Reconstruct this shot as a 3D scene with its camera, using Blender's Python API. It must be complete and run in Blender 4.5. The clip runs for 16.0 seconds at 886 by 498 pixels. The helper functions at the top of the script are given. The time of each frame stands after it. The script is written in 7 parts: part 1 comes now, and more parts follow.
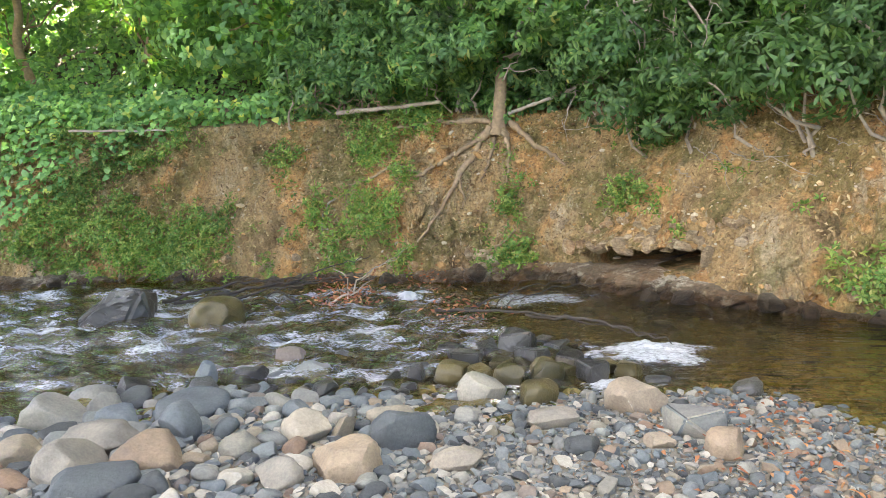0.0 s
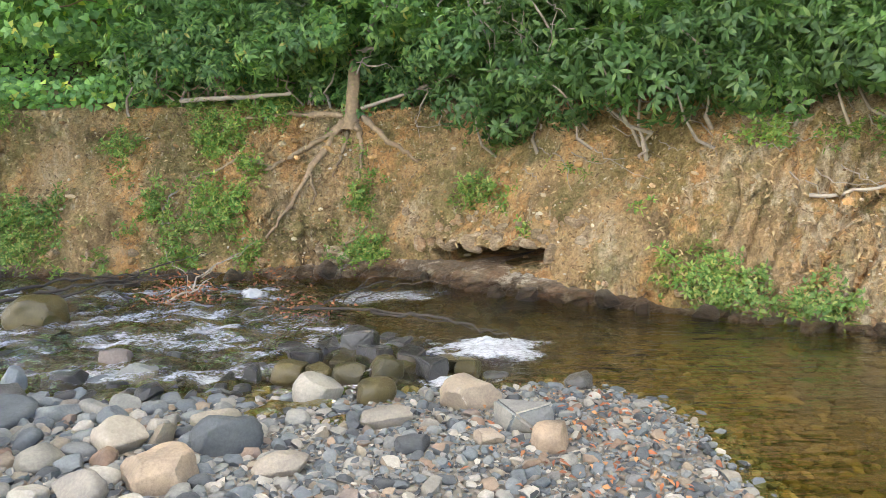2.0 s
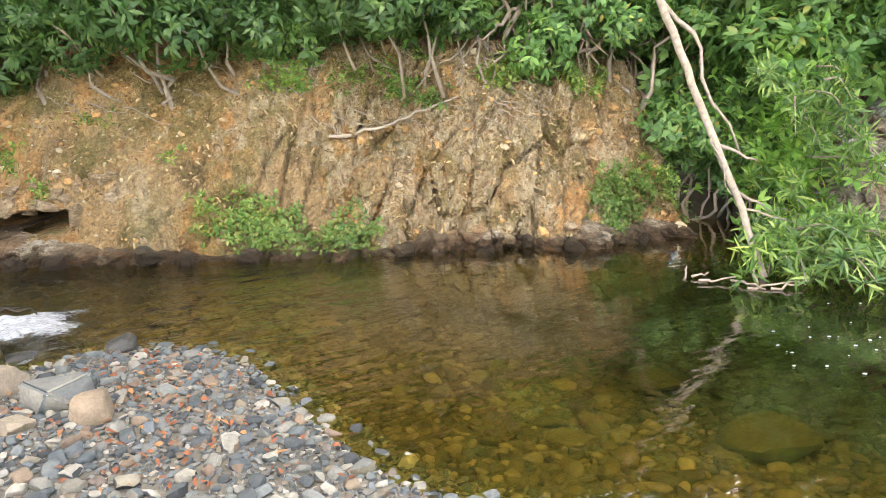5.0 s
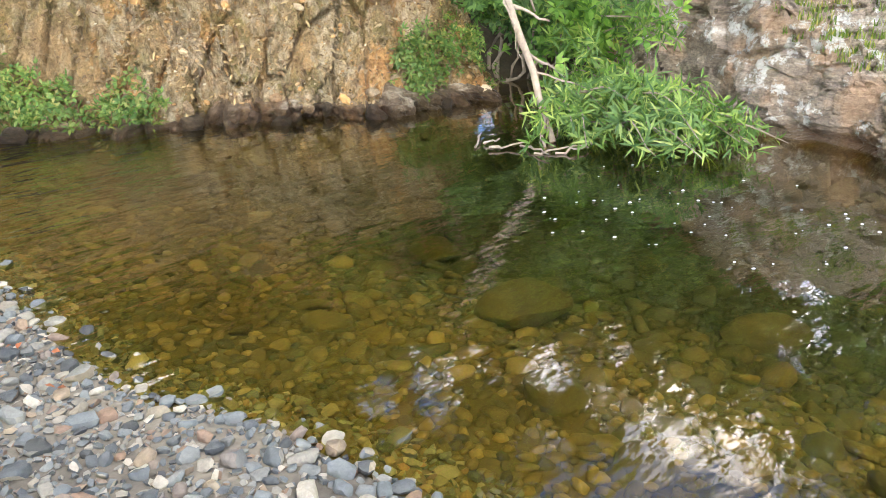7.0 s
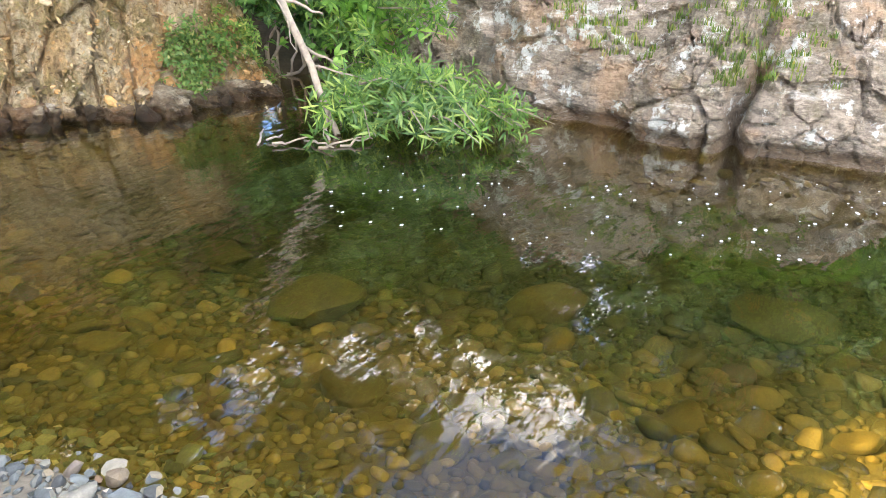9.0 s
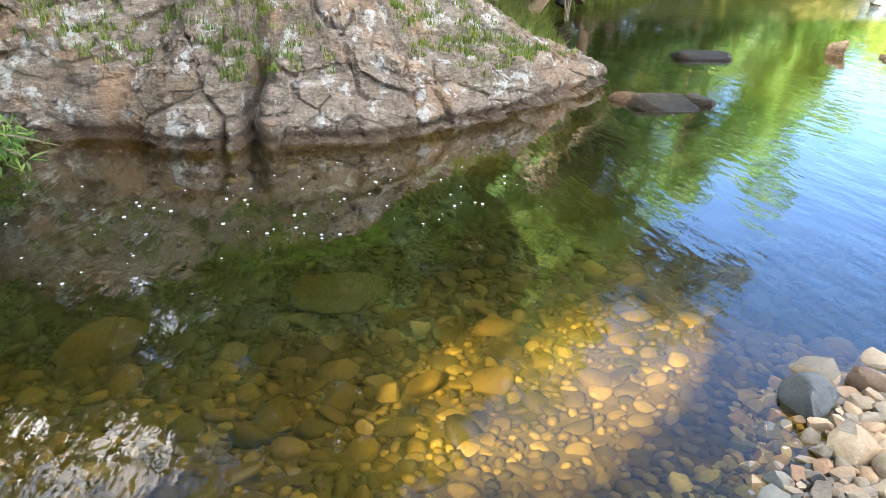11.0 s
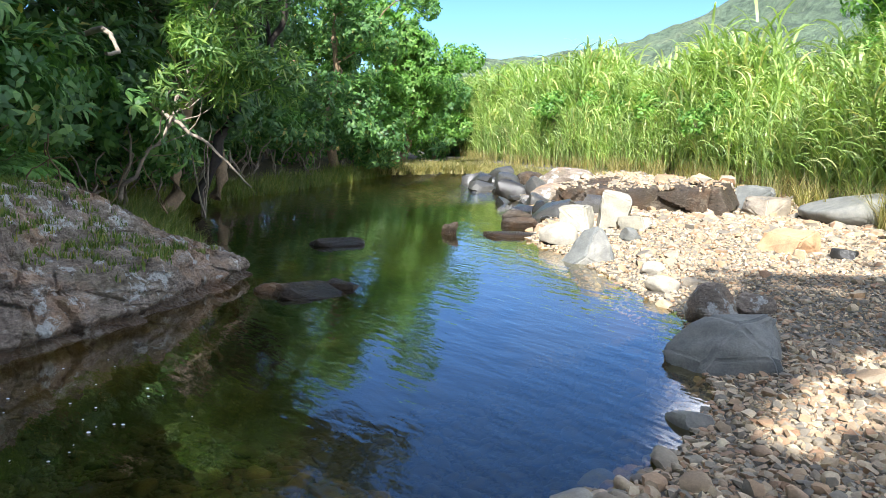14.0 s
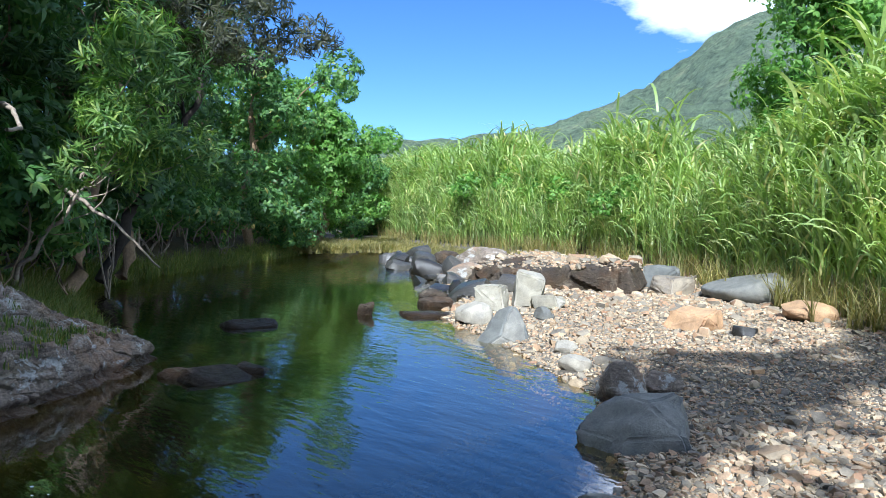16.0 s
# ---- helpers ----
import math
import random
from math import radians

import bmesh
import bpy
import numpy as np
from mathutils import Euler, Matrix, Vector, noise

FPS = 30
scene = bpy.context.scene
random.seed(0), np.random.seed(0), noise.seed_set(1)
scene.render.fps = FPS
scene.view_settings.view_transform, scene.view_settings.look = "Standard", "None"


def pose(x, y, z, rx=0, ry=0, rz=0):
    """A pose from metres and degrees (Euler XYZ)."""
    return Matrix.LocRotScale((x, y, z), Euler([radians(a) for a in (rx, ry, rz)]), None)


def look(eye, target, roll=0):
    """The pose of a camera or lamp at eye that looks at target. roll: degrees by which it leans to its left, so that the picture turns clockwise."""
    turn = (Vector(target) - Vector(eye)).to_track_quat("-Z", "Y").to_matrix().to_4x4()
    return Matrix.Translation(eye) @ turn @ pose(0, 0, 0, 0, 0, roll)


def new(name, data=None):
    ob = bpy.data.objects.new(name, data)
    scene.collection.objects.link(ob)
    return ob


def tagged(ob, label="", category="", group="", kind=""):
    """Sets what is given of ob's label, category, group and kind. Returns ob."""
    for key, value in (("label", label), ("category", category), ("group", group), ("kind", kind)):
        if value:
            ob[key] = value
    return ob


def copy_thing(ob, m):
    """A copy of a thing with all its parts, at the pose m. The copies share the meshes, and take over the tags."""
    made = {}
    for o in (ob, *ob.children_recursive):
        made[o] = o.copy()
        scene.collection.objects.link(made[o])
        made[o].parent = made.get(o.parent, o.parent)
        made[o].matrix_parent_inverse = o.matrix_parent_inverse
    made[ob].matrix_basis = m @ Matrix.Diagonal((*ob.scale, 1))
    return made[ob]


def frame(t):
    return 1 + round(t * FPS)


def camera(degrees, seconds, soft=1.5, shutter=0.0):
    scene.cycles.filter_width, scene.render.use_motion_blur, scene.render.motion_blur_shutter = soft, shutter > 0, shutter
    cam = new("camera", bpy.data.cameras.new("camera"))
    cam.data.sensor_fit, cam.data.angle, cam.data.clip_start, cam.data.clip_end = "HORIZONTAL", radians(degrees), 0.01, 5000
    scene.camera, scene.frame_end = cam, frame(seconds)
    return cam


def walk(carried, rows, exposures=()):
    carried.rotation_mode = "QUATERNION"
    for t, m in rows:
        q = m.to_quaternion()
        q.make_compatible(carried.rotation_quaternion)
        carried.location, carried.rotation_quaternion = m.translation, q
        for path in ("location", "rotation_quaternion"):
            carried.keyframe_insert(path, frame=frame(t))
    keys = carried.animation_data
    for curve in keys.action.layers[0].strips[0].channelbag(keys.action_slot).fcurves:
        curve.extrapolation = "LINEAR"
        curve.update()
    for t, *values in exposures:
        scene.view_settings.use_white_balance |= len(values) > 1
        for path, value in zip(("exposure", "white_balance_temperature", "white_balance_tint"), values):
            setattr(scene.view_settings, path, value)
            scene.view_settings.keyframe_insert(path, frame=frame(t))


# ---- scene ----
cam = camera(61.1, 16.0, soft=0.75)

# the walk: a person stands on the gravel and turns from the bank to the open river
PATH = [
    (0.0, (0.000, -0.000, 1.779), (-0.528, 4.924, 1.088), -2.47),
    (0.5, (0.069, 0.020, 1.771), (0.080, 4.971, 1.074), -1.56),
    (1.0, (0.115, 0.050, 1.768), (0.375, 4.996, 1.081), -0.97),
    (1.5, (0.156, 0.082, 1.764), (0.490, 5.022, 1.063), -0.63),
    (2.0, (0.185, 0.107, 1.754), (0.546, 5.039, 1.020), -0.59),
    (2.5, (0.211, 0.122, 1.743), (0.581, 5.048, 0.967), -0.74),
    (3.0, (0.199, 0.112, 1.753), (0.774, 5.019, 0.984), -1.09),
    (3.5, (0.196, 0.123, 1.748), (1.289, 4.941, 0.975), -1.18),
    (4.0, (0.216, 0.136, 1.742), (1.995, 4.735, 0.917), -1.22),
    (4.5, (0.257, 0.120, 1.726), (2.795, 4.332, 0.821), -1.06),
    (5.0, (0.278, 0.091, 1.695), (3.286, 3.936, 0.613), -1.12),
    (5.2, (0.283, 0.079, 1.686), (3.390, 3.811, 0.495), -1.12),
    (7.3, (0.900, -0.225, 1.745), (4.427, 2.675, -0.293), 0.14),
    (7.5, (0.905, -0.244, 1.745), (4.499, 2.561, -0.310), 0.53),
    (8.0, (0.920, -0.267, 1.740), (4.617, 2.387, -0.332), 0.96),
    (8.5, (0.922, -0.275, 1.744), (4.790, 2.152, -0.292), 0.59),
    (9.0, (0.916, -0.264, 1.743), (5.054, 1.688, -0.274), 0.67),
    (9.5, (0.940, -0.253, 1.736), (5.395, 0.872, -0.235), 1.39),
    (10.0, (0.954, -0.264, 1.754), (5.557, -0.049, -0.186), 1.95),
    (10.2, (0.965, -0.262, 1.745), (5.571, -0.310, -0.201), 1.80),
    (12.3, (1.121, -0.271, 1.697), (5.386, -2.236, -0.020), 0.01),
    (12.5, (1.120, -0.285, 1.707), (5.331, -2.437, 0.085), -0.10),
    (13.0, (1.127, -0.311, 1.719), (5.183, -2.880, 0.325), 0.18),
    (13.5, (1.121, -0.334, 1.739), (5.098, -3.152, 0.626), 0.56),
    (14.0, (1.117, -0.347, 1.756), (5.059, -3.329, 0.997), 1.00),
    (14.5, (1.112, -0.361, 1.774), (5.002, -3.464, 1.289), 1.27),
    (15.0, (1.102, -0.357, 1.784), (4.963, -3.519, 1.474), 1.47),
    (15.5, (1.094, -0.372, 1.781), (4.857, -3.658, 1.560), 1.42),
    (16.0, (1.104, -0.394, 1.781), (4.745, -3.813, 1.551), 1.43),
]
walk(cam, [(t, look(eye, target, roll)) for t, eye, target, roll in PATH],
     exposures=[(0.0, 4.65, 7500, 14), (5.0, 4.8, 7900, 14), (9.0, 4.8, 7300, 13), (10.0, 4.55, 7200, 13), (12.5, 3.6, 6800, 13), (14.0, 2.5, 6000, 11), (16.0, 1.95, 5350, 9)])

# ---- world and sun ----
SUN_AZ, SUN_EL = -45.0, 38.0          # degrees clockwise from +y, and above the horizon
world = bpy.data.worlds.new("sky")
scene.world = world
world.use_nodes = True
wn = world.node_tree.nodes
sky = wn.new("ShaderNodeTexSky")
sky.sky_type, sky.sun_disc = "NISHITA", False
sky.altitude, sky.air_density, sky.dust_density, sky.ozone_density = 2500, 1.0, 0.0, 4.0
sky.sun_elevation, sky.sun_rotation = radians(SUN_EL), radians(SUN_AZ)
wn["Background"].inputs["Strength"].default_value = 0.062
# a bank of cloud above the mountain, and broken fair-weather cloud overhead, mostly out of view
wl = world.node_tree.links
tc = wn.new("ShaderNodeTexCoord")
cmap = wn.new("ShaderNodeMapping")
cmap.inputs["Scale"].default_value = (1, 1, 2.6)
wl.new(tc.outputs["Generated"], cmap.inputs["Vector"])
clouds = wn.new("ShaderNodeTexNoise")
clouds.inputs["Scale"].default_value, clouds.inputs["Detail"].default_value, clouds.inputs["Roughness"].default_value = 2.6, 8, 0.6
wl.new(cmap.outputs["Vector"], clouds.inputs["Vector"])
near = wn.new("ShaderNodeVectorMath")
near.operation = "DISTANCE"
near.inputs[1].default_value = (0.44, -0.84, 0.315)
wl.new(tc.outputs["Generated"], near.inputs[0])
gather = wn.new("ShaderNodeMapRange")
gather.inputs[1].default_value, gather.inputs[2].default_value, gather.inputs[3].default_value, gather.inputs[4].default_value = 0.04, 0.26, 0.30, -0.32
wl.new(near.outputs["Value"], gather.inputs[0])
# the overhead cloud is added to brighten the shaded ground
clear = wn.new("ShaderNodeVectorMath")
clear.operation = "DISTANCE"
clear.inputs[1].default_value = (0.64, -0.74, 0.15)
wl.new(tc.outputs["Generated"], clear.inputs[0])
overhead = wn.new("ShaderNodeMapRange")
overhead.inputs[1].default_value, overhead.inputs[2].default_value, overhead.inputs[3].default_value, overhead.inputs[4].default_value = 0.52, 0.85, -0.32, 0.15
wl.new(clear.outputs["Value"], overhead.inputs[0])
either = wn.new("ShaderNodeMath")
either.operation = "MAXIMUM"
wl.new(gather.outputs[0], either.inputs[0]), wl.new(overhead.outputs[0], either.inputs[1])
total = wn.new("ShaderNodeMath")
wl.new(clouds.outputs["Fac"], total.inputs[0]), wl.new(either.outputs[0], total.inputs[1])
cover = wn.new("ShaderNodeMapRange")
cover.inputs[1].default_value, cover.inputs[2].default_value = 0.60, 0.82
wl.new(total.outputs[0], cover.inputs[0])
blend = wn.new("ShaderNodeMix")
blend.data_type = "RGBA"
blend.inputs["B"].default_value = (12.5, 12.5, 12.7, 1)
deep = wn.new("ShaderNodeHueSaturation")
deep.inputs["Hue"].default_value, deep.inputs["Saturation"].default_value, deep.inputs["Value"].default_value = 0.503, 1.12, 0.68
wl.new(sky.outputs["Color"], deep.inputs["Color"])
wl.new(cover.outputs[0], blend.inputs["Factor"]), wl.new(deep.outputs["Color"], blend.inputs["A"])
wl.new(blend.outputs["Result"], wn["Background"].inputs["Color"])
sun_data = bpy.data.lights.new("sun", "SUN")
sun_data.energy, sun_data.angle, sun_data.color = 2.1, radians(0.5), (1.0, 0.95, 0.87)
sun = new("sun", sun_data)
sun_way = Vector((math.sin(radians(SUN_AZ)) * math.cos(radians(SUN_EL)), math.cos(radians(SUN_AZ)) * math.cos(radians(SUN_EL)), math.sin(radians(SUN_EL))))
sun.matrix_world = look(sun_way * 40, (0, 0, 0))

# ---- materials ----
def mat(name, rough=0.8):
    m = bpy.data.materials.new(name)
    m.use_nodes = True
    b = m.node_tree.nodes["Principled BSDF"]
    b.inputs["Roughness"].default_value = rough
    return m, m.node_tree.nodes, m.node_tree.links, b


def ramp(nodes, stops):
    r = nodes.new("ShaderNodeValToRGB")
    e = r.color_ramp.elements
    while len(e) < len(stops):
        e.new(0.5)
    for el, (p, c) in zip(e, stops):
        el.position, el.color = p, (*c, 1)
    return r


def noise_tex(nodes, links, scale, detail=4, vec=None, rough=0.55):
    n = nodes.new("ShaderNodeTexNoise")
    n.inputs["Scale"].default_value, n.inputs["Detail"].default_value, n.inputs["Roughness"].default_value = scale, detail, rough
    if vec is not None:
        links.new(vec, n.inputs["Vector"])
    return n


def mix(nodes, links, fac, a, b, how="MIX"):
    m = nodes.new("ShaderNodeMix")
    m.data_type, m.blend_type = "RGBA", how
    for sock, v in ((m.inputs["Factor"], fac), (m.inputs["A"], a), (m.inputs["B"], b)):
        if isinstance(v, (int, float)):
            sock.default_value = v
        elif isinstance(v, tuple):
            sock.default_value = (*v, 1)
        else:
            links.new(v, sock)
    return m.outputs["Result"]


def bump(nodes, links, b, height, strength, distance):
    k = nodes.new("ShaderNodeBump")
    k.inputs["Strength"].default_value, k.inputs["Distance"].default_value = strength, distance
    links.new(height, k.inputs["Height"])
    links.new(k.outputs["Normal"], b.inputs["Normal"])


def earth_material(name, tones, scale=1.0, rough=0.9, relief=0.03, murk_tone=None):
    """Soil, gravel or rock: two scales of noise over a ramp of tones."""
    m, n, l, b = mat(name, rough)
    pos = n.new("ShaderNodeNewGeometry").outputs["Position"]
    big, small = noise_tex(n, l, 0.9 * scale, 5, pos), noise_tex(n, l, 14 * scale, 6, pos)
    r = ramp(n, tones)
    l.new(big.outputs["Fac"], r.inputs["Fac"])
    c = mix(n, l, 0.5, r.outputs["Color"], ramp_from(n, l, small.outputs["Fac"], [(0.3, (0.35, 0.35, 0.35)), (0.7, (0.75, 0.75, 0.75))]), "OVERLAY")
    if murk_tone:
        c = depth_darkened(n, l, c, pos, murk_tone)
    l.new(c, b.inputs["Base Color"])
    bump(n, l, b, small.outputs["Fac"], 0.6, relief)
    return m


def ramp_from(n, l, fac, stops):
    r = ramp(n, stops)
    l.new(fac, r.inputs["Fac"])
    return r.outputs["Color"]


def depth_darkened(n, l, c, pos, tone):
    """Mixes in a dark green with depth, painting the light lost in deep water."""
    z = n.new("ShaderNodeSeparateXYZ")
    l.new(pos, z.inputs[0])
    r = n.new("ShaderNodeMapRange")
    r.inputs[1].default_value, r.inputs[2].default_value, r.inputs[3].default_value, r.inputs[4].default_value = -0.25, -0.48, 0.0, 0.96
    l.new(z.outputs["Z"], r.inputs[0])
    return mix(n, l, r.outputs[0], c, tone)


def stone_material(name, tones, rough=0.75, murk_tone=None):
    m, n, l, b = mat(name, rough)
    geo = n.new("ShaderNodeNewGeometry")
    info = n.new("ShaderNodeObjectInfo")
    add = n.new("ShaderNodeMath")
    add.operation = "ADD"
    l.new(geo.outputs["Random Per Island"], add.inputs[0]), l.new(info.outputs["Random"], add.inputs[1])
    fr = n.new("ShaderNodeMath")
    fr.operation = "FRACT"
    l.new(add.outputs[0], fr.inputs[0])
    base = ramp_from(n, l, fr.outputs[0], tones)
    pos = geo.outputs["Position"]
    a, s = noise_tex(n, l, 5, 6, pos, 0.65), noise_tex(n, l, 60, 6, pos, 0.7)
    c = mix(n, l, 0.7, base, ramp_from(n, l, a.outputs["Fac"], [(0.3, (0.3, 0.3, 0.31)), (0.7, (0.72, 0.70, 0.66))]), "OVERLAY")
    c = mix(n, l, 0.3, c, ramp_from(n, l, s.outputs["Fac"], [(0.35, (0.25, 0.25, 0.25)), (0.65, (0.75, 0.75, 0.75))]), "OVERLAY")
    if murk_tone:
        c = depth_darkened(n, l, c, pos, murk_tone)
    l.new(c, b.inputs["Base Color"])
    bump(n, l, b, s.outputs["Fac"], 0.6, 0.015)
    return m


def leaf_material(name, tones, rough=0.5, through_light=0.35):
    m, n, l, b = mat(name, rough)
    b.inputs["Specular IOR Level"].default_value = 0.5
    geo = n.new("ShaderNodeNewGeometry")
    c = ramp_from(n, l, geo.outputs["Random Per Island"], tones)
    patch = noise_tex(n, l, 0.8, 2, geo.outputs["Position"])
    c = mix(n, l, 0.6, c, ramp_from(n, l, patch.outputs["Fac"], [(0.35, (0.36, 0.38, 0.36)), (0.65, (0.68, 0.66, 0.5))]), "OVERLAY")
    l.new(c, b.inputs["Base Color"])
    t = n.new("ShaderNodeBsdfTranslucent")
    l.new(mix(n, l, 1.0, c, (1.6, 1.7, 0.7), "MULTIPLY"), t.inputs["Color"])
    sh = n.new("ShaderNodeMixShader")
    sh.inputs["Fac"].default_value = through_light
    l.new(b.outputs["BSDF"], sh.inputs[1]), l.new(t.outputs["BSDF"], sh.inputs[2])
    l.new(sh.outputs["Shader"], n["Material Output"].inputs["Surface"])
    return m


def hill_material():
    """Forest seen from afar: crowns and hollows at two scales."""
    m, n, l, b = mat("hill_forest", 0.9)
    pos = n.new("ShaderNodeNewGeometry").outputs["Position"]
    big, small = noise_tex(n, l, 0.012, 6, pos, 0.65), noise_tex(n, l, 0.09, 6, pos, 0.75)
    c = ramp_from(n, l, big.outputs["Fac"], [(0.3, (0.13, 0.19, 0.12)), (0.55, (0.19, 0.26, 0.155)), (0.72, (0.29, 0.33, 0.20))])
    c = mix(n, l, 0.8, c, ramp_from(n, l, small.outputs["Fac"], [(0.35, (0.2, 0.22, 0.24)), (0.65, (0.75, 0.75, 0.7))]), "OVERLAY")
    l.new(c, b.inputs["Base Color"])
    bump(n, l, b, small.outputs["Fac"], 1.0, 25.0)
    return m


def bark_material(name, a, c2, scale=1.0):
    m, n, l, b = mat(name, 0.85)
    pos = n.new("ShaderNodeNewGeometry").outputs["Position"]
    s, g = noise_tex(n, l, 18 * scale, 6, pos), noise_tex(n, l, 2.5 * scale, 3, pos)
    c = mix(n, l, g.outputs["Fac"], a, c2)
    c = mix(n, l, 0.6, c, ramp_from(n, l, s.outputs["Fac"], [(0.3, (0.25, 0.25, 0.25)), (0.7, (0.75, 0.75, 0.75))]), "OVERLAY")
    l.new(c, b.inputs["Base Color"])
    bump(n, l, b, s.outputs["Fac"], 0.6, 0.01)
    return m


def water_material():
    """Clear river water: calm over the pool, rippled where the current runs in below the rapids."""
    m, n, l, b = mat("river_water", 0.02)
    n.remove(b)
    geo = n.new("ShaderNodeNewGeometry")
    xyz = n.new("ShaderNodeSeparateXYZ")
    l.new(geo.outputs["Position"], xyz.inputs[0])
    mp = n.new("ShaderNodeMapping")
    l.new(geo.outputs["Position"], mp.inputs["Vector"])
    mp.inputs["Rotation"].default_value, mp.inputs["Scale"].default_value = (0, 0, 0.75), (0.7, 2.1, 1)
    a, s = noise_tex(n, l, 2.4, 2, mp.outputs["Vector"]), noise_tex(n, l, 9, 2, mp.outputs["Vector"])
    h = n.new("ShaderNodeMath")
    h.operation = "MULTIPLY_ADD"
    h.inputs[1].default_value = 0.2
    l.new(s.outputs["Fac"], h.inputs[0]), l.new(a.outputs["Fac"], h.inputs[2])
    # the current: strong in the rapids, fading into the pool
    run = n.new("ShaderNodeMapRange")
    run.inputs[1].default_value, run.inputs[2].default_value, run.inputs[3].default_value, run.inputs[4].default_value = 0.5, 4.2, 0.15, 0.011
    down = n.new("ShaderNodeMath")
    down.operation = "MULTIPLY_ADD"
    down.inputs[1].default_value = -0.8
    l.new(xyz.outputs["Y"], down.inputs[0]), l.new(xyz.outputs["X"], down.inputs[2])
    shifted = n.new("ShaderNodeMath")
    shifted.inputs[1].default_value = 4.0
    l.new(down.outputs[0], shifted.inputs[0])
    l.new(shifted.outputs[0], run.inputs[0])
    k = n.new("ShaderNodeBump")
    k.inputs["Strength"].default_value = 0.6
    # the riffle at the head of the reach
    head = n.new("ShaderNodeMapRange")
    head.inputs[1].default_value, head.inputs[2].default_value, head.inputs[3].default_value, head.inputs[4].default_value = 15.5, 19.0, 0.0, 0.12
    l.new(xyz.outputs["X"], head.inputs[0])
    both = n.new("ShaderNodeMath")
    l.new(run.outputs[0], both.inputs[0]), l.new(head.outputs[0], both.inputs[1])
    l.new(both.outputs[0], k.inputs["Distance"])
    l.new(h.outputs[0], k.inputs["Height"])
    # chop of the rapids on top of the swell
    chop = n.new("ShaderNodeMapRange")
    chop.inputs[1].default_value, chop.inputs[2].default_value, chop.inputs[3].default_value, chop.inputs[4].default_value = -0.5, 1.6, 0.10, 0.0
    l.new(shifted.outputs[0], chop.inputs[0])
    fine = n.new("ShaderNodeBump")
    fine.inputs["Strength"].default_value = 0.9
    l.new(noise_tex(n, l, 8, 4, mp.outputs["Vector"], 0.6).outputs["Fac"], fine.inputs["Height"])
    l.new(chop.outputs[0], fine.inputs["Distance"]), l.new(k.outputs["Normal"], fine.inputs["Normal"])
    k = fine
    facing = n.new("ShaderNodeLayerWeight")
    facing.inputs["Blend"].default_value = 0.5
    l.new(k.outputs["Normal"], facing.inputs["Normal"])
    power = n.new("ShaderNodeMath")
    power.operation = "POWER"
    power.inputs[1].default_value = 2.9
    l.new(facing.outputs["Facing"], power.inputs[0])
    fres = n.new("ShaderNodeMath")
    fres.operation = "MULTIPLY_ADD"
    fres.inputs[1].default_value, fres.inputs[2].default_value = 0.97, 0.025
    l.new(power.outputs[0], fres.inputs[0])
    gl = n.new("ShaderNodeBsdfGlossy")
    gl.inputs["Roughness"].default_value = 0.004
    l.new(k.outputs["Normal"], gl.inputs["Normal"])
    tr = n.new("ShaderNodeBsdfTransparent")
    tr.inputs["Color"].default_value = (0.84, 0.73, 0.34, 1)
    murk_tone = n.new("ShaderNodeBsdfDiffuse")
    murk_tone.inputs["Color"].default_value = (0.032, 0.038, 0.014, 1)
    murk = n.new("ShaderNodeMixShader")
    murk.inputs["Fac"].default_value = 0.13
    sh = n.new("ShaderNodeMixShader")
    l.new(tr.outputs[0], murk.inputs[1]), l.new(murk_tone.outputs[0], murk.inputs[2])
    l.new(fres.outputs[0], sh.inputs["Fac"]), l.new(murk.outputs[0], sh.inputs[1]), l.new(gl.outputs[0], sh.inputs[2])
    l.new(sh.outputs[0], n["Material Output"].inputs["Surface"])
    return m


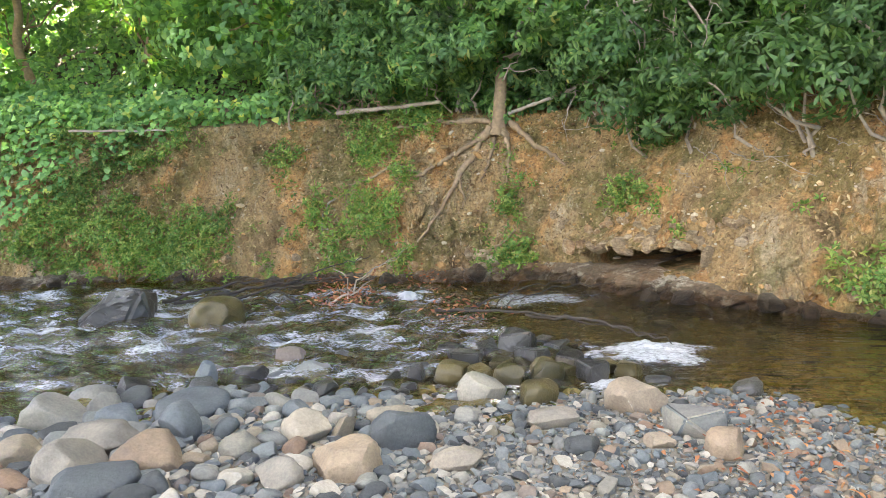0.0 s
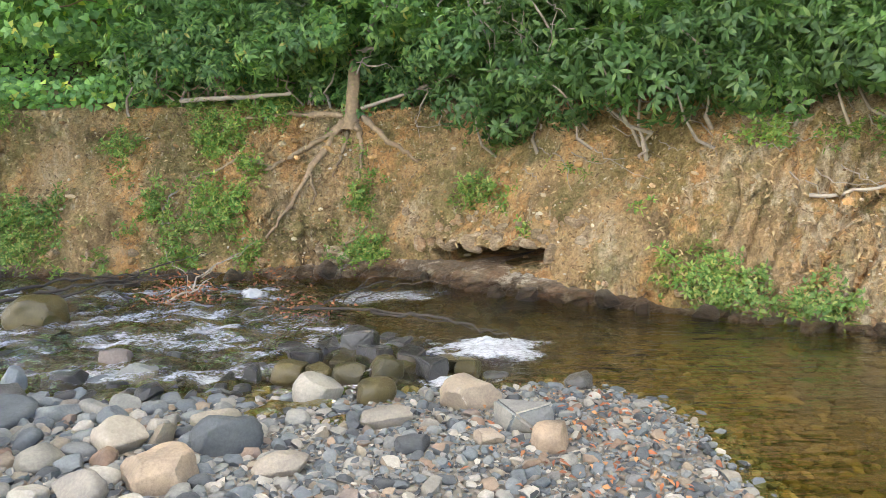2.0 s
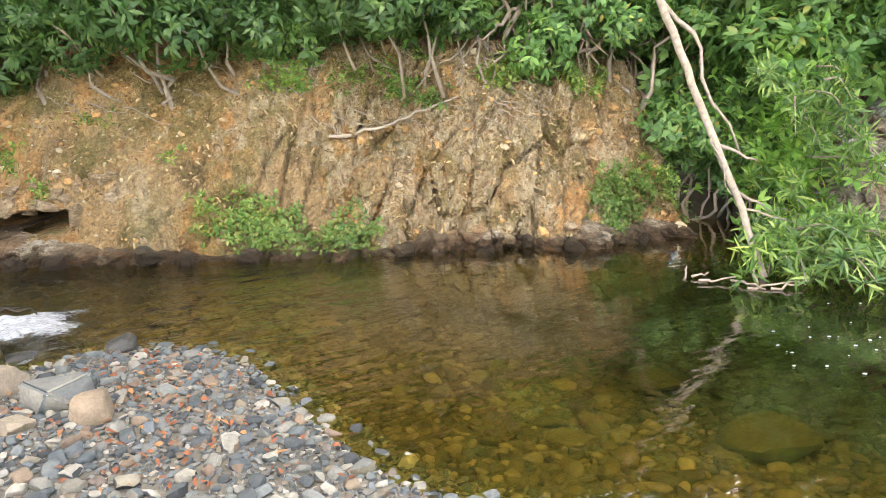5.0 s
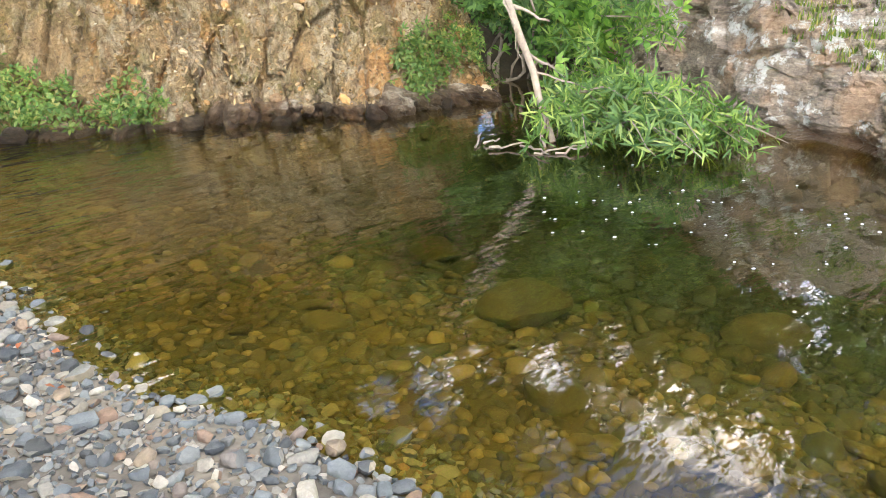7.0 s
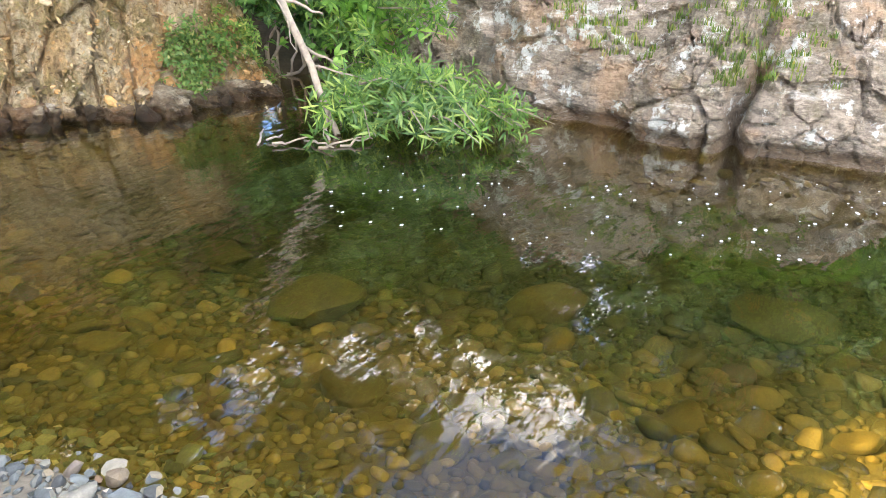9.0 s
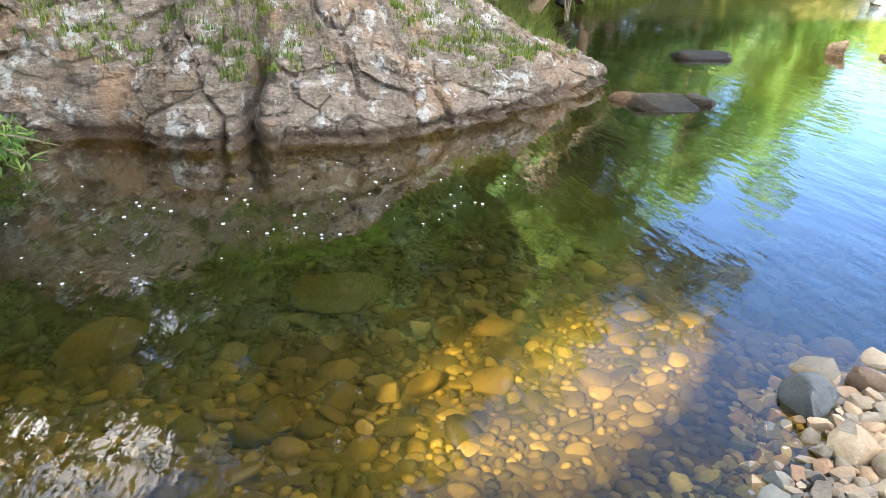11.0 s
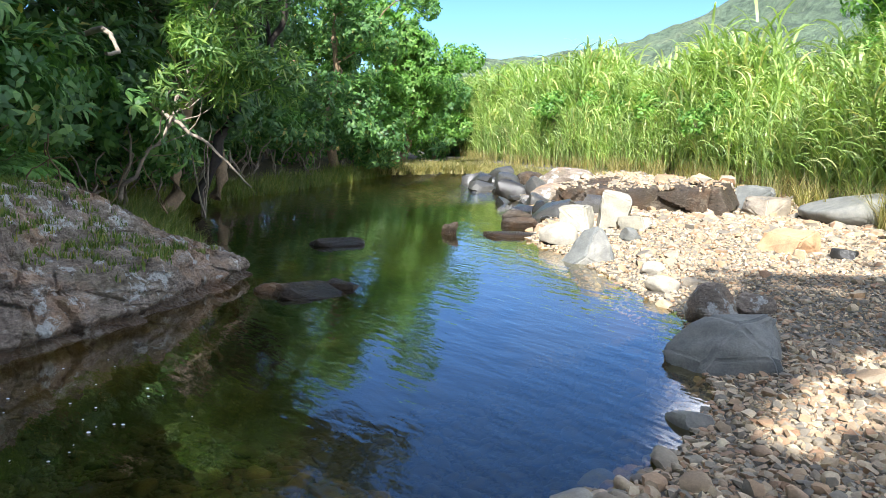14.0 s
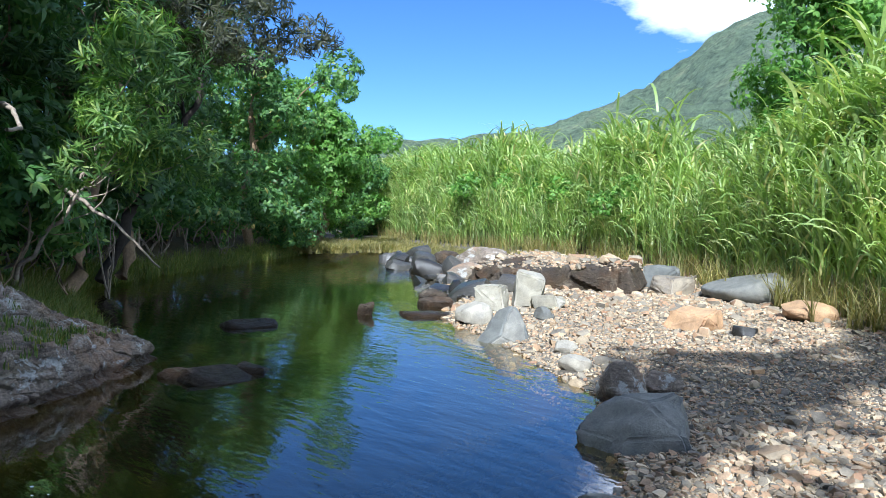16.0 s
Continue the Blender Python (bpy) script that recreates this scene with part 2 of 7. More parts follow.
def soil_material():
    """Ochre clay: raw orange scars, brown and mossy skins, pale weathered stone."""
    m, n, l, b = mat("orange_clay", 0.95)
    b.inputs["Specular IOR Level"].default_value = 0.2
    pos = n.new("ShaderNodeNewGeometry").outputs["Position"]
    upright = n.new("ShaderNodeMapping")
    upright.inputs["Rotation"].default_value, upright.inputs["Scale"].default_value = (0, -0.5, 0), (1.3, 1.3, 0.42)
    l.new(pos, upright.inputs["Vector"])
    tilt = upright.outputs["Vector"]
    small = noise_tex(n, l, 30, 7, pos, 0.75)
    c = ramp_from(n, l, noise_tex(n, l, 1.6, 8, tilt, 0.68).outputs["Fac"], [(0.30, (0.10, 0.062, 0.030)), (0.42, (0.30, 0.20, 0.10)), (0.50, (0.46, 0.30, 0.145)), (0.58, (0.40, 0.28, 0.15)), (0.70, (0.58, 0.46, 0.30))])
    raw = ramp_from(n, l, noise_tex(n, l, 0.85, 6, tilt, 0.62).outputs["Fac"], [(0.50, (0, 0, 0)), (0.56, (0.85, 0.85, 0.85))])
    c = mix(n, l, raw, c, ramp_from(n, l, noise_tex(n, l, 4, 5, pos, 0.65).outputs["Fac"], [(0.35, (0.42, 0.20, 0.07)), (0.6, (0.66, 0.36, 0.145)), (0.75, (0.68, 0.46, 0.24))]))
    moss = ramp_from(n, l, noise_tex(n, l, 1.3, 9, pos, 0.72).outputs["Fac"], [(0.46, (0, 0, 0)), (0.56, (0.8, 0.8, 0.8))])
    c = mix(n, l, moss, c, ramp_from(n, l, noise_tex(n, l, 6, 5, pos, 0.65).outputs["Fac"], [(0.35, (0.10, 0.088, 0.03)), (0.55, (0.22, 0.185, 0.07)), (0.7, (0.35, 0.28, 0.12))]))
    pale = ramp_from(n, l, noise_tex(n, l, 6.5, 6, tilt, 0.65).outputs["Fac"], [(0.60, (0, 0, 0)), (0.68, (0.6, 0.6, 0.6))])
    c = mix(n, l, pale, c, (0.52, 0.43, 0.29))
    # weathered slabs of rock show through towards the corner of the bank
    place = n.new("ShaderNodeSeparateXYZ")
    l.new(pos, place.inputs[0])
    stony = n.new("ShaderNodeMapRange")
    stony.inputs[1].default_value, stony.inputs[2].default_value, stony.inputs[3].default_value, stony.inputs[4].default_value = 2.2, 4.2, -0.2, 0.04
    l.new(place.outputs["X"], stony.inputs[0])
    slab = n.new("ShaderNodeMath")
    l.new(noise_tex(n, l, 2.6, 5, tilt, 0.6).outputs["Fac"], slab.inputs[0]), l.new(stony.outputs[0], slab.inputs[1])
    c = mix(n, l, ramp_from(n, l, slab.outputs[0], [(0.50, (0, 0, 0)), (0.56, (0.75, 0.75, 0.75))]), c, ramp_from(n, l, noise_tex(n, l, 9, 5, tilt, 0.7).outputs["Fac"], [(0.35, (0.24, 0.16, 0.085)), (0.5, (0.47, 0.36, 0.22)), (0.65, (0.62, 0.52, 0.36))]))
    c = mix(n, l, 0.85, c, ramp_from(n, l, small.outputs["Fac"], [(0.3, (0.2, 0.2, 0.2)), (0.7, (0.8, 0.8, 0.8))]), "OVERLAY")
    rich = n.new("ShaderNodeHueSaturation")
    rich.inputs["Saturation"].default_value = 1.0
    l.new(c, rich.inputs["Color"])
    l.new(rich.outputs["Color"], b.inputs["Base Color"])
    h = n.new("ShaderNodeMath")
    h.operation = "MULTIPLY_ADD"
    h.inputs[1].default_value = 0.35
    l.new(small.outputs["Fac"], h.inputs[0]), l.new(noise_tex(n, l, 7, 6, tilt, 0.72).outputs["Fac"], h.inputs[2])
    bump(n, l, b, h.outputs[0], 1.0, 0.16)
    return m


def rock_material(name, dark, middle, light, rough=0.8, lichen=1.0):
    """Bedrock with tilted layers, pale lichen crusts, rusty stains, moss and a wet foot at the waterline."""
    m, n, l, b = mat(name, rough)
    pos = n.new("ShaderNodeNewGeometry").outputs["Position"]
    mp = n.new("ShaderNodeMapping")
    mp.inputs["Rotation"].default_value, mp.inputs["Scale"].default_value = (0.6, 0.35, 0.4), (1, 1, 4)
    l.new(pos, mp.inputs["Vector"])
    b.inputs["Specular IOR Level"].default_value = 0.25
    lay, small = noise_tex(n, l, 1.5, 9, mp.outputs["Vector"], 0.72), noise_tex(n, l, 28, 7, pos, 0.75)
    c = ramp_from(n, l, lay.outputs["Fac"], [(0.36, dark), (0.46, middle), (0.52, tuple(0.62 * v for v in middle)), (0.58, middle), (0.68, light)])
    rust = ramp_from(n, l, noise_tex(n, l, 1.3, 7, pos, 0.65).outputs["Fac"], [(0.50, (0, 0, 0)), (0.60, (0.38, 0.38, 0.38))])
    c = mix(n, l, rust, c, tuple(a * k for a, k in zip(middle, (1.35, 0.92, 0.58))))
    moss = ramp_from(n, l, noise_tex(n, l, 2.1, 8, pos, 0.72).outputs["Fac"], [(0.54, (0, 0, 0)), (0.62, (0.3 * lichen, 0.3 * lichen, 0.3 * lichen))])
    c = mix(n, l, moss, c, (0.13, 0.125, 0.045))
    crust = ramp_from(n, l, noise_tex(n, l, 3.4, 9, pos, 0.75).outputs["Fac"], [(0.555, (0, 0, 0)), (0.59, (0.85 * lichen, 0.85 * lichen, 0.85 * lichen))])
    c = mix(n, l, crust, c, tuple(min(0.66, v * 1.15) for v in light))
    crack = n.new("ShaderNodeTexVoronoi")
    crack.feature = "DISTANCE_TO_EDGE"
    crack.inputs["Scale"].default_value = 2.6
    bent = noise_tex(n, l, 3, 4, pos)
    warp = n.new("ShaderNodeVectorMath")
    warp.operation = "MULTIPLY_ADD"
    warp.inputs[1].default_value = (0.35, 0.35, 0.35)
    l.new(bent.outputs["Color"], warp.inputs[0]), l.new(mp.outputs["Vector"], warp.inputs[2])
    l.new(warp.outputs[0], crack.inputs["Vector"])
    joint = ramp_from(n, l, crack.outputs["Distance"], [(0.0, (0.16, 0.16, 0.16)), (0.03, (0, 0, 0))])
    c = mix(n, l, joint, c, tuple(0.5 * v for v in dark))
    c = mix(n, l, 0.7, c, ramp_from(n, l, small.outputs["Fac"], [(0.3, (0.22, 0.22, 0.22)), (0.7, (0.78, 0.78, 0.78))]), "OVERLAY")
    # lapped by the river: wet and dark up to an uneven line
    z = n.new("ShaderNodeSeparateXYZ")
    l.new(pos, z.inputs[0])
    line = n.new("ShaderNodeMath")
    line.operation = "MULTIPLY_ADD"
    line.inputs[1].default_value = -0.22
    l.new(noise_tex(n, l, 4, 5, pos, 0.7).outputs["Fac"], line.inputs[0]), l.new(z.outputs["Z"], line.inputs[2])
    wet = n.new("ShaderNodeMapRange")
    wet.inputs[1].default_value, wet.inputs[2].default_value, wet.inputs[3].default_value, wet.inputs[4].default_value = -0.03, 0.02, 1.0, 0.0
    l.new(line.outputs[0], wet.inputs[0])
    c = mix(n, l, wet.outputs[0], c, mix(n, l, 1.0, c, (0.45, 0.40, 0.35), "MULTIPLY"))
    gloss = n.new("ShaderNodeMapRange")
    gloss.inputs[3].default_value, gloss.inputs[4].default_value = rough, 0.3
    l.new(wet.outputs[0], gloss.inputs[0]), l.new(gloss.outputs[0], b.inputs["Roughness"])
    l.new(c, b.inputs["Base Color"])
    h = n.new("ShaderNodeMath")
    h.operation = "MULTIPLY_ADD"
    h.inputs[1].default_value = 0.5
    l.new(small.outputs["Fac"], h.inputs[0]), l.new(lay.outputs["Fac"], h.inputs[2])
    deep_joint = n.new("ShaderNodeMapRange")
    deep_joint.inputs[2].default_value = 0.08
    l.new(crack.outputs["Distance"], deep_joint.inputs[0])
    both = n.new("ShaderNodeMath")
    both.operation = "MULTIPLY_ADD"
    both.inputs[1].default_value = 0.08
    l.new(deep_joint.outputs[0], both.inputs[0]), l.new(h.outputs[0], both.inputs[2])
    bump(n, l, b, both.outputs[0], 1.0, 0.09)
    return m


def foam_material():
    """White churned water with gaps that show the river."""
    m, n, l, b = mat("white_water", 0.55)
    b.inputs["Base Color"].default_value = (0.68, 0.70, 0.72, 1)
    geo = n.new("ShaderNodeNewGeometry")
    att = n.new("ShaderNodeAttribute")
    att.attribute_name = "cover"
    stretch = n.new("ShaderNodeMapping")
    stretch.inputs["Scale"].default_value = (0.6, 1.5, 1)
    l.new(geo.outputs["Position"], stretch.inputs["Vector"])
    s = noise_tex(n, l, 34, 8, stretch.outputs["Vector"], 0.75)
    add = n.new("ShaderNodeMath")
    l.new(s.outputs["Fac"], add.inputs[0]), l.new(att.outputs["Fac"], add.inputs[1])
    f = ramp_from(n, l, add.outputs[0], [(0.66, (0, 0, 0)), (0.98, (0.9, 0.9, 0.9))])
    t = n.new("ShaderNodeBsdfTransparent")
    sh = n.new("ShaderNodeMixShader")
    l.new(f, sh.inputs["Fac"]), l.new(t.outputs[0], sh.inputs[1]), l.new(b.outputs["BSDF"], sh.inputs[2])
    l.new(sh.outputs[0], n["Material Output"].inputs["Surface"])
    bump(n, l, b, s.outputs["Fac"], 0.8, 0.05)
    return m


M_WATER = water_material()
M_GROUND = earth_material("sandy_gravel", [(0.3, (0.085, 0.075, 0.06)), (0.7, (0.20, 0.175, 0.135))], 2.0)
M_HILLSIDE = earth_material("leaf_litter", [(0.3, (0.05, 0.045, 0.02)), (0.7, (0.12, 0.09, 0.045))], 1.5)
# the dark green paints the dimming of deep water onto the bed
M_BED = earth_material("river_bed_silt", [(0.3, (0.045, 0.036, 0.017)), (0.7, (0.10, 0.076, 0.034))], 1.5, murk_tone=(0.009, 0.015, 0.007))
M_SOIL = soil_material()
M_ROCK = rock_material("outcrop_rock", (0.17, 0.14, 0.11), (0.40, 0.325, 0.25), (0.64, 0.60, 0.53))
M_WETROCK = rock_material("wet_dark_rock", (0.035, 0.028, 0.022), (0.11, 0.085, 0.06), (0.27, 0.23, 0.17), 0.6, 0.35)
GREYS = [(0.0, (0.041, 0.044, 0.043)), (0.16, (0.09, 0.103, 0.107)), (0.34, (0.131, 0.151, 0.155)), (0.5, (0.186, 0.197, 0.182)), (0.6, (0.234, 0.197, 0.138)), (0.68, (0.207, 0.131, 0.086)), (0.76, (0.144, 0.155, 0.148)), (0.9, (0.276, 0.255, 0.207)), (1.0, (0.386, 0.358, 0.297))]
PALES = [(0.0, (0.143, 0.132, 0.114)), (0.25, (0.214, 0.193, 0.157)), (0.5, (0.271, 0.228, 0.171)), (0.7, (0.271, 0.186, 0.118)), (0.85, (0.314, 0.265, 0.193)), (1.0, (0.386, 0.343, 0.271))]
BROWNS = [(0.0, (0.035, 0.03, 0.018)), (0.35, (0.085, 0.066, 0.030)), (0.65, (0.13, 0.096, 0.040)), (0.85, (0.16, 0.13, 0.075)), (1.0, (0.25, 0.19, 0.10))]
M_COBBLE = stone_material("river_cobble", GREYS)
M_PEBBLE = stone_material("grey_pebbles", GREYS)
M_PALE = stone_material("pale_pebbles", PALES)
MIXED = [(0.0, (0.172, 0.152, 0.121)), (0.25, (0.304, 0.265, 0.198)), (0.45, (0.383, 0.305, 0.203)), (0.6, (0.409, 0.276, 0.159)), (0.7, (0.356, 0.211, 0.121)), (0.85, (0.502, 0.393, 0.256)), (1.0, (0.66, 0.535, 0.358))]
M_MIXED = stone_material("mixed_gravel", MIXED)
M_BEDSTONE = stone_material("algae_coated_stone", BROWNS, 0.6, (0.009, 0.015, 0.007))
M_MOSSY = stone_material("mossy_stone", [(0.0, (0.035, 0.032, 0.014)), (0.5, (0.07, 0.058, 0.022)), (1.0, (0.11, 0.085, 0.035))], 0.33)
M_SLATE = stone_material("blue_grey_boulder", [(0.0, (0.14, 0.148, 0.14)), (0.5, (0.19, 0.195, 0.178)), (1.0, (0.24, 0.235, 0.205))])
M_WHITE = stone_material("whitish_block", [(0.0, (0.30, 0.28, 0.22)), (0.5, (0.36, 0.34, 0.27)), (1.0, (0.42, 0.39, 0.33))])
M_RUST = stone_material("orange_boulder", [(0.0, (0.42, 0.25, 0.13)), (1.0, (0.52, 0.34, 0.19))])
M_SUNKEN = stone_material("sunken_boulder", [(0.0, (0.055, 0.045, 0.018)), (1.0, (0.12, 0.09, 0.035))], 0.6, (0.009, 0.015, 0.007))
M_DARKSTONE = stone_material("wet_grey_stone", [(0.0, (0.018, 0.017, 0.015)), (0.5, (0.045, 0.044, 0.040)), (0.85, (0.075, 0.075, 0.07)), (1.0, (0.10, 0.085, 0.06))], 0.28)
M_LEAF = leaf_material("broad_leaf", [(0.0, (0.045, 0.115, 0.032)), (0.6, (0.105, 0.225, 0.07)), (0.95, (0.19, 0.33, 0.10)), (1.0, (0.36, 0.31, 0.09))])
M_VINE = leaf_material("vine_leaf", [(0.0, (0.09, 0.204, 0.072)), (0.6, (0.18, 0.36, 0.132)), (0.93, (0.3, 0.504, 0.168)), (1.0, (0.6, 0.576, 0.168))])
M_HERB = leaf_material("herb_leaf", [(0.0, (0.06, 0.11, 0.02)), (0.5, (0.13, 0.20, 0.04)), (0.85, (0.22, 0.26, 0.07)), (1.0, (0.34, 0.28, 0.10))])
M_WEED = leaf_material("weed_leaf", [(0.0, (0.06, 0.14, 0.03)), (0.5, (0.13, 0.23, 0.055)), (0.85, (0.22, 0.31, 0.085)), (1.0, (0.36, 0.33, 0.12))])
M_NARROW = leaf_material("narrow_leaf", [(0.0, (0.045, 0.11, 0.03)), (0.5, (0.11, 0.215, 0.05)), (0.85, (0.20, 0.31, 0.08)), (1.0, (0.33, 0.40, 0.12))])
M_BRIGHT = leaf_material("bright_leaf", [(0.0, (0.084, 0.196, 0.035)), (0.6, (0.140, 0.294, 0.056)), (1.0, (0.252, 0.392, 0.098))])
M_PURPLE = leaf_material("dusky_leaf", [(0.0, (0.035, 0.045, 0.03)), (0.7, (0.07, 0.075, 0.05)), (1.0, (0.12, 0.13, 0.07))])
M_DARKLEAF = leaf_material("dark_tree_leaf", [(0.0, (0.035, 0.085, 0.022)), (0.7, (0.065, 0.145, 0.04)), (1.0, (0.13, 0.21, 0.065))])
M_REED = leaf_material("reed_leaf", [(0.0, (0.19, 0.29, 0.09)), (0.6, (0.32, 0.43, 0.15)), (0.88, (0.45, 0.53, 0.23)), (1.0, (0.60, 0.52, 0.29))], 0.4, 0.35)
M_STRAW = leaf_material("straw_grass_blade", [(0.0, (0.16, 0.17, 0.055)), (0.6, (0.28, 0.245, 0.10)), (1.0, (0.42, 0.34, 0.17))])
M_GRASS = leaf_material("bank_grass", [(0.0, (0.10, 0.15, 0.03)), (0.6, (0.18, 0.23, 0.06)), (1.0, (0.36, 0.31, 0.13))])
M_DRY = leaf_material("dead_red_leaf", [(0.0, (0.18, 0.06, 0.03)), (0.6, (0.30, 0.10, 0.05)), (1.0, (0.40, 0.20, 0.09))], 0.7, 0.15)
M_BARK = bark_material("pale_bark", (0.24, 0.19, 0.14), (0.42, 0.35, 0.27))
M_ROOT = bark_material("brown_root_bark", (0.17, 0.11, 0.06), (0.34, 0.24, 0.14))
M_TWIG = bark_material("dry_twig", (0.22, 0.17, 0.12), (0.40, 0.33, 0.25))
M_DARKWOOD = bark_material("wet_driftwood", (0.02, 0.016, 0.012), (0.06, 0.046, 0.034))
M_HILL = hill_material()
M_FOAM = foam_material()
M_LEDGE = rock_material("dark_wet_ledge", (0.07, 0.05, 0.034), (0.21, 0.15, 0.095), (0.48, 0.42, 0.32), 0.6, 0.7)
M_FLECK = earth_material("foam_fleck", [(0.3, (0.7, 0.71, 0.7)), (0.7, (0.85, 0.85, 0.83))])


# ---- builders ----
def mesh_of(name, verts, faces, material, smooth=True):
    me = bpy.data.meshes.new(name)
    me.from_pydata(verts.tolist() if hasattr(verts, "tolist") else verts, [], faces.tolist() if hasattr(faces, "tolist") else faces)
    me.materials.append(material)
    if smooth:
        me.polygons.foreach_set("use_smooth", np.ones(len(me.polygons), bool))
    me.update()
    return me


def grid_faces(nu, nv):
    i = np.arange(nu * nv).reshape(nu, nv)
    return np.stack([i[:-1, :-1], i[1:, :-1], i[1:, 1:], i[:-1, 1:]], -1).reshape(-1, 4)


def smooth_noise(x, y, scale, seed=0, octaves=4):
    """Value noise on arrays, about -1 to 1."""
    out, amp, tot = np.zeros_like(x, float), 1.0, 0.0
    for o in range(octaves):
        rng = np.random.default_rng(seed * 31 + o)
        tab = rng.random((256, 256)) * 2 - 1
        u, v = x * scale * 2 ** o + 57.3 * o, y * scale * 2 ** o + 19.7 * o
        iu, iv = np.floor(u).astype(int), np.floor(v).astype(int)
        fu, fv = u - iu, v - iv
        fu, fv = fu * fu * (3 - 2 * fu), fv * fv * (3 - 2 * fv)
        g = lambda a, b: tab[a % 256, b % 256]
        out += amp * ((g(iu, iv) * (1 - fu) + g(iu + 1, iv) * fu) * (1 - fv) + (g(iu, iv + 1) * (1 - fu) + g(iu + 1, iv + 1) * fu) * fv)
        tot += amp
        amp *= 0.5
    return out / tot


def line_distance(x, y, line):
    """Distance to a polyline, the side (positive on its left), and the length along it at the foot."""
    best = np.full(x.shape, 1e9)
    side, along, run = np.zeros(x.shape), np.zeros(x.shape), 0.0
    for (ax, ay), (bx, by) in zip(line[:-1], line[1:]):
        dx, dy = bx - ax, by - ay
        ln = math.hypot(dx, dy)
        t = np.clip(((x - ax) * dx + (y - ay) * dy) / ln ** 2, 0, 1)
        d = np.hypot(x - ax - t * dx, y - ay - t * dy)
        near = d < best
        best = np.where(near, d, best)
        side = np.where(near, np.sign(dx * (y - ay) - dy * (x - ax)), side)
        along = np.where(near, run + t * ln, along)
        run += ln
    return best, side, along


def join(pieces):
    """One vertex and face array out of many; faces keep their own length by padding into lists."""
    vs, fs, off = [], [], 0
    for v, f in pieces:
        vs.append(v)
        fs.extend((f + off).tolist())
        off += len(v)
    return np.concatenate(vs), fs


def part(name, me, parent, label=""):
    """A mesh as one object under a thing or under a part."""
    ob = new(name, me)
    ob.parent = parent
    return tagged(ob, label)


def thing(name, label, category, group="", at=(0, 0, 0)):
    ob = new(name)
    ob.location = at
    return tagged(ob, label, category, group)


def tube(points, radii, sides=6):
    """A tapered tube along points, closed at its end by a point."""
    p, r = np.asarray(points, float), np.asarray(radii, float)
    t = np.gradient(p, axis=0)
    t /= np.linalg.norm(t, axis=1)[:, None] + 1e-9
    ref = np.where(np.abs(t[:, 2:3]) > 0.9, [[1.0, 0, 0]], [[0, 0, 1.0]])
    u = np.cross(t, ref)
    u /= np.linalg.norm(u, axis=1)[:, None] + 1e-9
    w = np.cross(t, u)
    a = np.linspace(0, 2 * np.pi, sides, endpoint=False)
    v = p[:, None] + r[:, None, None] * (np.cos(a)[None, :, None] * u[:, None] + np.sin(a)[None, :, None] * w[:, None])
    n = len(p)
    i = np.arange(n * sides).reshape(n, sides)
    j = np.roll(i, -1, 1)
    f = np.stack([i[:-1], j[:-1], j[1:], i[1:]], -1).reshape(-1, 4)
    return v.reshape(-1, 3), f


def wander(rng, a, b, n=8, sway=0.1):
    """A crooked line from a to b."""
    a, b = np.asarray(a, float), np.asarray(b, float)
    t = np.linspace(0, 1, n)[:, None]
    k = np.cumsum(rng.normal(0, 1, (n, 3)), 0)
    k -= k[0] + t * (k[-1] - k[0])
    return a + (b - a) * t + k * sway * np.linalg.norm(b - a) / n ** 0.5


def wood(rng, a, b, r0, r1, n=9, sway=0.1, sides=7):
    p = wander(rng, a, b, n, sway)
    return tube(p, np.linspace(r0, r1, n) * (1 + 0.12 * rng.normal(0, 1, n)), sides)


def unit(v):
    return v / (np.linalg.norm(v, axis=-1, keepdims=True) + 1e-9)


def leaves(c, d, n, ln, wd, droop=0.25, wide=0.4):
    """Curved leaves with a fold along the rib: base c, way d, upper side n, length and width."""
    c, d = np.asarray(c, float), unit(np.asarray(d, float))
    s = unit(np.cross(d, n))
    n = np.cross(s, d)
    ln, wd = np.broadcast_to(ln, len(c))[:, None], np.broadcast_to(wd, len(c))[:, None]

    def at(t, side):
        return c + d * ln * t - n * ln * droop * t * t + s * wd * 0.5 * side + n * wd * 0.18 * abs(side)
    v = np.stack([at(0, 0), at(wide, 1), at(wide, -1), at(0.75, 0.62), at(0.75, -0.62), at(1, 0)], 1).reshape(-1, 3)
    i = np.arange(len(c))[:, None] * 6
    quads = i + np.array([[1, 2, 4, 3]])
    tris = np.concatenate([i + np.array([[0, 2, 1]]), i + np.array([[3, 4, 5]])])
    return v, quads, tris


def leaf_mesh(name, sets, material, smooth=False):
    vs, fs, off = [], [], 0
    for v, q, t in sets:
        vs.append(v)
        fs += (q + off).tolist() + (t + off).tolist()
        off += len(v)
    return mesh_of(name, np.concatenate(vs), fs, material, smooth)


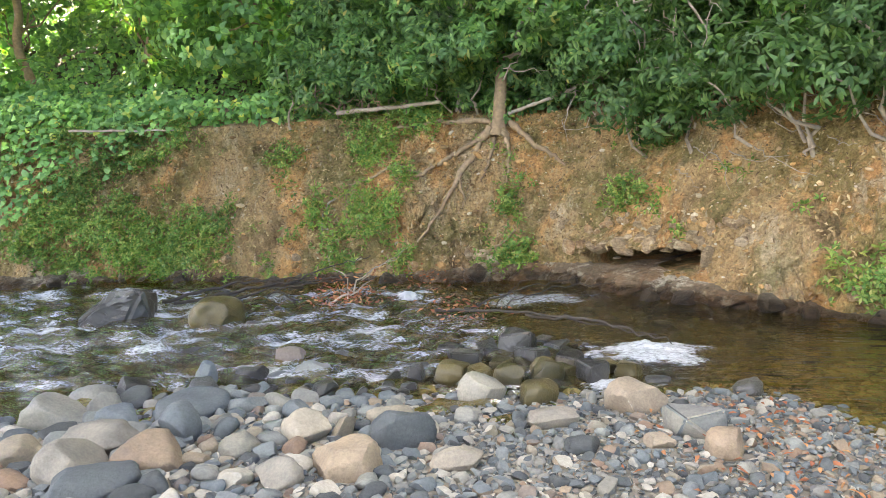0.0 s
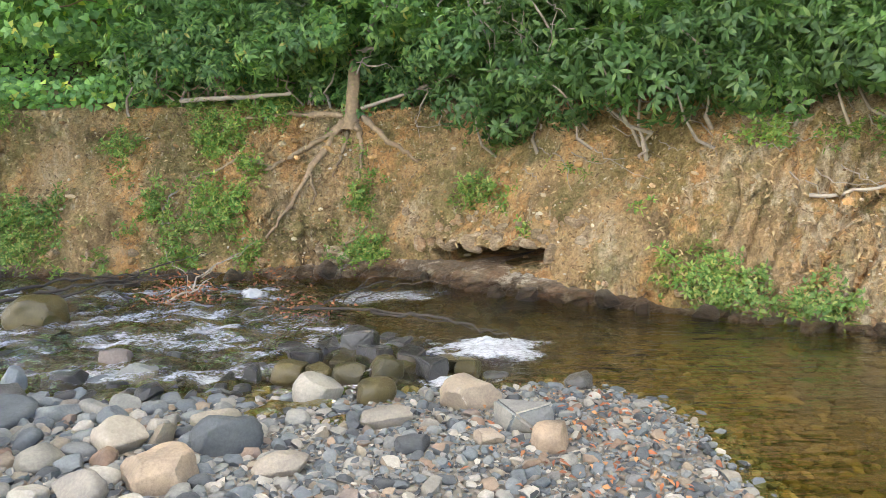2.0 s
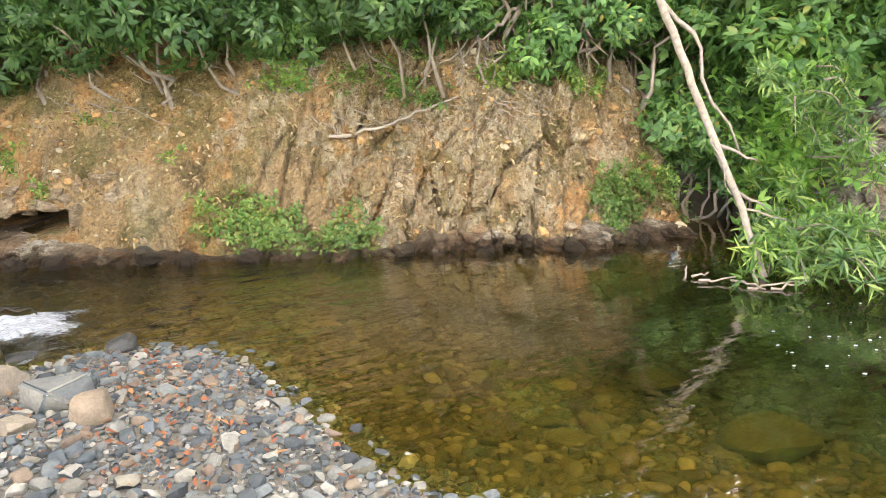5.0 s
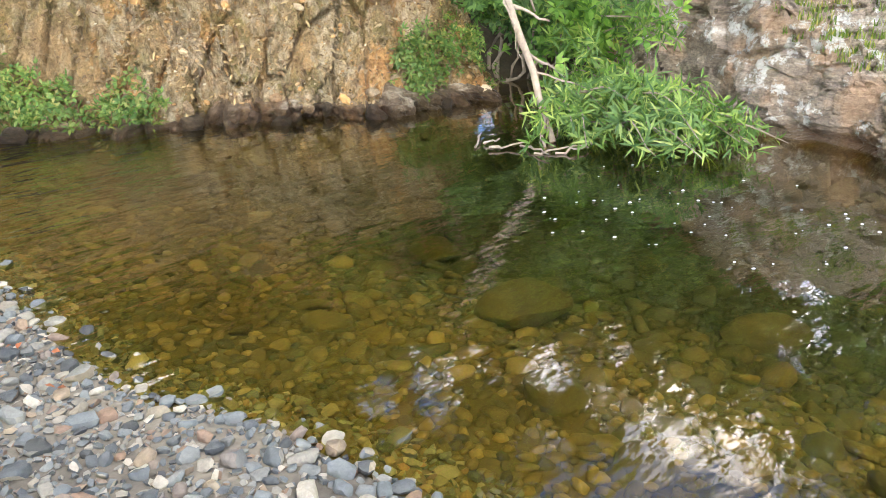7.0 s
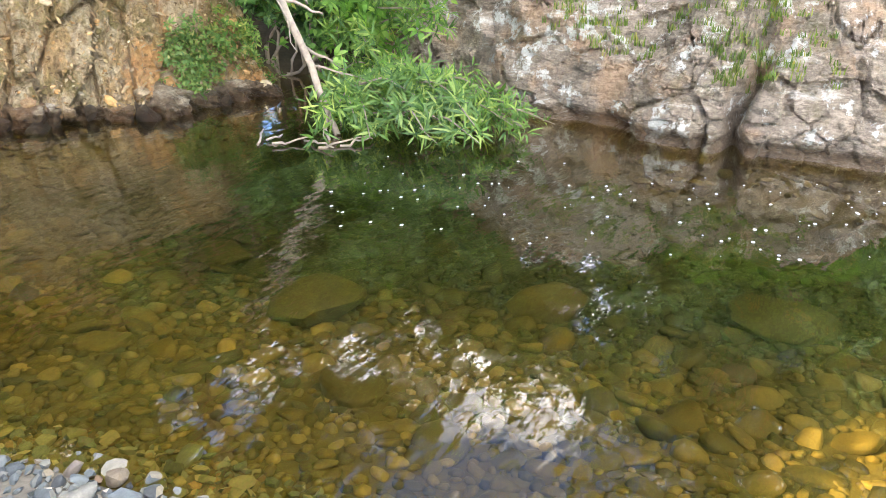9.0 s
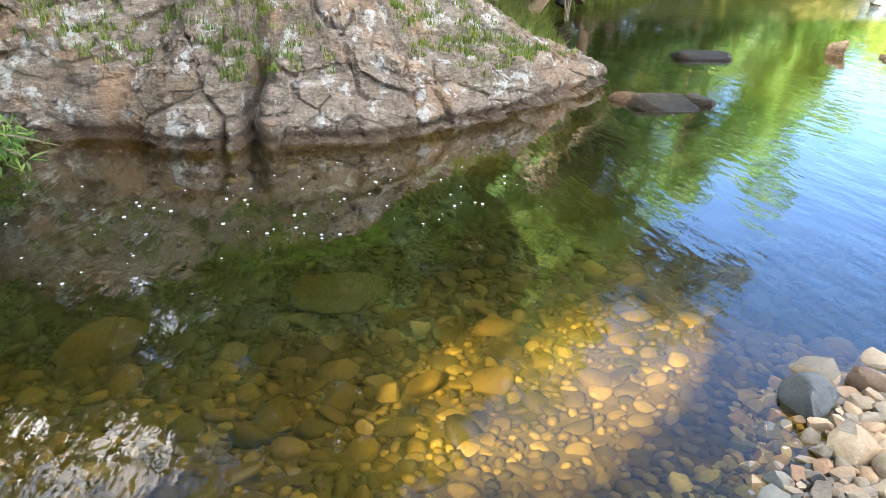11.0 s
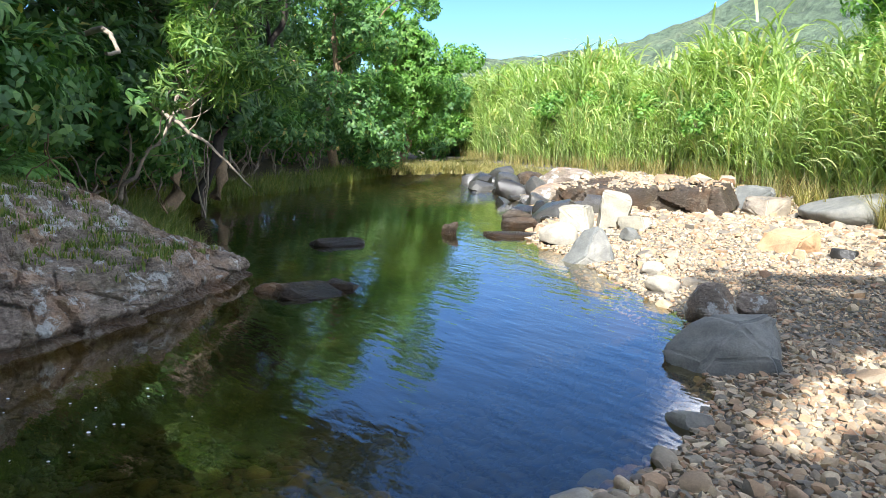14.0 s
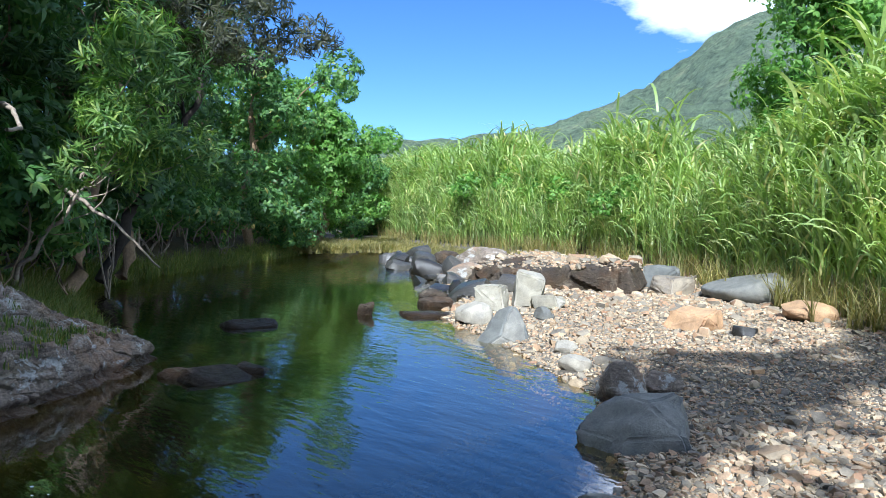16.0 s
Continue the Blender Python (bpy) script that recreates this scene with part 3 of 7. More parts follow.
def rosettes(rng, c, out, per=8, ln=0.18, wd=0.05, spread=1.0, droop=0.3):
    """Tufts of leaves that open round the way out."""
    n = len(c)
    out = unit(out)
    r = rng.normal(0, 1, (n, per, 3))
    tang = unit(r - (r * out[:, None]).sum(-1, keepdims=True) * out[:, None])
    d = tang * spread + out[:, None] * rng.uniform(0.1, 0.9, (n, per, 1))
    nn = out[:, None] * 1.0 - tang * 0.3 + np.array([0, 0, 0.4])
    base = c[:, None] + tang * 0.01 - out[:, None] * rng.uniform(0, 0.3, (n, per, 1)) * ln
    k = n * per
    return leaves(base.reshape(k, 3), d.reshape(k, 3), np.broadcast_to(nn, d.shape).reshape(k, 3), ln * rng.uniform(0.65, 1.2, k), wd * rng.uniform(0.75, 1.2, k), droop)


def blob_points(rng, blobs, n):
    """Points in the outer shell of a group of balls (x, y, z, r), and their ways out."""
    blobs = np.asarray(blobs, float)
    w = blobs[:, 3] ** 2
    b = blobs[rng.choice(len(blobs), n, p=w / w.sum())]
    o = unit(rng.normal(0, 1, (n, 3)))
    c = b[:, :3] + o * (b[:, 3] * rng.uniform(0.55, 1.08, n) ** 0.7)[:, None] * np.array([1, 1, 0.85])
    return c, unit(o + np.array([0, 0, 0.25]))


# ---- plan: the two shores, from the rapids round to the far bend ----
NEAR = [(-60, 6.5), (-14, 4.1), (-6, 4.1), (-3.5, 4.5), (-2.38, 5.10), (-1.83, 5.09), (-1.27, 5.09), (-0.84, 5.15), (-0.44, 5.05), (0.2, 5.15), (1.55, 5.15), (1.9, 4.8), (2.05, 4.35), (1.95, 3.4), (1.92, 2.6),
        (2.2, 1.9), (2.3, 1.35), (2.3, 0.4), (2.45, -0.9), (2.85, -1.95), (3.15, -2.1), (3.3, -2.7), (3.53, -3.95), (3.96, -4.9), (4.65, -5.6), (5.45, -6.6), (7.9, -8.0),
        (10.5, -9.2), (13, -12.4), (20.9, -16.7), (24, -19), (31, -23.6), (60, -38)]
FAR = [(-60, 13), (-14, 10.6), (-7.2, 9.75), (-5, 10.0), (-1.7, 9.65), (0.4, 9.5), (1.66, 8.3), (3, 7.3), (4.45, 6.3), (5.3, 5.75), (6.0, 5.2), (6.6, 4.9), (7.6, 4.9),
       (8.3, 4.4), (8.47, 3.2), (7.8, 2.0), (7.25, 0.8), (7.25, 0.0), (7.35, -0.97), (7.6, -1.7), (8.2, -2.35), (9.7, -4.1), (11, -4.0), (17.8, -6.1), (22.8, -12.2), (27.4, -17.9), (32, -23.0), (60, -37.2)]


def far_height(df, along, x, y):
    """Land behind the far shore: a hillside behind the bank, lower ground behind the outcrop."""
    wob = smooth_noise(x, y, 0.3, 3)
    hill = np.clip(1.6 * (df - 2.1), -0.6, 1.7) + 0.75 * np.clip(df - 2.6, 0, 9) + 0.15 * np.clip(df - 10.7, 0, 80) + 0.15 * wob
    low = np.clip(0.42 * df - 0.3, -0.4, 0.75) + 0.25 * np.clip(df - 2.6, 0, 14) + 0.1 * wob
    k = np.clip((x + 0.35 * y - 8.2) / 2.0, 0, 1)
    return hill * (1 - k) + low * k


def terrain(x, y):
    x, y = np.asarray(x, float), np.asarray(y, float)
    dn, sn, _ = line_distance(x, y, NEAR)
    df, sf, along = line_distance(x, y, FAR)
    wob = smooth_noise(x, y, 0.5, 3)
    bar = 0.10 * np.minimum(dn, 2.2) + 0.04 * np.clip(dn - 2.2, 0, 9) + 0.012 * np.clip(dn - 11, 0, 60) + 0.05 * wob * np.minimum(dn, 1)
    pool = np.clip((x - 2.2) / 2.5, 0, 1) * np.clip((8.0 - y) / 2.5, 0, 1) * np.clip((27 - x) / 6, 0, 1)
    deep = 0.16 + (0.5 + 0.45 * np.clip((x - 3.8) / 2.2, 0, 1)) * pool
    bed = -np.minimum(np.minimum((0.18 + 0.6 * np.clip((-2.4 - y) / 1.2, 0, 1)) * dn, (0.9 + 1.3 * np.clip((x - 5.5) / 1.0, 0, 1)) * df + 0.05), deep) - 0.015 + 0.03 * wob * np.minimum(dn, 1)
    return np.where(sn < 0, bar, np.where(sf > 0, far_height(df, along, x, y), bed))


def ground_sheet():
    def axis(lo, hi, fine_lo, fine_hi, step):
        def run(start, end, sign):
            a, s = [start], step
            while sign * (end - a[-1]) > 0:
                s *= 1.2
                a.append(a[-1] + sign * s)
            return a[1:]
        return np.array(run(fine_lo, lo, -1)[::-1] + list(np.arange(fine_lo, fine_hi, step)) + run(fine_hi, hi, 1))
    xs, ys = axis(-3000, 3000, -9, 18, 0.13), axis(-3000, 3000, -18, 13, 0.13)
    X, Y = np.meshgrid(xs, ys, indexing="ij")
    Z = np.minimum(terrain(X, Y), 8.0)
    ob = new("ground", mesh_of("ground", np.stack([X, Y, Z], -1).reshape(-1, 3), grid_faces(len(xs), len(ys)), M_GROUND))
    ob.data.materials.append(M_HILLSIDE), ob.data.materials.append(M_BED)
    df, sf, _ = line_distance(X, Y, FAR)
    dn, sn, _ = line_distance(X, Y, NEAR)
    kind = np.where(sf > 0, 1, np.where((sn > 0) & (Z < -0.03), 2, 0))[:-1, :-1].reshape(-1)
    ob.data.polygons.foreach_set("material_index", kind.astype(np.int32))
    return tagged(ob, "gravel bar, stony river bed and wooded slope", "ground", kind="structure")


ground = ground_sheet()


def water_sheet():
    """The river's surface: fine and choppy at the rapids, smooth over the pool."""
    xs = np.concatenate([[-60, -30, -16], np.arange(-9, 2.6, 0.05), np.arange(2.7, 12, 0.35), [16, 24, 40, 60]])
    ys = np.concatenate([[-60, -40, -24, -12, -6, -2], np.arange(0, 4.2, 0.3), np.arange(4.2, 10.4, 0.05), [11.5, 14]])
    X, Y = np.meshgrid(xs, ys, indexing="ij")
    calm = np.clip((X + 0.5 * (Y - 5.5) - 0.6) / 1.0, 0, 1)
    rough = (1 - calm) * np.clip((Y - 3.9) / 0.5, 0, 1)
    Z = rough * (0.05 * smooth_noise(X * 1.6, Y * 2.6, 1.1, 11, 3) + 0.05 * smooth_noise(X * 1.2, Y * 2, 4.4, 12, 2) + 0.035 * smooth_noise(X * 0.8, Y * 1.6, 8.5, 13, 1) + 0.015)
    v = np.stack([X, Y, Z], -1).reshape(-1, 3)
    return tagged(new("water", mesh_of("water", v, grid_faces(len(xs), len(ys)), M_WATER)), "clear brown-green river water", "water", kind="structure")


water = water_sheet()

def blocks(a, b, size, seed):
    """Tilted flat-topped cells with sharp joints, about -1 to 1."""
    rng = np.random.default_rng(seed)
    px, py, ph, ta, tb = (rng.random((64, 64)) for _ in range(5))
    a, b = a / size, b / size
    ia, ib = np.floor(a).astype(int), np.floor(b).astype(int)
    best, out = np.full(a.shape, 9.0), np.zeros(a.shape)
    second = np.full(a.shape, 9.0)
    for i in (-1, 0, 1):
        for j in (-1, 0, 1):
            ca, cb = (ia + i) % 64, (ib + j) % 64
            da, db = a - (ia + i) - px[ca, cb], b - (ib + j) - py[ca, cb]
            d = np.hypot(da, db)
            near = d < best
            second = np.where(near, best, np.minimum(second, d))
            out = np.where(near, (ph[ca, cb] * 2 - 1) + da * (ta[ca, cb] - 0.5) * 1.6 + db * (tb[ca, cb] - 0.5) * 1.6, out)
            best = np.minimum(best, d)
    return out - 2.0 * np.clip(1 - (second - best) / 0.09, 0, 1)


# ---- the clay bank ----
BX = np.linspace(-18, 7.7, 560)
_fy = np.interp(BX, [p[0] for p in FAR[:13]], [p[1] for p in FAR[:13]])
_ker = np.hanning(31) / np.hanning(31).sum()
BY = np.convolve(np.pad(_fy, 15, "edge"), _ker, "valid")
_sl = np.convolve(np.pad(np.gradient(BY, BX), 30, "edge"), np.hanning(61) / np.hanning(61).sum(), "valid")
BNX, BNY = _sl / np.hypot(_sl, 1), -1 / np.hypot(_sl, 1)          # the way from the bank to the river
BANK_TOP = ([-18, -7, -3, 0, 2, 5, 6.5, 7.7], [2.1, 2.15, 2.2, 2.15, 2.25, 2.2, 2.05, 1.9])


def bank(x, v):
    """A point of the bank's face: v is 0 at the water and 1 at its upper edge."""
    x, v = np.asarray(x, float), np.asarray(v, float)
    h = np.interp(x, *BANK_TOP)
    vv = np.clip(v, 0, 1)
    back = 0.22 * vv ** 0.5 + 0.95 * vv ** 1.35 + 2.5 * np.clip(v - 1, 0, 1)
    z = h * v - 0.15 * (1 - vv) + np.where(v > 1, -(v - 1) * h * 0.75, 0)
    rocky = np.clip((x - 2.6) / 1.5, 0, 1)
    out = 0.20 * smooth_noise(x, v * 1.5, 0.55, 21, 3) + 0.15 * smooth_noise(x + v * 0.8 * rocky, v * 2.0, 1.9, 22, 4) + 0.06 * smooth_noise(x, v * 2, 6, 23, 3)
    ridge = 1 - np.abs(smooth_noise(x - 0.7 * v, v * 0.5, 1.6, 24, 2))
    out += rocky * 0.36 * (ridge - 0.7) * np.clip(1.1 - v, 0, 1)
    # broken ribs of weathered rock, and crumbled ledges in the clay
    out += rocky * np.clip(1.15 - v, 0, 1) * (0.10 * np.maximum(blocks(x * 1.5 - 0.9 * v, v * 0.9 + 0.2 * x, 0.42, 25), -1.3) + 0.05 * np.maximum(blocks(x * 1.6 - 0.9 * v, v * 1.5, 0.19, 26), -1.3))
    out += (1 - rocky) * (0.045 * np.maximum(blocks(x, v * 2.6 + 0.1 * x, 0.36, 27), -1.2) + 0.02 * np.maximum(blocks(x, v * 2.4, 0.13, 28), -1.2)) * np.clip(0.35 + smooth_noise(x, v * 2, 0.7, 29, 2) * 1.5, 0, 1)
    cave = np.exp(-(((x - 1.2) / 0.52) ** 2) ** 3 - (((v - 0.175 - 0.05 * (x - 0.7) - 0.012 * np.sin(x * 9)) / 0.048) ** 2) ** 3)
    out -= 1.7 * cave
    out += 0.16 * np.exp(-((x - 1.1) / 0.9) ** 2 - ((v - 0.27) / 0.06) ** 2)
    nx, ny = np.interp(x, BX, BNX), np.interp(x, BX, BNY)
    d = out - back
    return np.stack([x + nx * d, np.interp(x, BX, BY) + ny * d, z], -1)


def bank_sheet():
    vs = np.concatenate([np.linspace(-0.12, 1.0, 96), np.linspace(1.05, 1.9, 10)])
    xs = np.concatenate([np.linspace(-18, -9, 80, endpoint=False), np.linspace(-9, 7.7, 900)])
    X, V = np.meshgrid(xs, vs, indexing="ij")
    me = mesh_of("river_bank", bank(X, V).reshape(-1, 3), grid_faces(len(xs), len(vs)), M_SOIL)
    me.set_sharp_from_angle(angle=radians(40))
    ob = new("river_bank", me)
    return tagged(ob, "eroded orange clay bank with mossy and stony patches", "bank", kind="structure")


river_bank = bank_sheet()

# ---- the bedrock outcrop beyond the pool ----
OC = [(8.6, 4.3), (8.47, 3.2), (7.8, 2.0), (7.25, 0.8), (7.2, 0.1), (7.35, -0.97), (7.6, -1.7), (8.2, -2.35), (9.0, -3.3), (9.75, -4.05), (10.3, -3.9), (11.2, -3.6), (12.5, -3.4)]
_oc = np.array(OC)
_os = np.concatenate([[0], np.cumsum(np.hypot(*np.diff(_oc, axis=0).T))])
OS = np.linspace(0, _os[-1], 400)
_k = np.hanning(19) / np.hanning(19).sum()
OX, OY = (np.convolve(np.pad(np.interp(OS, _os, _oc[:, i]), 9, "edge"), _k, "valid") for i in (0, 1))
_dx, _dy = (np.convolve(np.pad(np.gradient(a, OS), 25, "edge"), np.hanning(51) / np.hanning(51).sum(), "valid") for a in (OX, OY))
ONX, ONY = -_dy / np.hypot(_dx, _dy), _dx / np.hypot(_dx, _dy)     # into the land
LEN = float(OS[-1])


def outcrop_point(s, u):
    """s along the shore, u metres back over the rock: a steep broken face and a hummocky top."""
    s, u = np.asarray(s, float), np.asarray(u, float)
    top = np.interp(s, [0, 2.0, 3.2, 3.9, 4.3, 5.2, 6.2, 7.4, 8.6, 9.8, 11, LEN], [1.5, 1.35, 0.62, 0.72, 0.58, 0.62, 0.52, 0.55, 0.46, 0.34, 0.36, 0.5])
    face = np.interp(s, [0, 2.2, 3.5, 7, 8.5, 9.5, LEN], [0.20, 0.22, 0.20, 0.24, 0.24, 0.2, 0.4])
    top = top * (1 + 0.22 * smooth_noise(s, u, 0.9, 51, 2))
    rise = 1 - np.exp(-(np.maximum(u, 0) / face) ** 1.4)
    # a second shelf, set back
    back = np.interp(s, [0, 3, 5, 7, 9, LEN], [0.9, 0.75, 0.85, 1.0, 1.2, 1.2]) + 0.25 * smooth_noise(s, s * 0, 0.8, 52, 3)
    shelf = np.interp(s, [0, 2.5, 4.5, 7.5, 9, LEN], [0.5, 0.55, 0.6, 0.42, 0.16, 0.2]) / (1 + np.exp(-np.clip((u - back) / 0.09, -30, 30)))
    z = top * rise + shelf + 0.16 * np.clip(u - 0.3, 0, 3.0) + np.where(u < 0, u * 4.0, 0)
    over = np.clip((u - 0.1) * 4, 0.0, 1)
    for size, lift, seed in ((0.7, 0.06, 35), (0.27, 0.035, 36), (0.11, 0.014, 40)):
        z = z + lift * np.maximum(blocks(s + 0.3 * u, u * 1.2 - 0.2 * s, size, seed), -0.8) * over
    z = z + (0.10 * smooth_noise(s, u, 1.1, 32, 4) + 0.035 * smooth_noise(s, u, 5, 33, 3)) * np.clip(u * 2.5, 0.1, 1)
    gap = np.exp(-((s - 4.45 - 0.15 * u + 0.05 * np.sin(u * 9)) / 0.08) ** 2) * np.clip(1.1 - u, 0, 1)
    z = z - 0.8 * gap * np.clip(z, 0, 1)
    # upright joints and bedding cracks on the face
    out = 0.16 * smooth_noise(s, z * 0.9, 0.9, 34, 4) - 0.35 * gap
    for size, lift, seed in ((0.6, 0.07, 38), (0.24, 0.03, 39), (0.09, 0.012, 42)):
        out = out + lift * np.maximum(blocks(s * 0.9 - 0.15 * z, z * 1.25 + 0.22 * s, size, seed), -0.9)
    out = out - 0.10 * np.exp(-((z - 0.05) / 0.06) ** 2)
    nx, ny = np.interp(s, OS, ONX), np.interp(s, OS, ONY)
    d = u * np.interp(u, [0, 0.6], [0.75, 1.0]) - out * np.clip(1.6 - u, 0.35, 1)
    return np.stack([np.interp(s, OS, OX) + nx * d, np.interp(s, OS, OY) + ny * d, z], -1)


def outcrop():
    us = np.concatenate([np.linspace(-0.25, -0.02, 8), np.linspace(0.0, 0.5, 60), np.linspace(0.515, 1.6, 60), np.linspace(1.63, 4.2, 60)])
    S, U = np.meshgrid(np.linspace(0, LEN, 620), us, indexing="ij")
    v = outcrop_point(S, U)
    v[..., 2] -= 0.8 * np.clip((U - 3.4) / 0.8, 0, 1)
    me = mesh_of("rock_outcrop", v.reshape(-1, 3), grid_faces(620, len(us)), M_ROCK, True)
    me.set_sharp_from_angle(angle=radians(32))
    return tagged(new("rock_outcrop", me), "grey and rusty layered bedrock outcrop with lichen at the water", "rock", kind="structure")


rock_outcrop = outcrop()


def bank_foot():
    """The dark wet ledge of rock and slumped mud along the foot of the bank."""
    X, V = np.meshgrid(np.linspace(-10, 7.6, 900), np.linspace(0, 1, 26), indexing="ij")
    top = 0.06 + 0.26 * smooth_noise(X, X * 0, 1.1, 91, 4) + np.interp(X, [-10, -0.5, 0.6, 1.6, 3, 7.6], [0.0, 0.02, 0.06, 0.10, 0.06, 0.0])
    p = bank(X, 0.02 + V * top / 2.2)
    out = 0.05 + 0.13 * np.sin(np.pi * np.clip(V * 1.1 + 0.02, 0, 1)) ** 0.6 * (1 + 0.5 * smooth_noise(X, V, 1.4, 92, 3))
    out = out + 0.05 * blocks(X * 1.0 + V * 0.12, V * 0.35, 0.2, 93) + 0.02 * blocks(X, V * 0.3, 0.07, 94)
    out = np.where(V > 0.93, -0.1, out)
    z = -0.16 + V * (top + 0.16) + 0.02 * smooth_noise(X, V, 5, 95, 2)
    nx, ny = np.interp(X, BX, BNX), np.interp(X, BX, BNY)
    v = np.stack([p[..., 0] + nx * out, p[..., 1] + ny * out, z], -1)
    ob = new("bank_foot", mesh_of("bank_foot", v.reshape(-1, 3), grid_faces(900, 26), M_LEDGE))
    return tagged(ob, "dark wet ledge of rock along the water", "rock", kind="structure")


bank_foot()


# ---- stones ----
def ico(sub):
    bm = bmesh.new()
    bmesh.ops.create_icosphere(bm, subdivisions=sub, radius=1)
    bm.verts.ensure_lookup_table()
    v = np.array([p.co[:] for p in bm.verts])
    f = np.array([[q.index for q in p.verts] for p in bm.faces])
    bm.free()
    return v, f


ICO = {k: ico(k) for k in (1, 2, 3, 4)}


def stone_shape(seed, sub, cuts=6, depth=0.28, wave=0.10, hard=0.86):
    """A worn stone: a ball cut by worn-down planes, with uneven sides."""
    rng = np.random.default_rng(seed)
    v, f = ICO[sub]
    v = v.copy()
    for _ in range(cuts):
        n = unit(rng.normal(0, 1, 3))
        h = 1 - depth * rng.uniform(0.5, 1.6)
        p = v @ n
        v -= np.outer(np.maximum(p - h, 0) * hard, n)
    w = np.zeros(len(v))
    for _ in range(5):
        k = rng.normal(0, 1.5, 3)
        w += np.sin(v @ k + rng.uniform(0, 6))
    v *= (1 + wave * w / 3)[:, None]
    if sub >= 4:
        for o in (3.0, 7.0, 15.0):
            q = [np.sin(v @ (rng.normal(0, 1, 3) * o) + rng.uniform(0, 6)) for _ in range(4)]
            v *= (1 + 0.045 / o * 3 * np.prod(q[:2], 0) + 0.035 / o * 3 * q[2] * q[3])[:, None]
    v /= np.abs(v).max(0)
    return v, f


def broken_shape(seed, sub, wear=0.0, rough=0.05):
    """An angular stone: a rounded block cut by a few planes."""
    rng = np.random.default_rng(seed)
    v, f = ICO[sub]
    v = unit(v @ np.linalg.qr(rng.normal(0, 1, (3, 3)))[0])
    v = np.sign(v) * np.abs(v) ** rng.uniform(0.56 + wear, 0.82 + wear)
    for _ in range(7):
        n = unit(rng.normal(0, 1, 3))
        h = np.abs(v @ n).max() * (1 - rng.uniform(0.15, 0.42))
        v -= np.outer(np.maximum(v @ n - h, 0) * (1 - wear * 0.5), n)
    v *= 1 + rough * rng.normal(0, 1, (len(v), 1))
    if sub > 2:
        for o in (2.5, 6.0, 13.0):
            q = [np.sin(v @ (rng.normal(0, 1, 3) * o) + rng.uniform(0, 6)) for _ in range(4)]
            v *= (1 + 0.12 / o * q[0] * q[1] + 0.10 / o * q[2] * q[3])[:, None]
    return v / np.abs(v).max(0), f


def hull_shape(seed, points=None, cuts=3):
    """A block with clean breaks: a hull with worn edges and a rough skin."""
    rng = np.random.default_rng(seed)
    if points is None:
        corner = np.array([(x, y, z) for x in (-1, 1) for y in (-1, 1) for z in (-1, 1)], float)
        points = np.concatenate([corner * rng.uniform(0.5, 1.0, (8, 3)), unit(rng.normal(0, 1, (3, 3))) * rng.uniform(0.9, 1.1, (3, 1))])
    bm = bmesh.new()
    for p in points:
        bm.verts.new(p)
    bmesh.ops.convex_hull(bm, input=bm.verts[:])
    bmesh.ops.delete(bm, geom=[v for v in bm.verts if not v.link_faces], context="VERTS")
    bmesh.ops.dissolve_limit(bm, angle_limit=radians(4), verts=bm.verts[:], edges=bm.edges[:])
    bmesh.ops.bevel(bm, geom=bm.edges[:] + bm.verts[:], offset=0.08, segments=2, affect="EDGES", clamp_overlap=True)
    bmesh.ops.triangulate(bm, faces=bm.faces[:])
    for _ in range(cuts):
        long = [e for e in bm.edges if e.calc_length() > 0.16]
        if long:
            bmesh.ops.subdivide_edges(bm, edges=long, cuts=1)
            bmesh.ops.triangulate(bm, faces=bm.faces[:])
    bm.normal_update()
    v = np.array([p.co[:] for p in bm.verts])
    nn = np.array([p.normal[:] for p in bm.verts])
    bm.verts.index_update()
    f = np.array([[q.index for q in p.verts] for p in bm.faces])
    bm.free()
    h = np.zeros(len(v))
    for o in (2.0, 5.0, 11.0, 21.0):
        q = [np.sin(v @ (rng.normal(0, 1, 3) * o) + rng.uniform(0, 6)) for _ in range(3)]
        h += 0.10 / o ** 0.8 * (q[0] * q[1] + 0.6 * q[2] * q[0])
    return v + nn * h[:, None], f


EDGED = [broken_shape(360 + k, 1) for k in range(30)]
SHARP = [broken_shape(400 + k, 2) for k in range(30)]
COBBLES = [mesh_of("cobble", *broken_shape(100 + k, 3, 0.16, 0.004), M_COBBLE) for k in range(20)]
for me in COBBLES:
    me.set_sharp_from_angle(angle=radians(36))
WORN = [broken_shape(430 + k, 2, 0.1, 0.035) for k in range(24)]
LOW = [stone_shape(300 + k, 2, 8, 0.33, 0.08) for k in range(16)]
TINY = [stone_shape(330 + k, 1, 2, 0.15, 0.05) for k in range(12)]


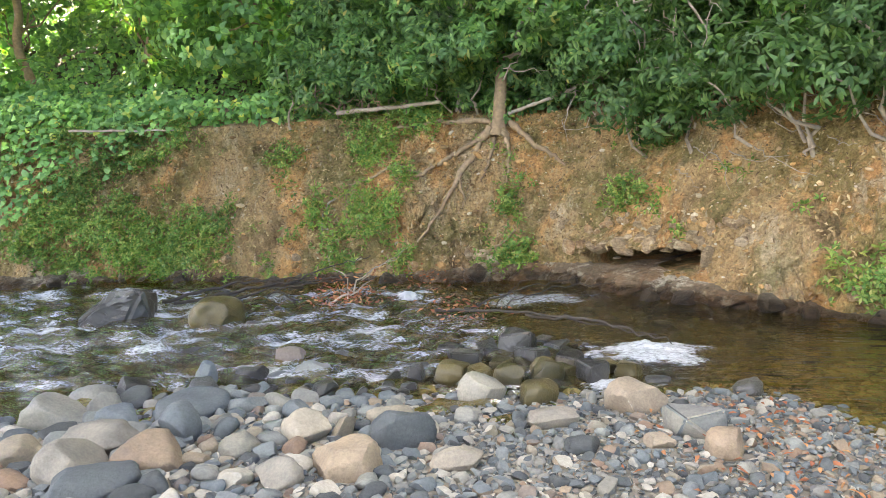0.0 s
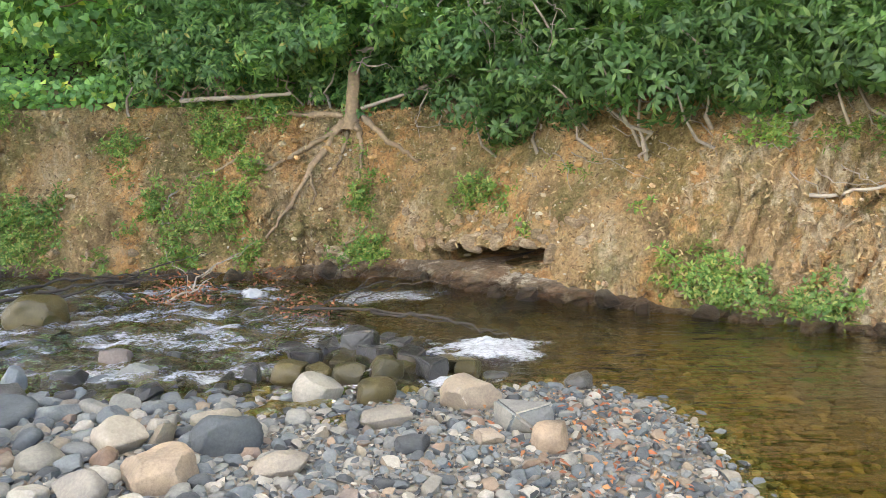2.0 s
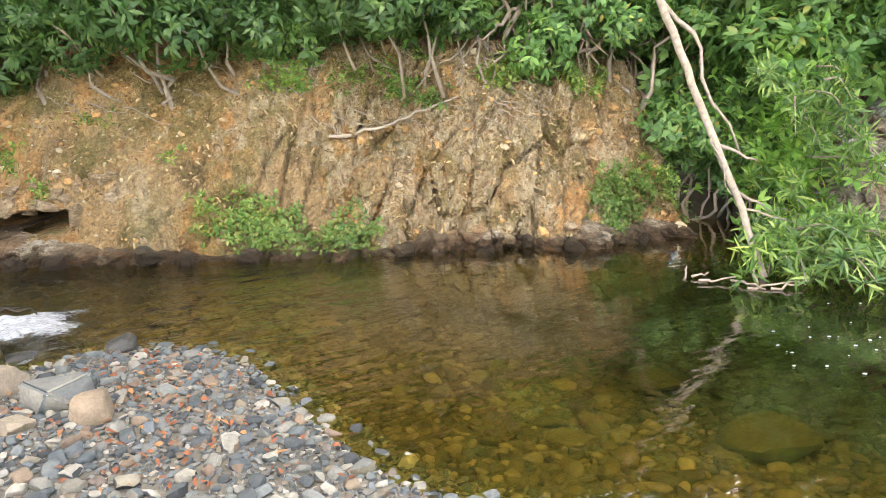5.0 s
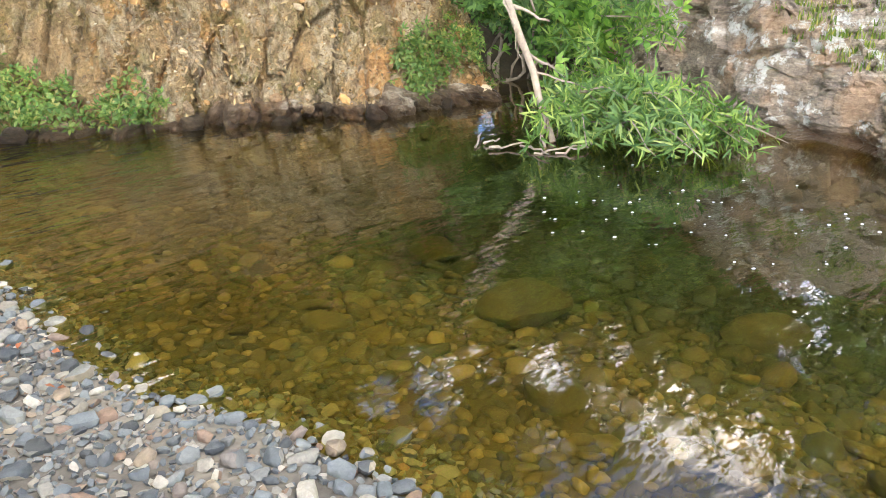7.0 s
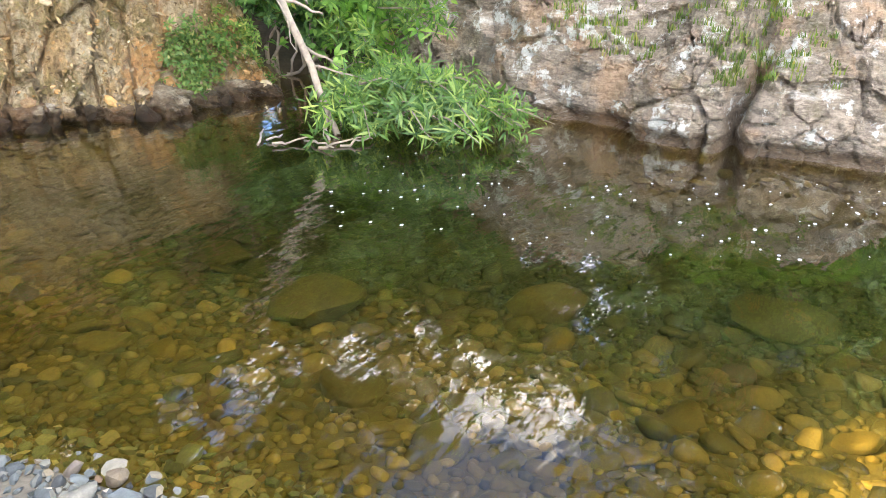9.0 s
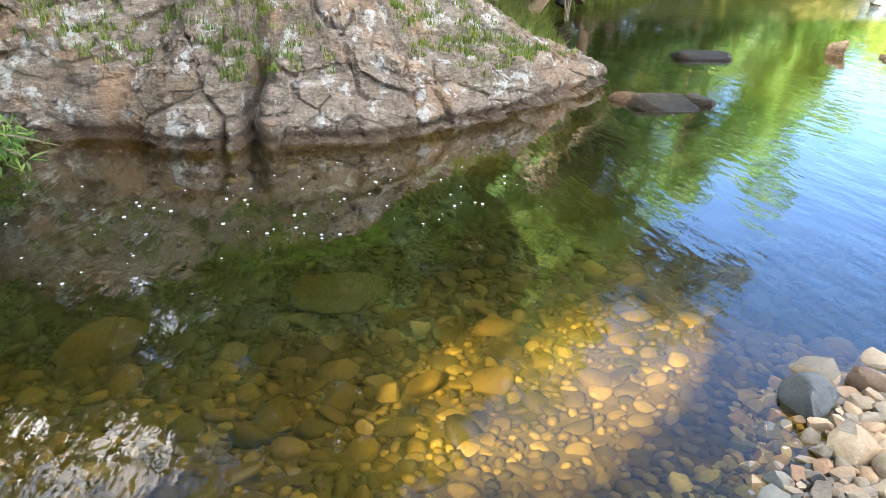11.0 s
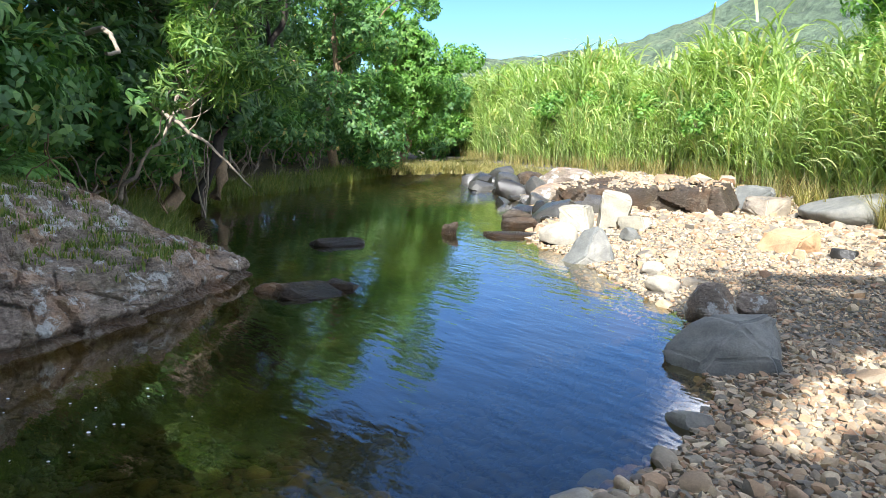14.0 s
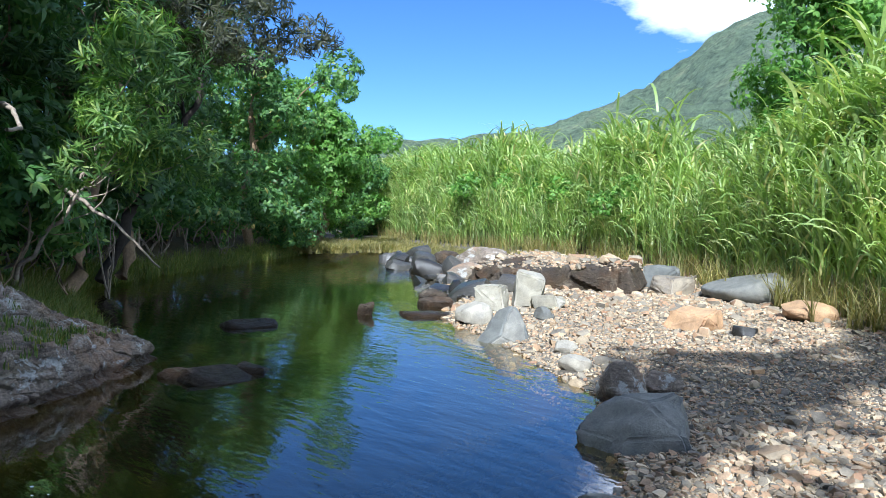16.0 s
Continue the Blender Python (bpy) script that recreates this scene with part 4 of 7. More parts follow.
def boulder(x, y, wide, deep, high, label, material=None, turn=0.0, seed=0, sink=0.25, name="boulder", group="boulders", tilt=0.0, cuts=8, corners=None, level=None):
    """A large stone of its own shape, bedded in the ground; sizes across, in metres."""
    z = float(terrain(np.array([x]), np.array([y]))[0])
    me = mesh_of(name, *stone_shape(seed + int(abs(x * 71 + y * 37)), 4, cuts + 4 * (cuts > 8), 0.44 if cuts > 8 else 0.38, 0.05 if cuts > 8 else 0.08, 0.97 if cuts > 8 else 0.88), material or M_COBBLE)
    if corners is not None:
        me = mesh_of(name, *hull_shape(seed, np.array(corners)), material)
        me.set_sharp_from_angle(angle=radians(28))
    elif cuts > 5:
        key = seed + int(abs(x * 71 + y * 37))
        me = mesh_of(name, *(hull_shape(key) if cuts > 8 else broken_shape(key, 4, 0.1, 0.003)), material or M_COBBLE)
        me.set_sharp_from_angle(angle=radians(28))
    ob = new(name, me)
    ob.matrix_world = pose(x, y, level if level is not None else max(z, -0.25 if sink < 0.24 or z > -0.1 else -9) + high * (0.5 - sink), tilt, tilt * 0.6, turn) @ Matrix.Diagonal((wide / 2, deep / 2, high / 2, 1))
    return tagged(ob, label, "stone", group)


TAKEN = []


def stone(x, y, wide, high, label, material=None, turn=0.0, seed=0, **more):
    TAKEN.append((x, y, wide * 0.5))
    return boulder(x, y, wide, wide * 0.75, high, label, material, turn, seed, **more)


# in the rapids and on their far side
stone(-4.45, 7.75, 0.95, 0.55, "dark angular boulder standing in the rapids", M_DARKSTONE, 20, 17, tilt=8, cuts=10, sink=-0.05, corners=[(1.0, 0.1, -1), (0.75, 0.5, 0.55), (0.5, -0.5, 1.0), (-0.3, 0.1, 0.75), (-1.0, -0.3, -0.75), (-0.9, 0.5, -1), (0.2, 0.8, -0.2), (0.1, -0.85, -0.6), (0.9, -0.6, -1), (0.8, 0.8, -1), (-0.5, -0.5, 0.25)])
stone(-4.75, 8.3, 0.45, 0.26, "low dark boulder behind another in the rapids", M_DARKSTONE, 10, 2, sink=0.0)
stone(-3.24, 7.5, 0.58, 0.46, "rounded mossy brown boulder in the rapids", M_MOSSY, 60, 3, sink=0.0)
for x, y, w, h in ((-2.03, 6.15, 0.27, 0.24), (-1.71, 5.72, 0.32, 0.2), (-2.46, 5.4, 0.19, 0.24), (-1.95, 5.6, 0.2, 0.14)):
    stone(x, y, w, h, "grey stone standing in shallow rapids", None, x * 90, 4, sink=-0.12)
# the small dam of stones at the fall
for x, y, w, h in ((-0.07, 6.25, 0.38, 0.34), (-0.33, 6.25, 0.30, 0.24), (0.27, 6.4, 0.26, 0.22), (0.35, 5.88, 0.30, 0.24), (0.55, 6.15, 0.26, 0.2)):
    stone(x, y, w, h, "wet dark stone piled at the small fall", M_DARKSTONE, x * 200, 5, sink=-0.12, cuts=10)
for x, y, w, h in ((-0.57, 5.6, 0.34, 0.22), (0.14, 5.38, 0.28, 0.24), (-0.11, 5.38, 0.26, 0.2), (0.12, 5.75, 0.24, 0.2), (0.3, 5.55, 0.22, 0.18), (-0.75, 6.0, 0.2, 0.14)):
    stone(x, y, w, h, "mossy wet stone beside the small fall", M_MOSSY, x * 170, 6, sink=-0.12)
for k, (x, y, w) in enumerate(((-0.5, 5.95, 0.3), (-0.2, 5.75, 0.26), (0.05, 6.0, 0.3), (0.45, 6.45, 0.22), (0.62, 5.75, 0.24), (-0.65, 6.35, 0.24), (0.15, 6.6, 0.26), (-0.35, 5.5, 0.24), (0.5, 5.4, 0.26), (-0.85, 5.6, 0.2), (0.75, 5.55, 0.22), (-0.15, 6.65, 0.22))):
    stone(x, y, w, w * 0.8, "wet dark stone piled at the small fall", (M_DARKSTONE, M_MOSSY, M_DARKSTONE)[k % 3], k * 70, 140 + k, sink=-0.2, cuts=10)
stone(-0.31, 5.0, 0.36, 0.30, "rounded blue-grey stone at the water's edge", None, 15, 7, cuts=3)
stone(0.07, 4.98, 0.32, 0.20, "flat brown stone at the water's edge", M_MOSSY, 40, 8)
stone(0.69, 4.72, 0.38, 0.28, "pale grey stone on the gravel bar", M_PALE, 30, 9)
stone(0.95, 5.45, 0.24, 0.14, "dark wet stone below the small fall", M_DARKSTONE, 10, 10)
stone(1.5, 5.12, 0.26, 0.15, "dark stone at the tip of the gravel", M_DARKSTONE, 60, 11)
stone(0.95, 4.2, 0.36, 0.24, "blue-grey angular stone on the gravel bar", None, 5, 13, cuts=12)
stone(1.05, 3.92, 0.27, 0.19, "whitish angular stone on the gravel bar", M_PALE, 15, 12)
stone(0.7, 3.95, 0.18, 0.10, "flat reddish stone on the gravel bar", M_PALE, 0, 16)
stone(0.14, 4.4, 0.34, 0.15, "flat cream stone on the gravel bar", M_PALE, 10, 14)
# the larger stones of the bar
stone(-1.29, 4.1, 0.34, 0.24, "pale oval stone on the gravel bar", M_PALE, -30, 15, cuts=3)
stone(-0.71, 4.02, 0.40, 0.28, "large smooth grey-green stone on the bar", None, 5, 21, cuts=3)
stone(-0.92, 3.52, 0.38, 0.25, "buff and grey stone on the bar", M_PALE, 20, 18)
for k, (x, y, w, h) in enumerate(((-3.16, 4.55, 0.50, 0.30), (-3.27, 5.15, 0.42, 0.26), (-2.96, 4.80, 0.34, 0.24), (-2.80, 4.98, 0.40, 0.22), (-2.64, 4.46, 0.34, 0.2),
                                  (-2.25, 4.66, 0.56, 0.22), (-2.10, 4.17, 0.38, 0.30), (-3.75, 4.45, 0.4, 0.24), (-1.98, 3.62, 0.46, 0.26), (-2.13, 3.25, 0.52, 0.24))):
    stone(x, y, w, h, "large worn grey river stone in the heap", None, k * 47, 30 + k, cuts=5)
for k, (x, y, w, h) in enumerate(((-2.44, 3.95, 0.52, 0.24), (-2.36, 3.5, 0.42, 0.30), (-1.22, 3.4, 0.28, 0.18), (-0.36, 3.65, 0.30, 0.14), (-2.9, 3.8, 0.34, 0.2))):
    stone(x, y, w, h, "large buff river stone in the heap", M_PALE, k * 67, 40 + k, cuts=5)
for k, (x, y, w, h) in enumerate(((-0.87, 4.49, 0.30, 0.16), (-1.91, 4.82, 0.32, 0.14), (-1.08, 4.17, 0.20, 0.2), (-1.61, 3.88, 0.32, 0.16), (-1.5, 4.6, 0.26, 0.15), (-0.4, 4.5, 0.2, 0.14), (0.3, 3.9, 0.22, 0.12))):
    stone(x, y, w, h, "smooth grey river stone on the bar", None, k * 31, 50 + k, cuts=4)
# islets and wet rocks of the quiet reach
stone(8.4, -4.0, 1.0, 0.36, "low dark ledge rock just above the water", M_WETROCK, 80, 60, cuts=8, name="ledge_rock", level=-0.05)
stone(8.55, -4.5, 0.55, 0.3, "low dark ledge rock just above the water", M_WETROCK, 60, 61, cuts=8, name="ledge_rock", level=-0.04)
stone(8.75, -3.75, 0.5, 0.3, "low dark ledge rock just above the water", M_WETROCK, 20, 66, cuts=8, name="ledge_rock", level=-0.06)
stone(11.5, -6.1, 0.9, 0.3, "low dark rock in the current", M_WETROCK, 75, 62, cuts=8, level=-0.04)
stone(11.6, -8.4, 0.34, 0.4, "small dark pointed rock in the water", M_WETROCK, 0, 63, cuts=10, level=0.03)
stone(11.8, -10.3, 0.8, 0.34, "flat wet rock at the shore", M_WETROCK, 20, 64, cuts=8, level=0.02)
stone(12.6, -11.0, 0.7, 0.4, "flat wet rock at the shore", M_WETROCK, 50, 67, cuts=8, level=0.03)
stone(10.9, -9.25, 1.0, 0.2, "flat brown rock awash at the shore", M_WETROCK, 57, 65, cuts=8, level=-0.02)
# the far gravel bar
stone(10.0, -9.95, 0.8, 0.72, "large whitish block with a clean break", M_WHITE, 25, 271, cuts=14, name="rock_block", sink=0.15, tilt=7)
stone(9.85, -10.75, 0.85, 0.74, "large whitish block beside its twin", M_WHITE, 130, 275, cuts=14, name="rock_block", sink=0.15, tilt=-6)
stone(9.3, -10.6, 0.6, 0.34, "pale slab leaning on the whitish blocks", M_WHITE, 20, 279, cuts=14, name="rock_block", sink=0.2, tilt=12)
stone(8.25, -8.3, 0.85, 0.62, "blue-grey pointed boulder at the shore", M_SLATE, 45, 74, sink=0.2, corners=[(1, 0, -0.9), (0.8, 0.7, -1), (0.8, -0.7, -1), (-0.35, 0.0, 1.0), (0.1, -0.3, 0.75), (-0.7, 0.35, 0.35), (-1, -0.4, -0.9), (-0.9, 0.7, -1), (0.1, 0.85, -0.3), (-0.6, -0.6, 0.3)])
stone(9.6, -9.1, 0.7, 0.42, "whitish boulder at the shore", M_WHITE, 10, 73, cuts=8, sink=0.15)
stone(16.3, -16.2, 2.0, 0.9, "broad grey boulder at the head of the bar", M_ROCK, 0, 76, cuts=8)
stone(14.9, -14.4, 1.3, 0.6, "grey boulder at the head of the bar", M_ROCK, 30, 77, cuts=8)
stone(18.9, -17.4, 1.2, 0.6, "brown boulder at the riffle", M_WETROCK, 0, 78)
stone(7.3, -13.9, 1.9, 0.75, "long smooth grey boulder before the reeds", M_SLATE, -40, 90, cuts=3, sink=0.2)
stone(9.9, -15.4, 1.0, 0.65, "grey angular boulder before the reeds", M_SLATE, 40, 80, cuts=10)
stone(8.9, -14.2, 0.9, 0.55, "pale buff boulder on the bar", M_PALE, 70, 81, cuts=10)
stone(6.5, -10.4, 0.8, 0.42, "flat orange boulder on the bar", M_RUST, 0, 82, cuts=10)
stone(5.6, -12.3, 0.9, 0.4, "flat orange boulder before the reeds", M_RUST, 0, 83)
stone(5.67, -10.3, 0.36, 0.22, "small dark stone on the bar", M_DARKSTONE, 0, 84)
# its broad worn face slopes to the water; local x runs along the shore to the tip in the water
stone(4.3, -5.5, 0.9, 0.5, "large flat-faced grey block at the shore", M_SLATE, 34, 97, sink=0.2, name="rock_block", corners=[(1.0, -0.1, -0.3), (0.85, 0.5, -1), (0.9, -0.6, -1), (0.35, -0.7, 0.75), (-0.85, -0.75, 0.95), (-1, -0.5, -0.8), (-0.8, 0.75, 0.0), (-0.9, 0.85, -1), (0.3, 0.8, -0.25), (0.5, 0.9, -1), (-0.2, 0.1, 0.78)])
stone(5.15, -6.6, 0.55, 0.48, "brown worn boulder at the shore", M_ROCK, 0, 86, cuts=8, sink=0.2)
stone(5.0, -7.1, 0.45, 0.3, "brown stone beside a boulder", M_ROCK, 40, 87)
stone(8.8, -9.9, 0.4, 0.25, "grey stone on the pale gravel", None, 0, 88)
for k, (x, y, w, h) in enumerate(((3.2, -2.15, 0.26, 0.2), (3.3, -2.5, 0.2, 0.16), (3.45, -2.9, 0.3, 0.18), (3.7, -3.4, 0.3, 0.16), (3.75, -4.3, 0.34, 0.2), (6.3, -7.4, 0.4, 0.25), (7.0, -8.1, 0.36, 0.2))):
    stone(x, y, w, h, "grey stone along the water's edge", None, k * 40, 110 + k)
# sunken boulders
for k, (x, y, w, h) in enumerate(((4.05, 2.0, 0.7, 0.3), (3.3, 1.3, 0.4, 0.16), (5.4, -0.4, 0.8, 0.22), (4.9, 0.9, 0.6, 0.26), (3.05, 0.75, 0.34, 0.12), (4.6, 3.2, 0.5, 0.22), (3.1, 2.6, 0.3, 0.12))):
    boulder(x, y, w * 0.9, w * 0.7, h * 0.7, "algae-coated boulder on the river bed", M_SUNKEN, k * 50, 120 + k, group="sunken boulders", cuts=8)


def ledge_point(p, b):
    """The dark bedrock ledge across the bar: p from its nose to the water, b metres back from its edge."""
    p, b = np.asarray(p, float), np.asarray(b, float)
    x, y = 9.3 + 6.6 * p + 0.42 * b + 0.25 * smooth_noise(p * 6, p * 0, 1.0, 402, 2), -13.1 - 1.0 * p - 0.9 * b
    high = np.interp(p, [0, 0.05, 0.3, 0.6, 0.85, 1], [0.1, 0.55, 0.52, 0.45, 0.30, 0.05])
    step = 1 - np.exp(-(np.maximum(b, 0) / 0.16) ** 1.5)
    fade = np.clip((3.4 - b) / 1.2, 0, 1)
    z = terrain(x, y) - 0.12 + (high * step + 0.12) * fade
    z = z + step * fade * (0.05 * np.maximum(blocks(p * 6.6, b, 1.1, 403), -0.8) + 0.015 * np.maximum(blocks(p * 6.6, b, 0.35, 404), -0.8) + 0.06 * smooth_noise(p * 6.6, b, 0.9, 405, 3))
    return np.stack([x, y + 0.12 * np.maximum(blocks(p * 6.6, z * 0.8, 0.9, 406), -0.6) * np.clip(1 - b, 0, 1), z], -1)


def ledge():
    P, B = np.meshgrid(np.linspace(0, 1, 260), np.concatenate([np.linspace(-0.05, 0.4, 26), np.linspace(0.44, 3.5, 60)]), indexing="ij")
    me = mesh_of("bedrock_ledge", ledge_point(P, B).reshape(-1, 3), grid_faces(260, 86), M_WETROCK)
    me.set_sharp_from_angle(angle=radians(32))
    tagged(new("bedrock_ledge", me), "dark layered bedrock ledge across the gravel bar", "rock", kind="structure")


ledge()


def throw(rng, n, box, size, keep, gap=0.82, taken=()):
    """Places for stones, none in another: (x, y, radius), the large ones first."""
    cell, table, out = 0.25, {}, []

    def put(x, y, r):
        e = r if r > 0.06 else 0
        for a in range(int((x - e) // cell), int((x + e) // cell) + 1):
            for b in range(int((y - e) // cell), int((y + e) // cell) + 1):
                table.setdefault((a, b), []).append((x, y, r))
    x0, y0, x1, y1 = box
    X, Y = rng.uniform(x0, x1, n), rng.uniform(y0, y1, n)
    ok = keep(X, Y)
    X, Y = X[ok], Y[ok]
    R = size(rng, X, Y)
    ok = np.ones(len(X), bool)
    for tx, ty, tr in taken:
        ok &= np.hypot(X - tx, Y - ty) > (R + tr) * gap * 0.9
    X, Y, R = X[ok], Y[ok], R[ok]
    cell = 0.12
    rmax = float(R.max())
    for i in np.argsort(-R):
        x, y, r = X[i], Y[i], R[i]
        m = int((r + rmax) * gap // cell) + 1 if r > 0.06 else int((r + 0.06) * gap // cell) + 1
        kx, ky = int(x // cell), int(y // cell)
        free = True
        for a in range(kx - m, kx + m + 1):
            for b in range(ky - m, ky + m + 1):
                for px, py, pr in table.get((a, b), ()):
                    if (px - x) ** 2 + (py - y) ** 2 < ((pr + r) * gap) ** 2:
                        free = False
                        break
                if not free:
                    break
            if not free:
                break
        if free:
            put(x, y, r)
            out.append((x, y, r))
    return np.array(out)


def turn_matrices(rng, r, flat=(0.45, 0.8)):
    n = len(r)
    a, tx, ty = rng.uniform(0, 6.283, n), rng.normal(0, 0.25, n), rng.normal(0, 0.25, n)
    ca, sa = np.cos(a), np.sin(a)
    z = np.zeros(n)
    rz = np.stack([ca, -sa, z, sa, ca, z, z, z, z + 1], -1).reshape(n, 3, 3)
    rx = np.stack([z + 1, z, z, z, np.cos(tx), -np.sin(tx), z, np.sin(tx), np.cos(tx)], -1).reshape(n, 3, 3)
    ry = np.stack([np.cos(ty), z, np.sin(ty), z, z + 1, z, -np.sin(ty), z, np.cos(ty)], -1).reshape(n, 3, 3)
    s = np.stack([r * rng.uniform(0.95, 1.35, n), r * rng.uniform(0.7, 1.0, n), r * rng.uniform(*flat, n)], -1)
    return (rx @ ry @ rz) * s[:, None, :]


def stone_field(name, rng, spots, material, label, lift=0.25, shapes=LOW, base=None, flat=(0.45, 0.8)):
    z = (terrain(spots[:, 0], spots[:, 1]) if base is None else base) + spots[:, 2] * lift
    m = turn_matrices(rng, spots[:, 2], flat)
    which = rng.integers(0, len(shapes), len(spots))
    pieces = []
    for k, (v, f) in enumerate(shapes):
        w = which == k
        if not w.any():
            continue
        p = np.einsum("nij,vj->nvi", m[w], v) + np.stack([spots[w, 0], spots[w, 1], z[w]], -1)[:, None]
        pieces.append((p.reshape(-1, 3), (f[None] + (np.arange(w.sum()) * len(v))[:, None, None]).reshape(-1, 3)))
    v, f = join(pieces)
    me = mesh_of(name, v, f, material)
    if shapes is SHARP or shapes is EDGED:
        me.set_sharp_from_angle(angle=radians(34))
    return tagged(new(name, me), label, "pebbles", kind="stuff")


def land(x, y):
    dn, sn, _ = line_distance(x, y, NEAR)
    return (sn < 0) | (dn < 0.25)


def bed(x, y):
    _, sn, _ = line_distance(x, y, NEAR)
    df, sf, _ = line_distance(x, y, FAR)
    return (sn > 0) & (sf < 0)


def near_size(rng, x, y):
    coarse = np.clip((-0.1 - x) / 1.8, 0, 1)
    r = (0.013 + 0.006 * coarse) * rng.random(len(x)) ** (-1 / (3.7 - 0.6 * coarse))
    return np.clip(r, 0.013, 0.05 + 0.05 * coarse)


def far_size(rng, x, y):
    d = np.hypot(x - 1, y)
    dn, _, _ = line_distance(x, y, NEAR)
    shore = np.exp(-dn / 0.45) * np.clip((y + 4.4) / 0.8, 0, 1)
    return np.clip(np.maximum(0.013 + 0.016 * shore, 0.0017 * d) * rng.random(len(x)) ** (-1 / 4.2), 0.013, 0.13)


rng = np.random.default_rng(41)
near = throw(rng, 130000, (-4.6, -1.95, 3.2, 5.7), near_size, lambda x, y: land(x, y) & ((y > 1.6) & (np.hypot(x, y) > 1.9) | (x > 1.5)), 0.78, TAKEN)
big = near[near[:, 2] > 0.04]
big = big[np.argsort(-big[:, 2])][:300]
for k, (x, y, r) in enumerate(big):
    ob = new("cobble", COBBLES[k % len(COBBLES)])
    z = float(terrain(np.array([x]), np.array([y]))[0])
    ob.matrix_world = pose(x, y, z + r * 0.3, rng.normal(0, 12), rng.normal(0, 12), rng.uniform(0, 360)) @ Matrix.Diagonal((r * rng.uniform(1.0, 1.4), r * rng.uniform(0.75, 1.0), r * rng.uniform(0.45, 0.75), 1))
    tagged(ob, "worn river cobble on the gravel bar", "stone", "cobbles on the bar")
small = near[near[:, 2] <= big[:, 2].min()]
fine = small[:, 2] < 0.024
stone_field("pebbles", rng, small[~fine], M_PEBBLE, "small mixed grey and buff river pebbles", shapes=SHARP)
stone_field("fine_gravel", rng, small[fine], M_PEBBLE, "fine mixed grey and buff gravel", shapes=EDGED)
far = throw(rng, 300000, (1.5, -25, 20, -1.5), far_size, lambda x, y: land(x, y) & (y < -1.9) & (x + 0.5 * y < 9.0) & (np.abs(x - 1) < -y * 1.05), 0.74, TAKEN)
shore = throw(rng, 60000, (1.9, -6.5, 4.6, -1.6), lambda g, x, y: np.clip(0.013 * g.random(len(x)) ** (-1 / 3.2), 0.012, 0.045), lambda x, y: land(x, y) & (y < -1.7), 0.8, TAKEN + [tuple(q) for q in far[(far[:, 1] > -7) & (far[:, 2] > 0.03)]])
stone_field("shore_gravel", rng, shore, M_MIXED, "small pale stones along the near shore", shapes=EDGED)
near_part = (far[:, 1] > -8) & (far[:, 2] > 0.025)
stone_field("pale_pebbles", rng, far[near_part], M_MIXED, "pale buff and grey pebbles of the near shore", shapes=SHARP)
stone_field("pale_gravel", rng, far[~near_part], M_MIXED, "pale buff and grey gravel of the sunlit bar", shapes=EDGED)
# the gravel underfoot and behind
rng = np.random.default_rng(43)
stood = throw(rng, 26000, (-5, -6, 1.5, 2.0), lambda g, x, y: np.clip(0.018 * g.random(len(x)) ** (-1 / 3.6), 0.017, 0.06), lambda x, y: (y < 1.6) | (np.hypot(x, y) < 1.9), 0.8, TAKEN)
stone_field("trodden_gravel", rng, stood, M_PEBBLE, "mixed grey and buff gravel of the open bar", shapes=EDGED)
top = np.stack([rng.uniform(0.03, 0.95, 900), rng.uniform(0.25, 3.0, 900)], -1)
top = top[smooth_noise(top[:, 0] * 6, top[:, 1], 0.8, 407, 2) + 0.3 * (top[:, 1] - 1) > -0.1]
lp = ledge_point(top[:, 0], top[:, 1])
stone_field("ledge_gravel", rng, np.concatenate([lp[:, :2], 0.03 * rng.random((len(lp), 1)) ** (-1 / 3.0)], 1), M_MIXED, "grey gravel lying on the bedrock ledge", 0.2, EDGED, lp[:, 2])
head = throw(rng, 900, (12, -19.5, 24, -11), lambda g, x, y: np.clip(0.10 * np.exp(g.exponential(0.5, len(x))), 0.09, 0.45), lambda x, y: np.abs(y - np.interp(x, [12, 15, 20.9, 24], [-11.6, -13.6, -16.7, -19])) < 1.3, 0.85, TAKEN)
stone_field("head_stones", rng, head, M_DARKSTONE, "dark flat stones of the riffle at the head of the reach", 0.3, SHARP)
sunk = throw(rng, 60000, (1.6, -6.5, 7.3, 6.8), lambda g, x, y: np.clip(np.minimum(0.02 * g.random(len(x)) ** (-1 / 3.1), -0.45 * terrain(x, y)), 0.014, 0.11), bed, 0.76, ())
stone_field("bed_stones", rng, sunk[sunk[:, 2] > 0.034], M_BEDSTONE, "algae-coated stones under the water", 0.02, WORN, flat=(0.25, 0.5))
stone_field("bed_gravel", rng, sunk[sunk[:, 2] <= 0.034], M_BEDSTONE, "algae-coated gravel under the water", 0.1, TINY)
riffle = throw(rng, 6500, (-7, 4.8, 2.4, 9.6), lambda g, x, y: np.clip(0.032 * g.random(len(x)) ** (-1 / 3.2), 0.03, 0.14), bed, 0.95, TAKEN)
out = riffle[:, 0] + 0.5 * (riffle[:, 1] - 5.5) < 0.1
stone_field("riffle_stones", rng, riffle[out], M_DARKSTONE, "dark wet stones in the shallow rapids", 0.75, SHARP)
stone_field("sunken_stones", rng, riffle[~out], M_DARKSTONE, "dark stones under the water below the rapids", -0.2, SHARP)


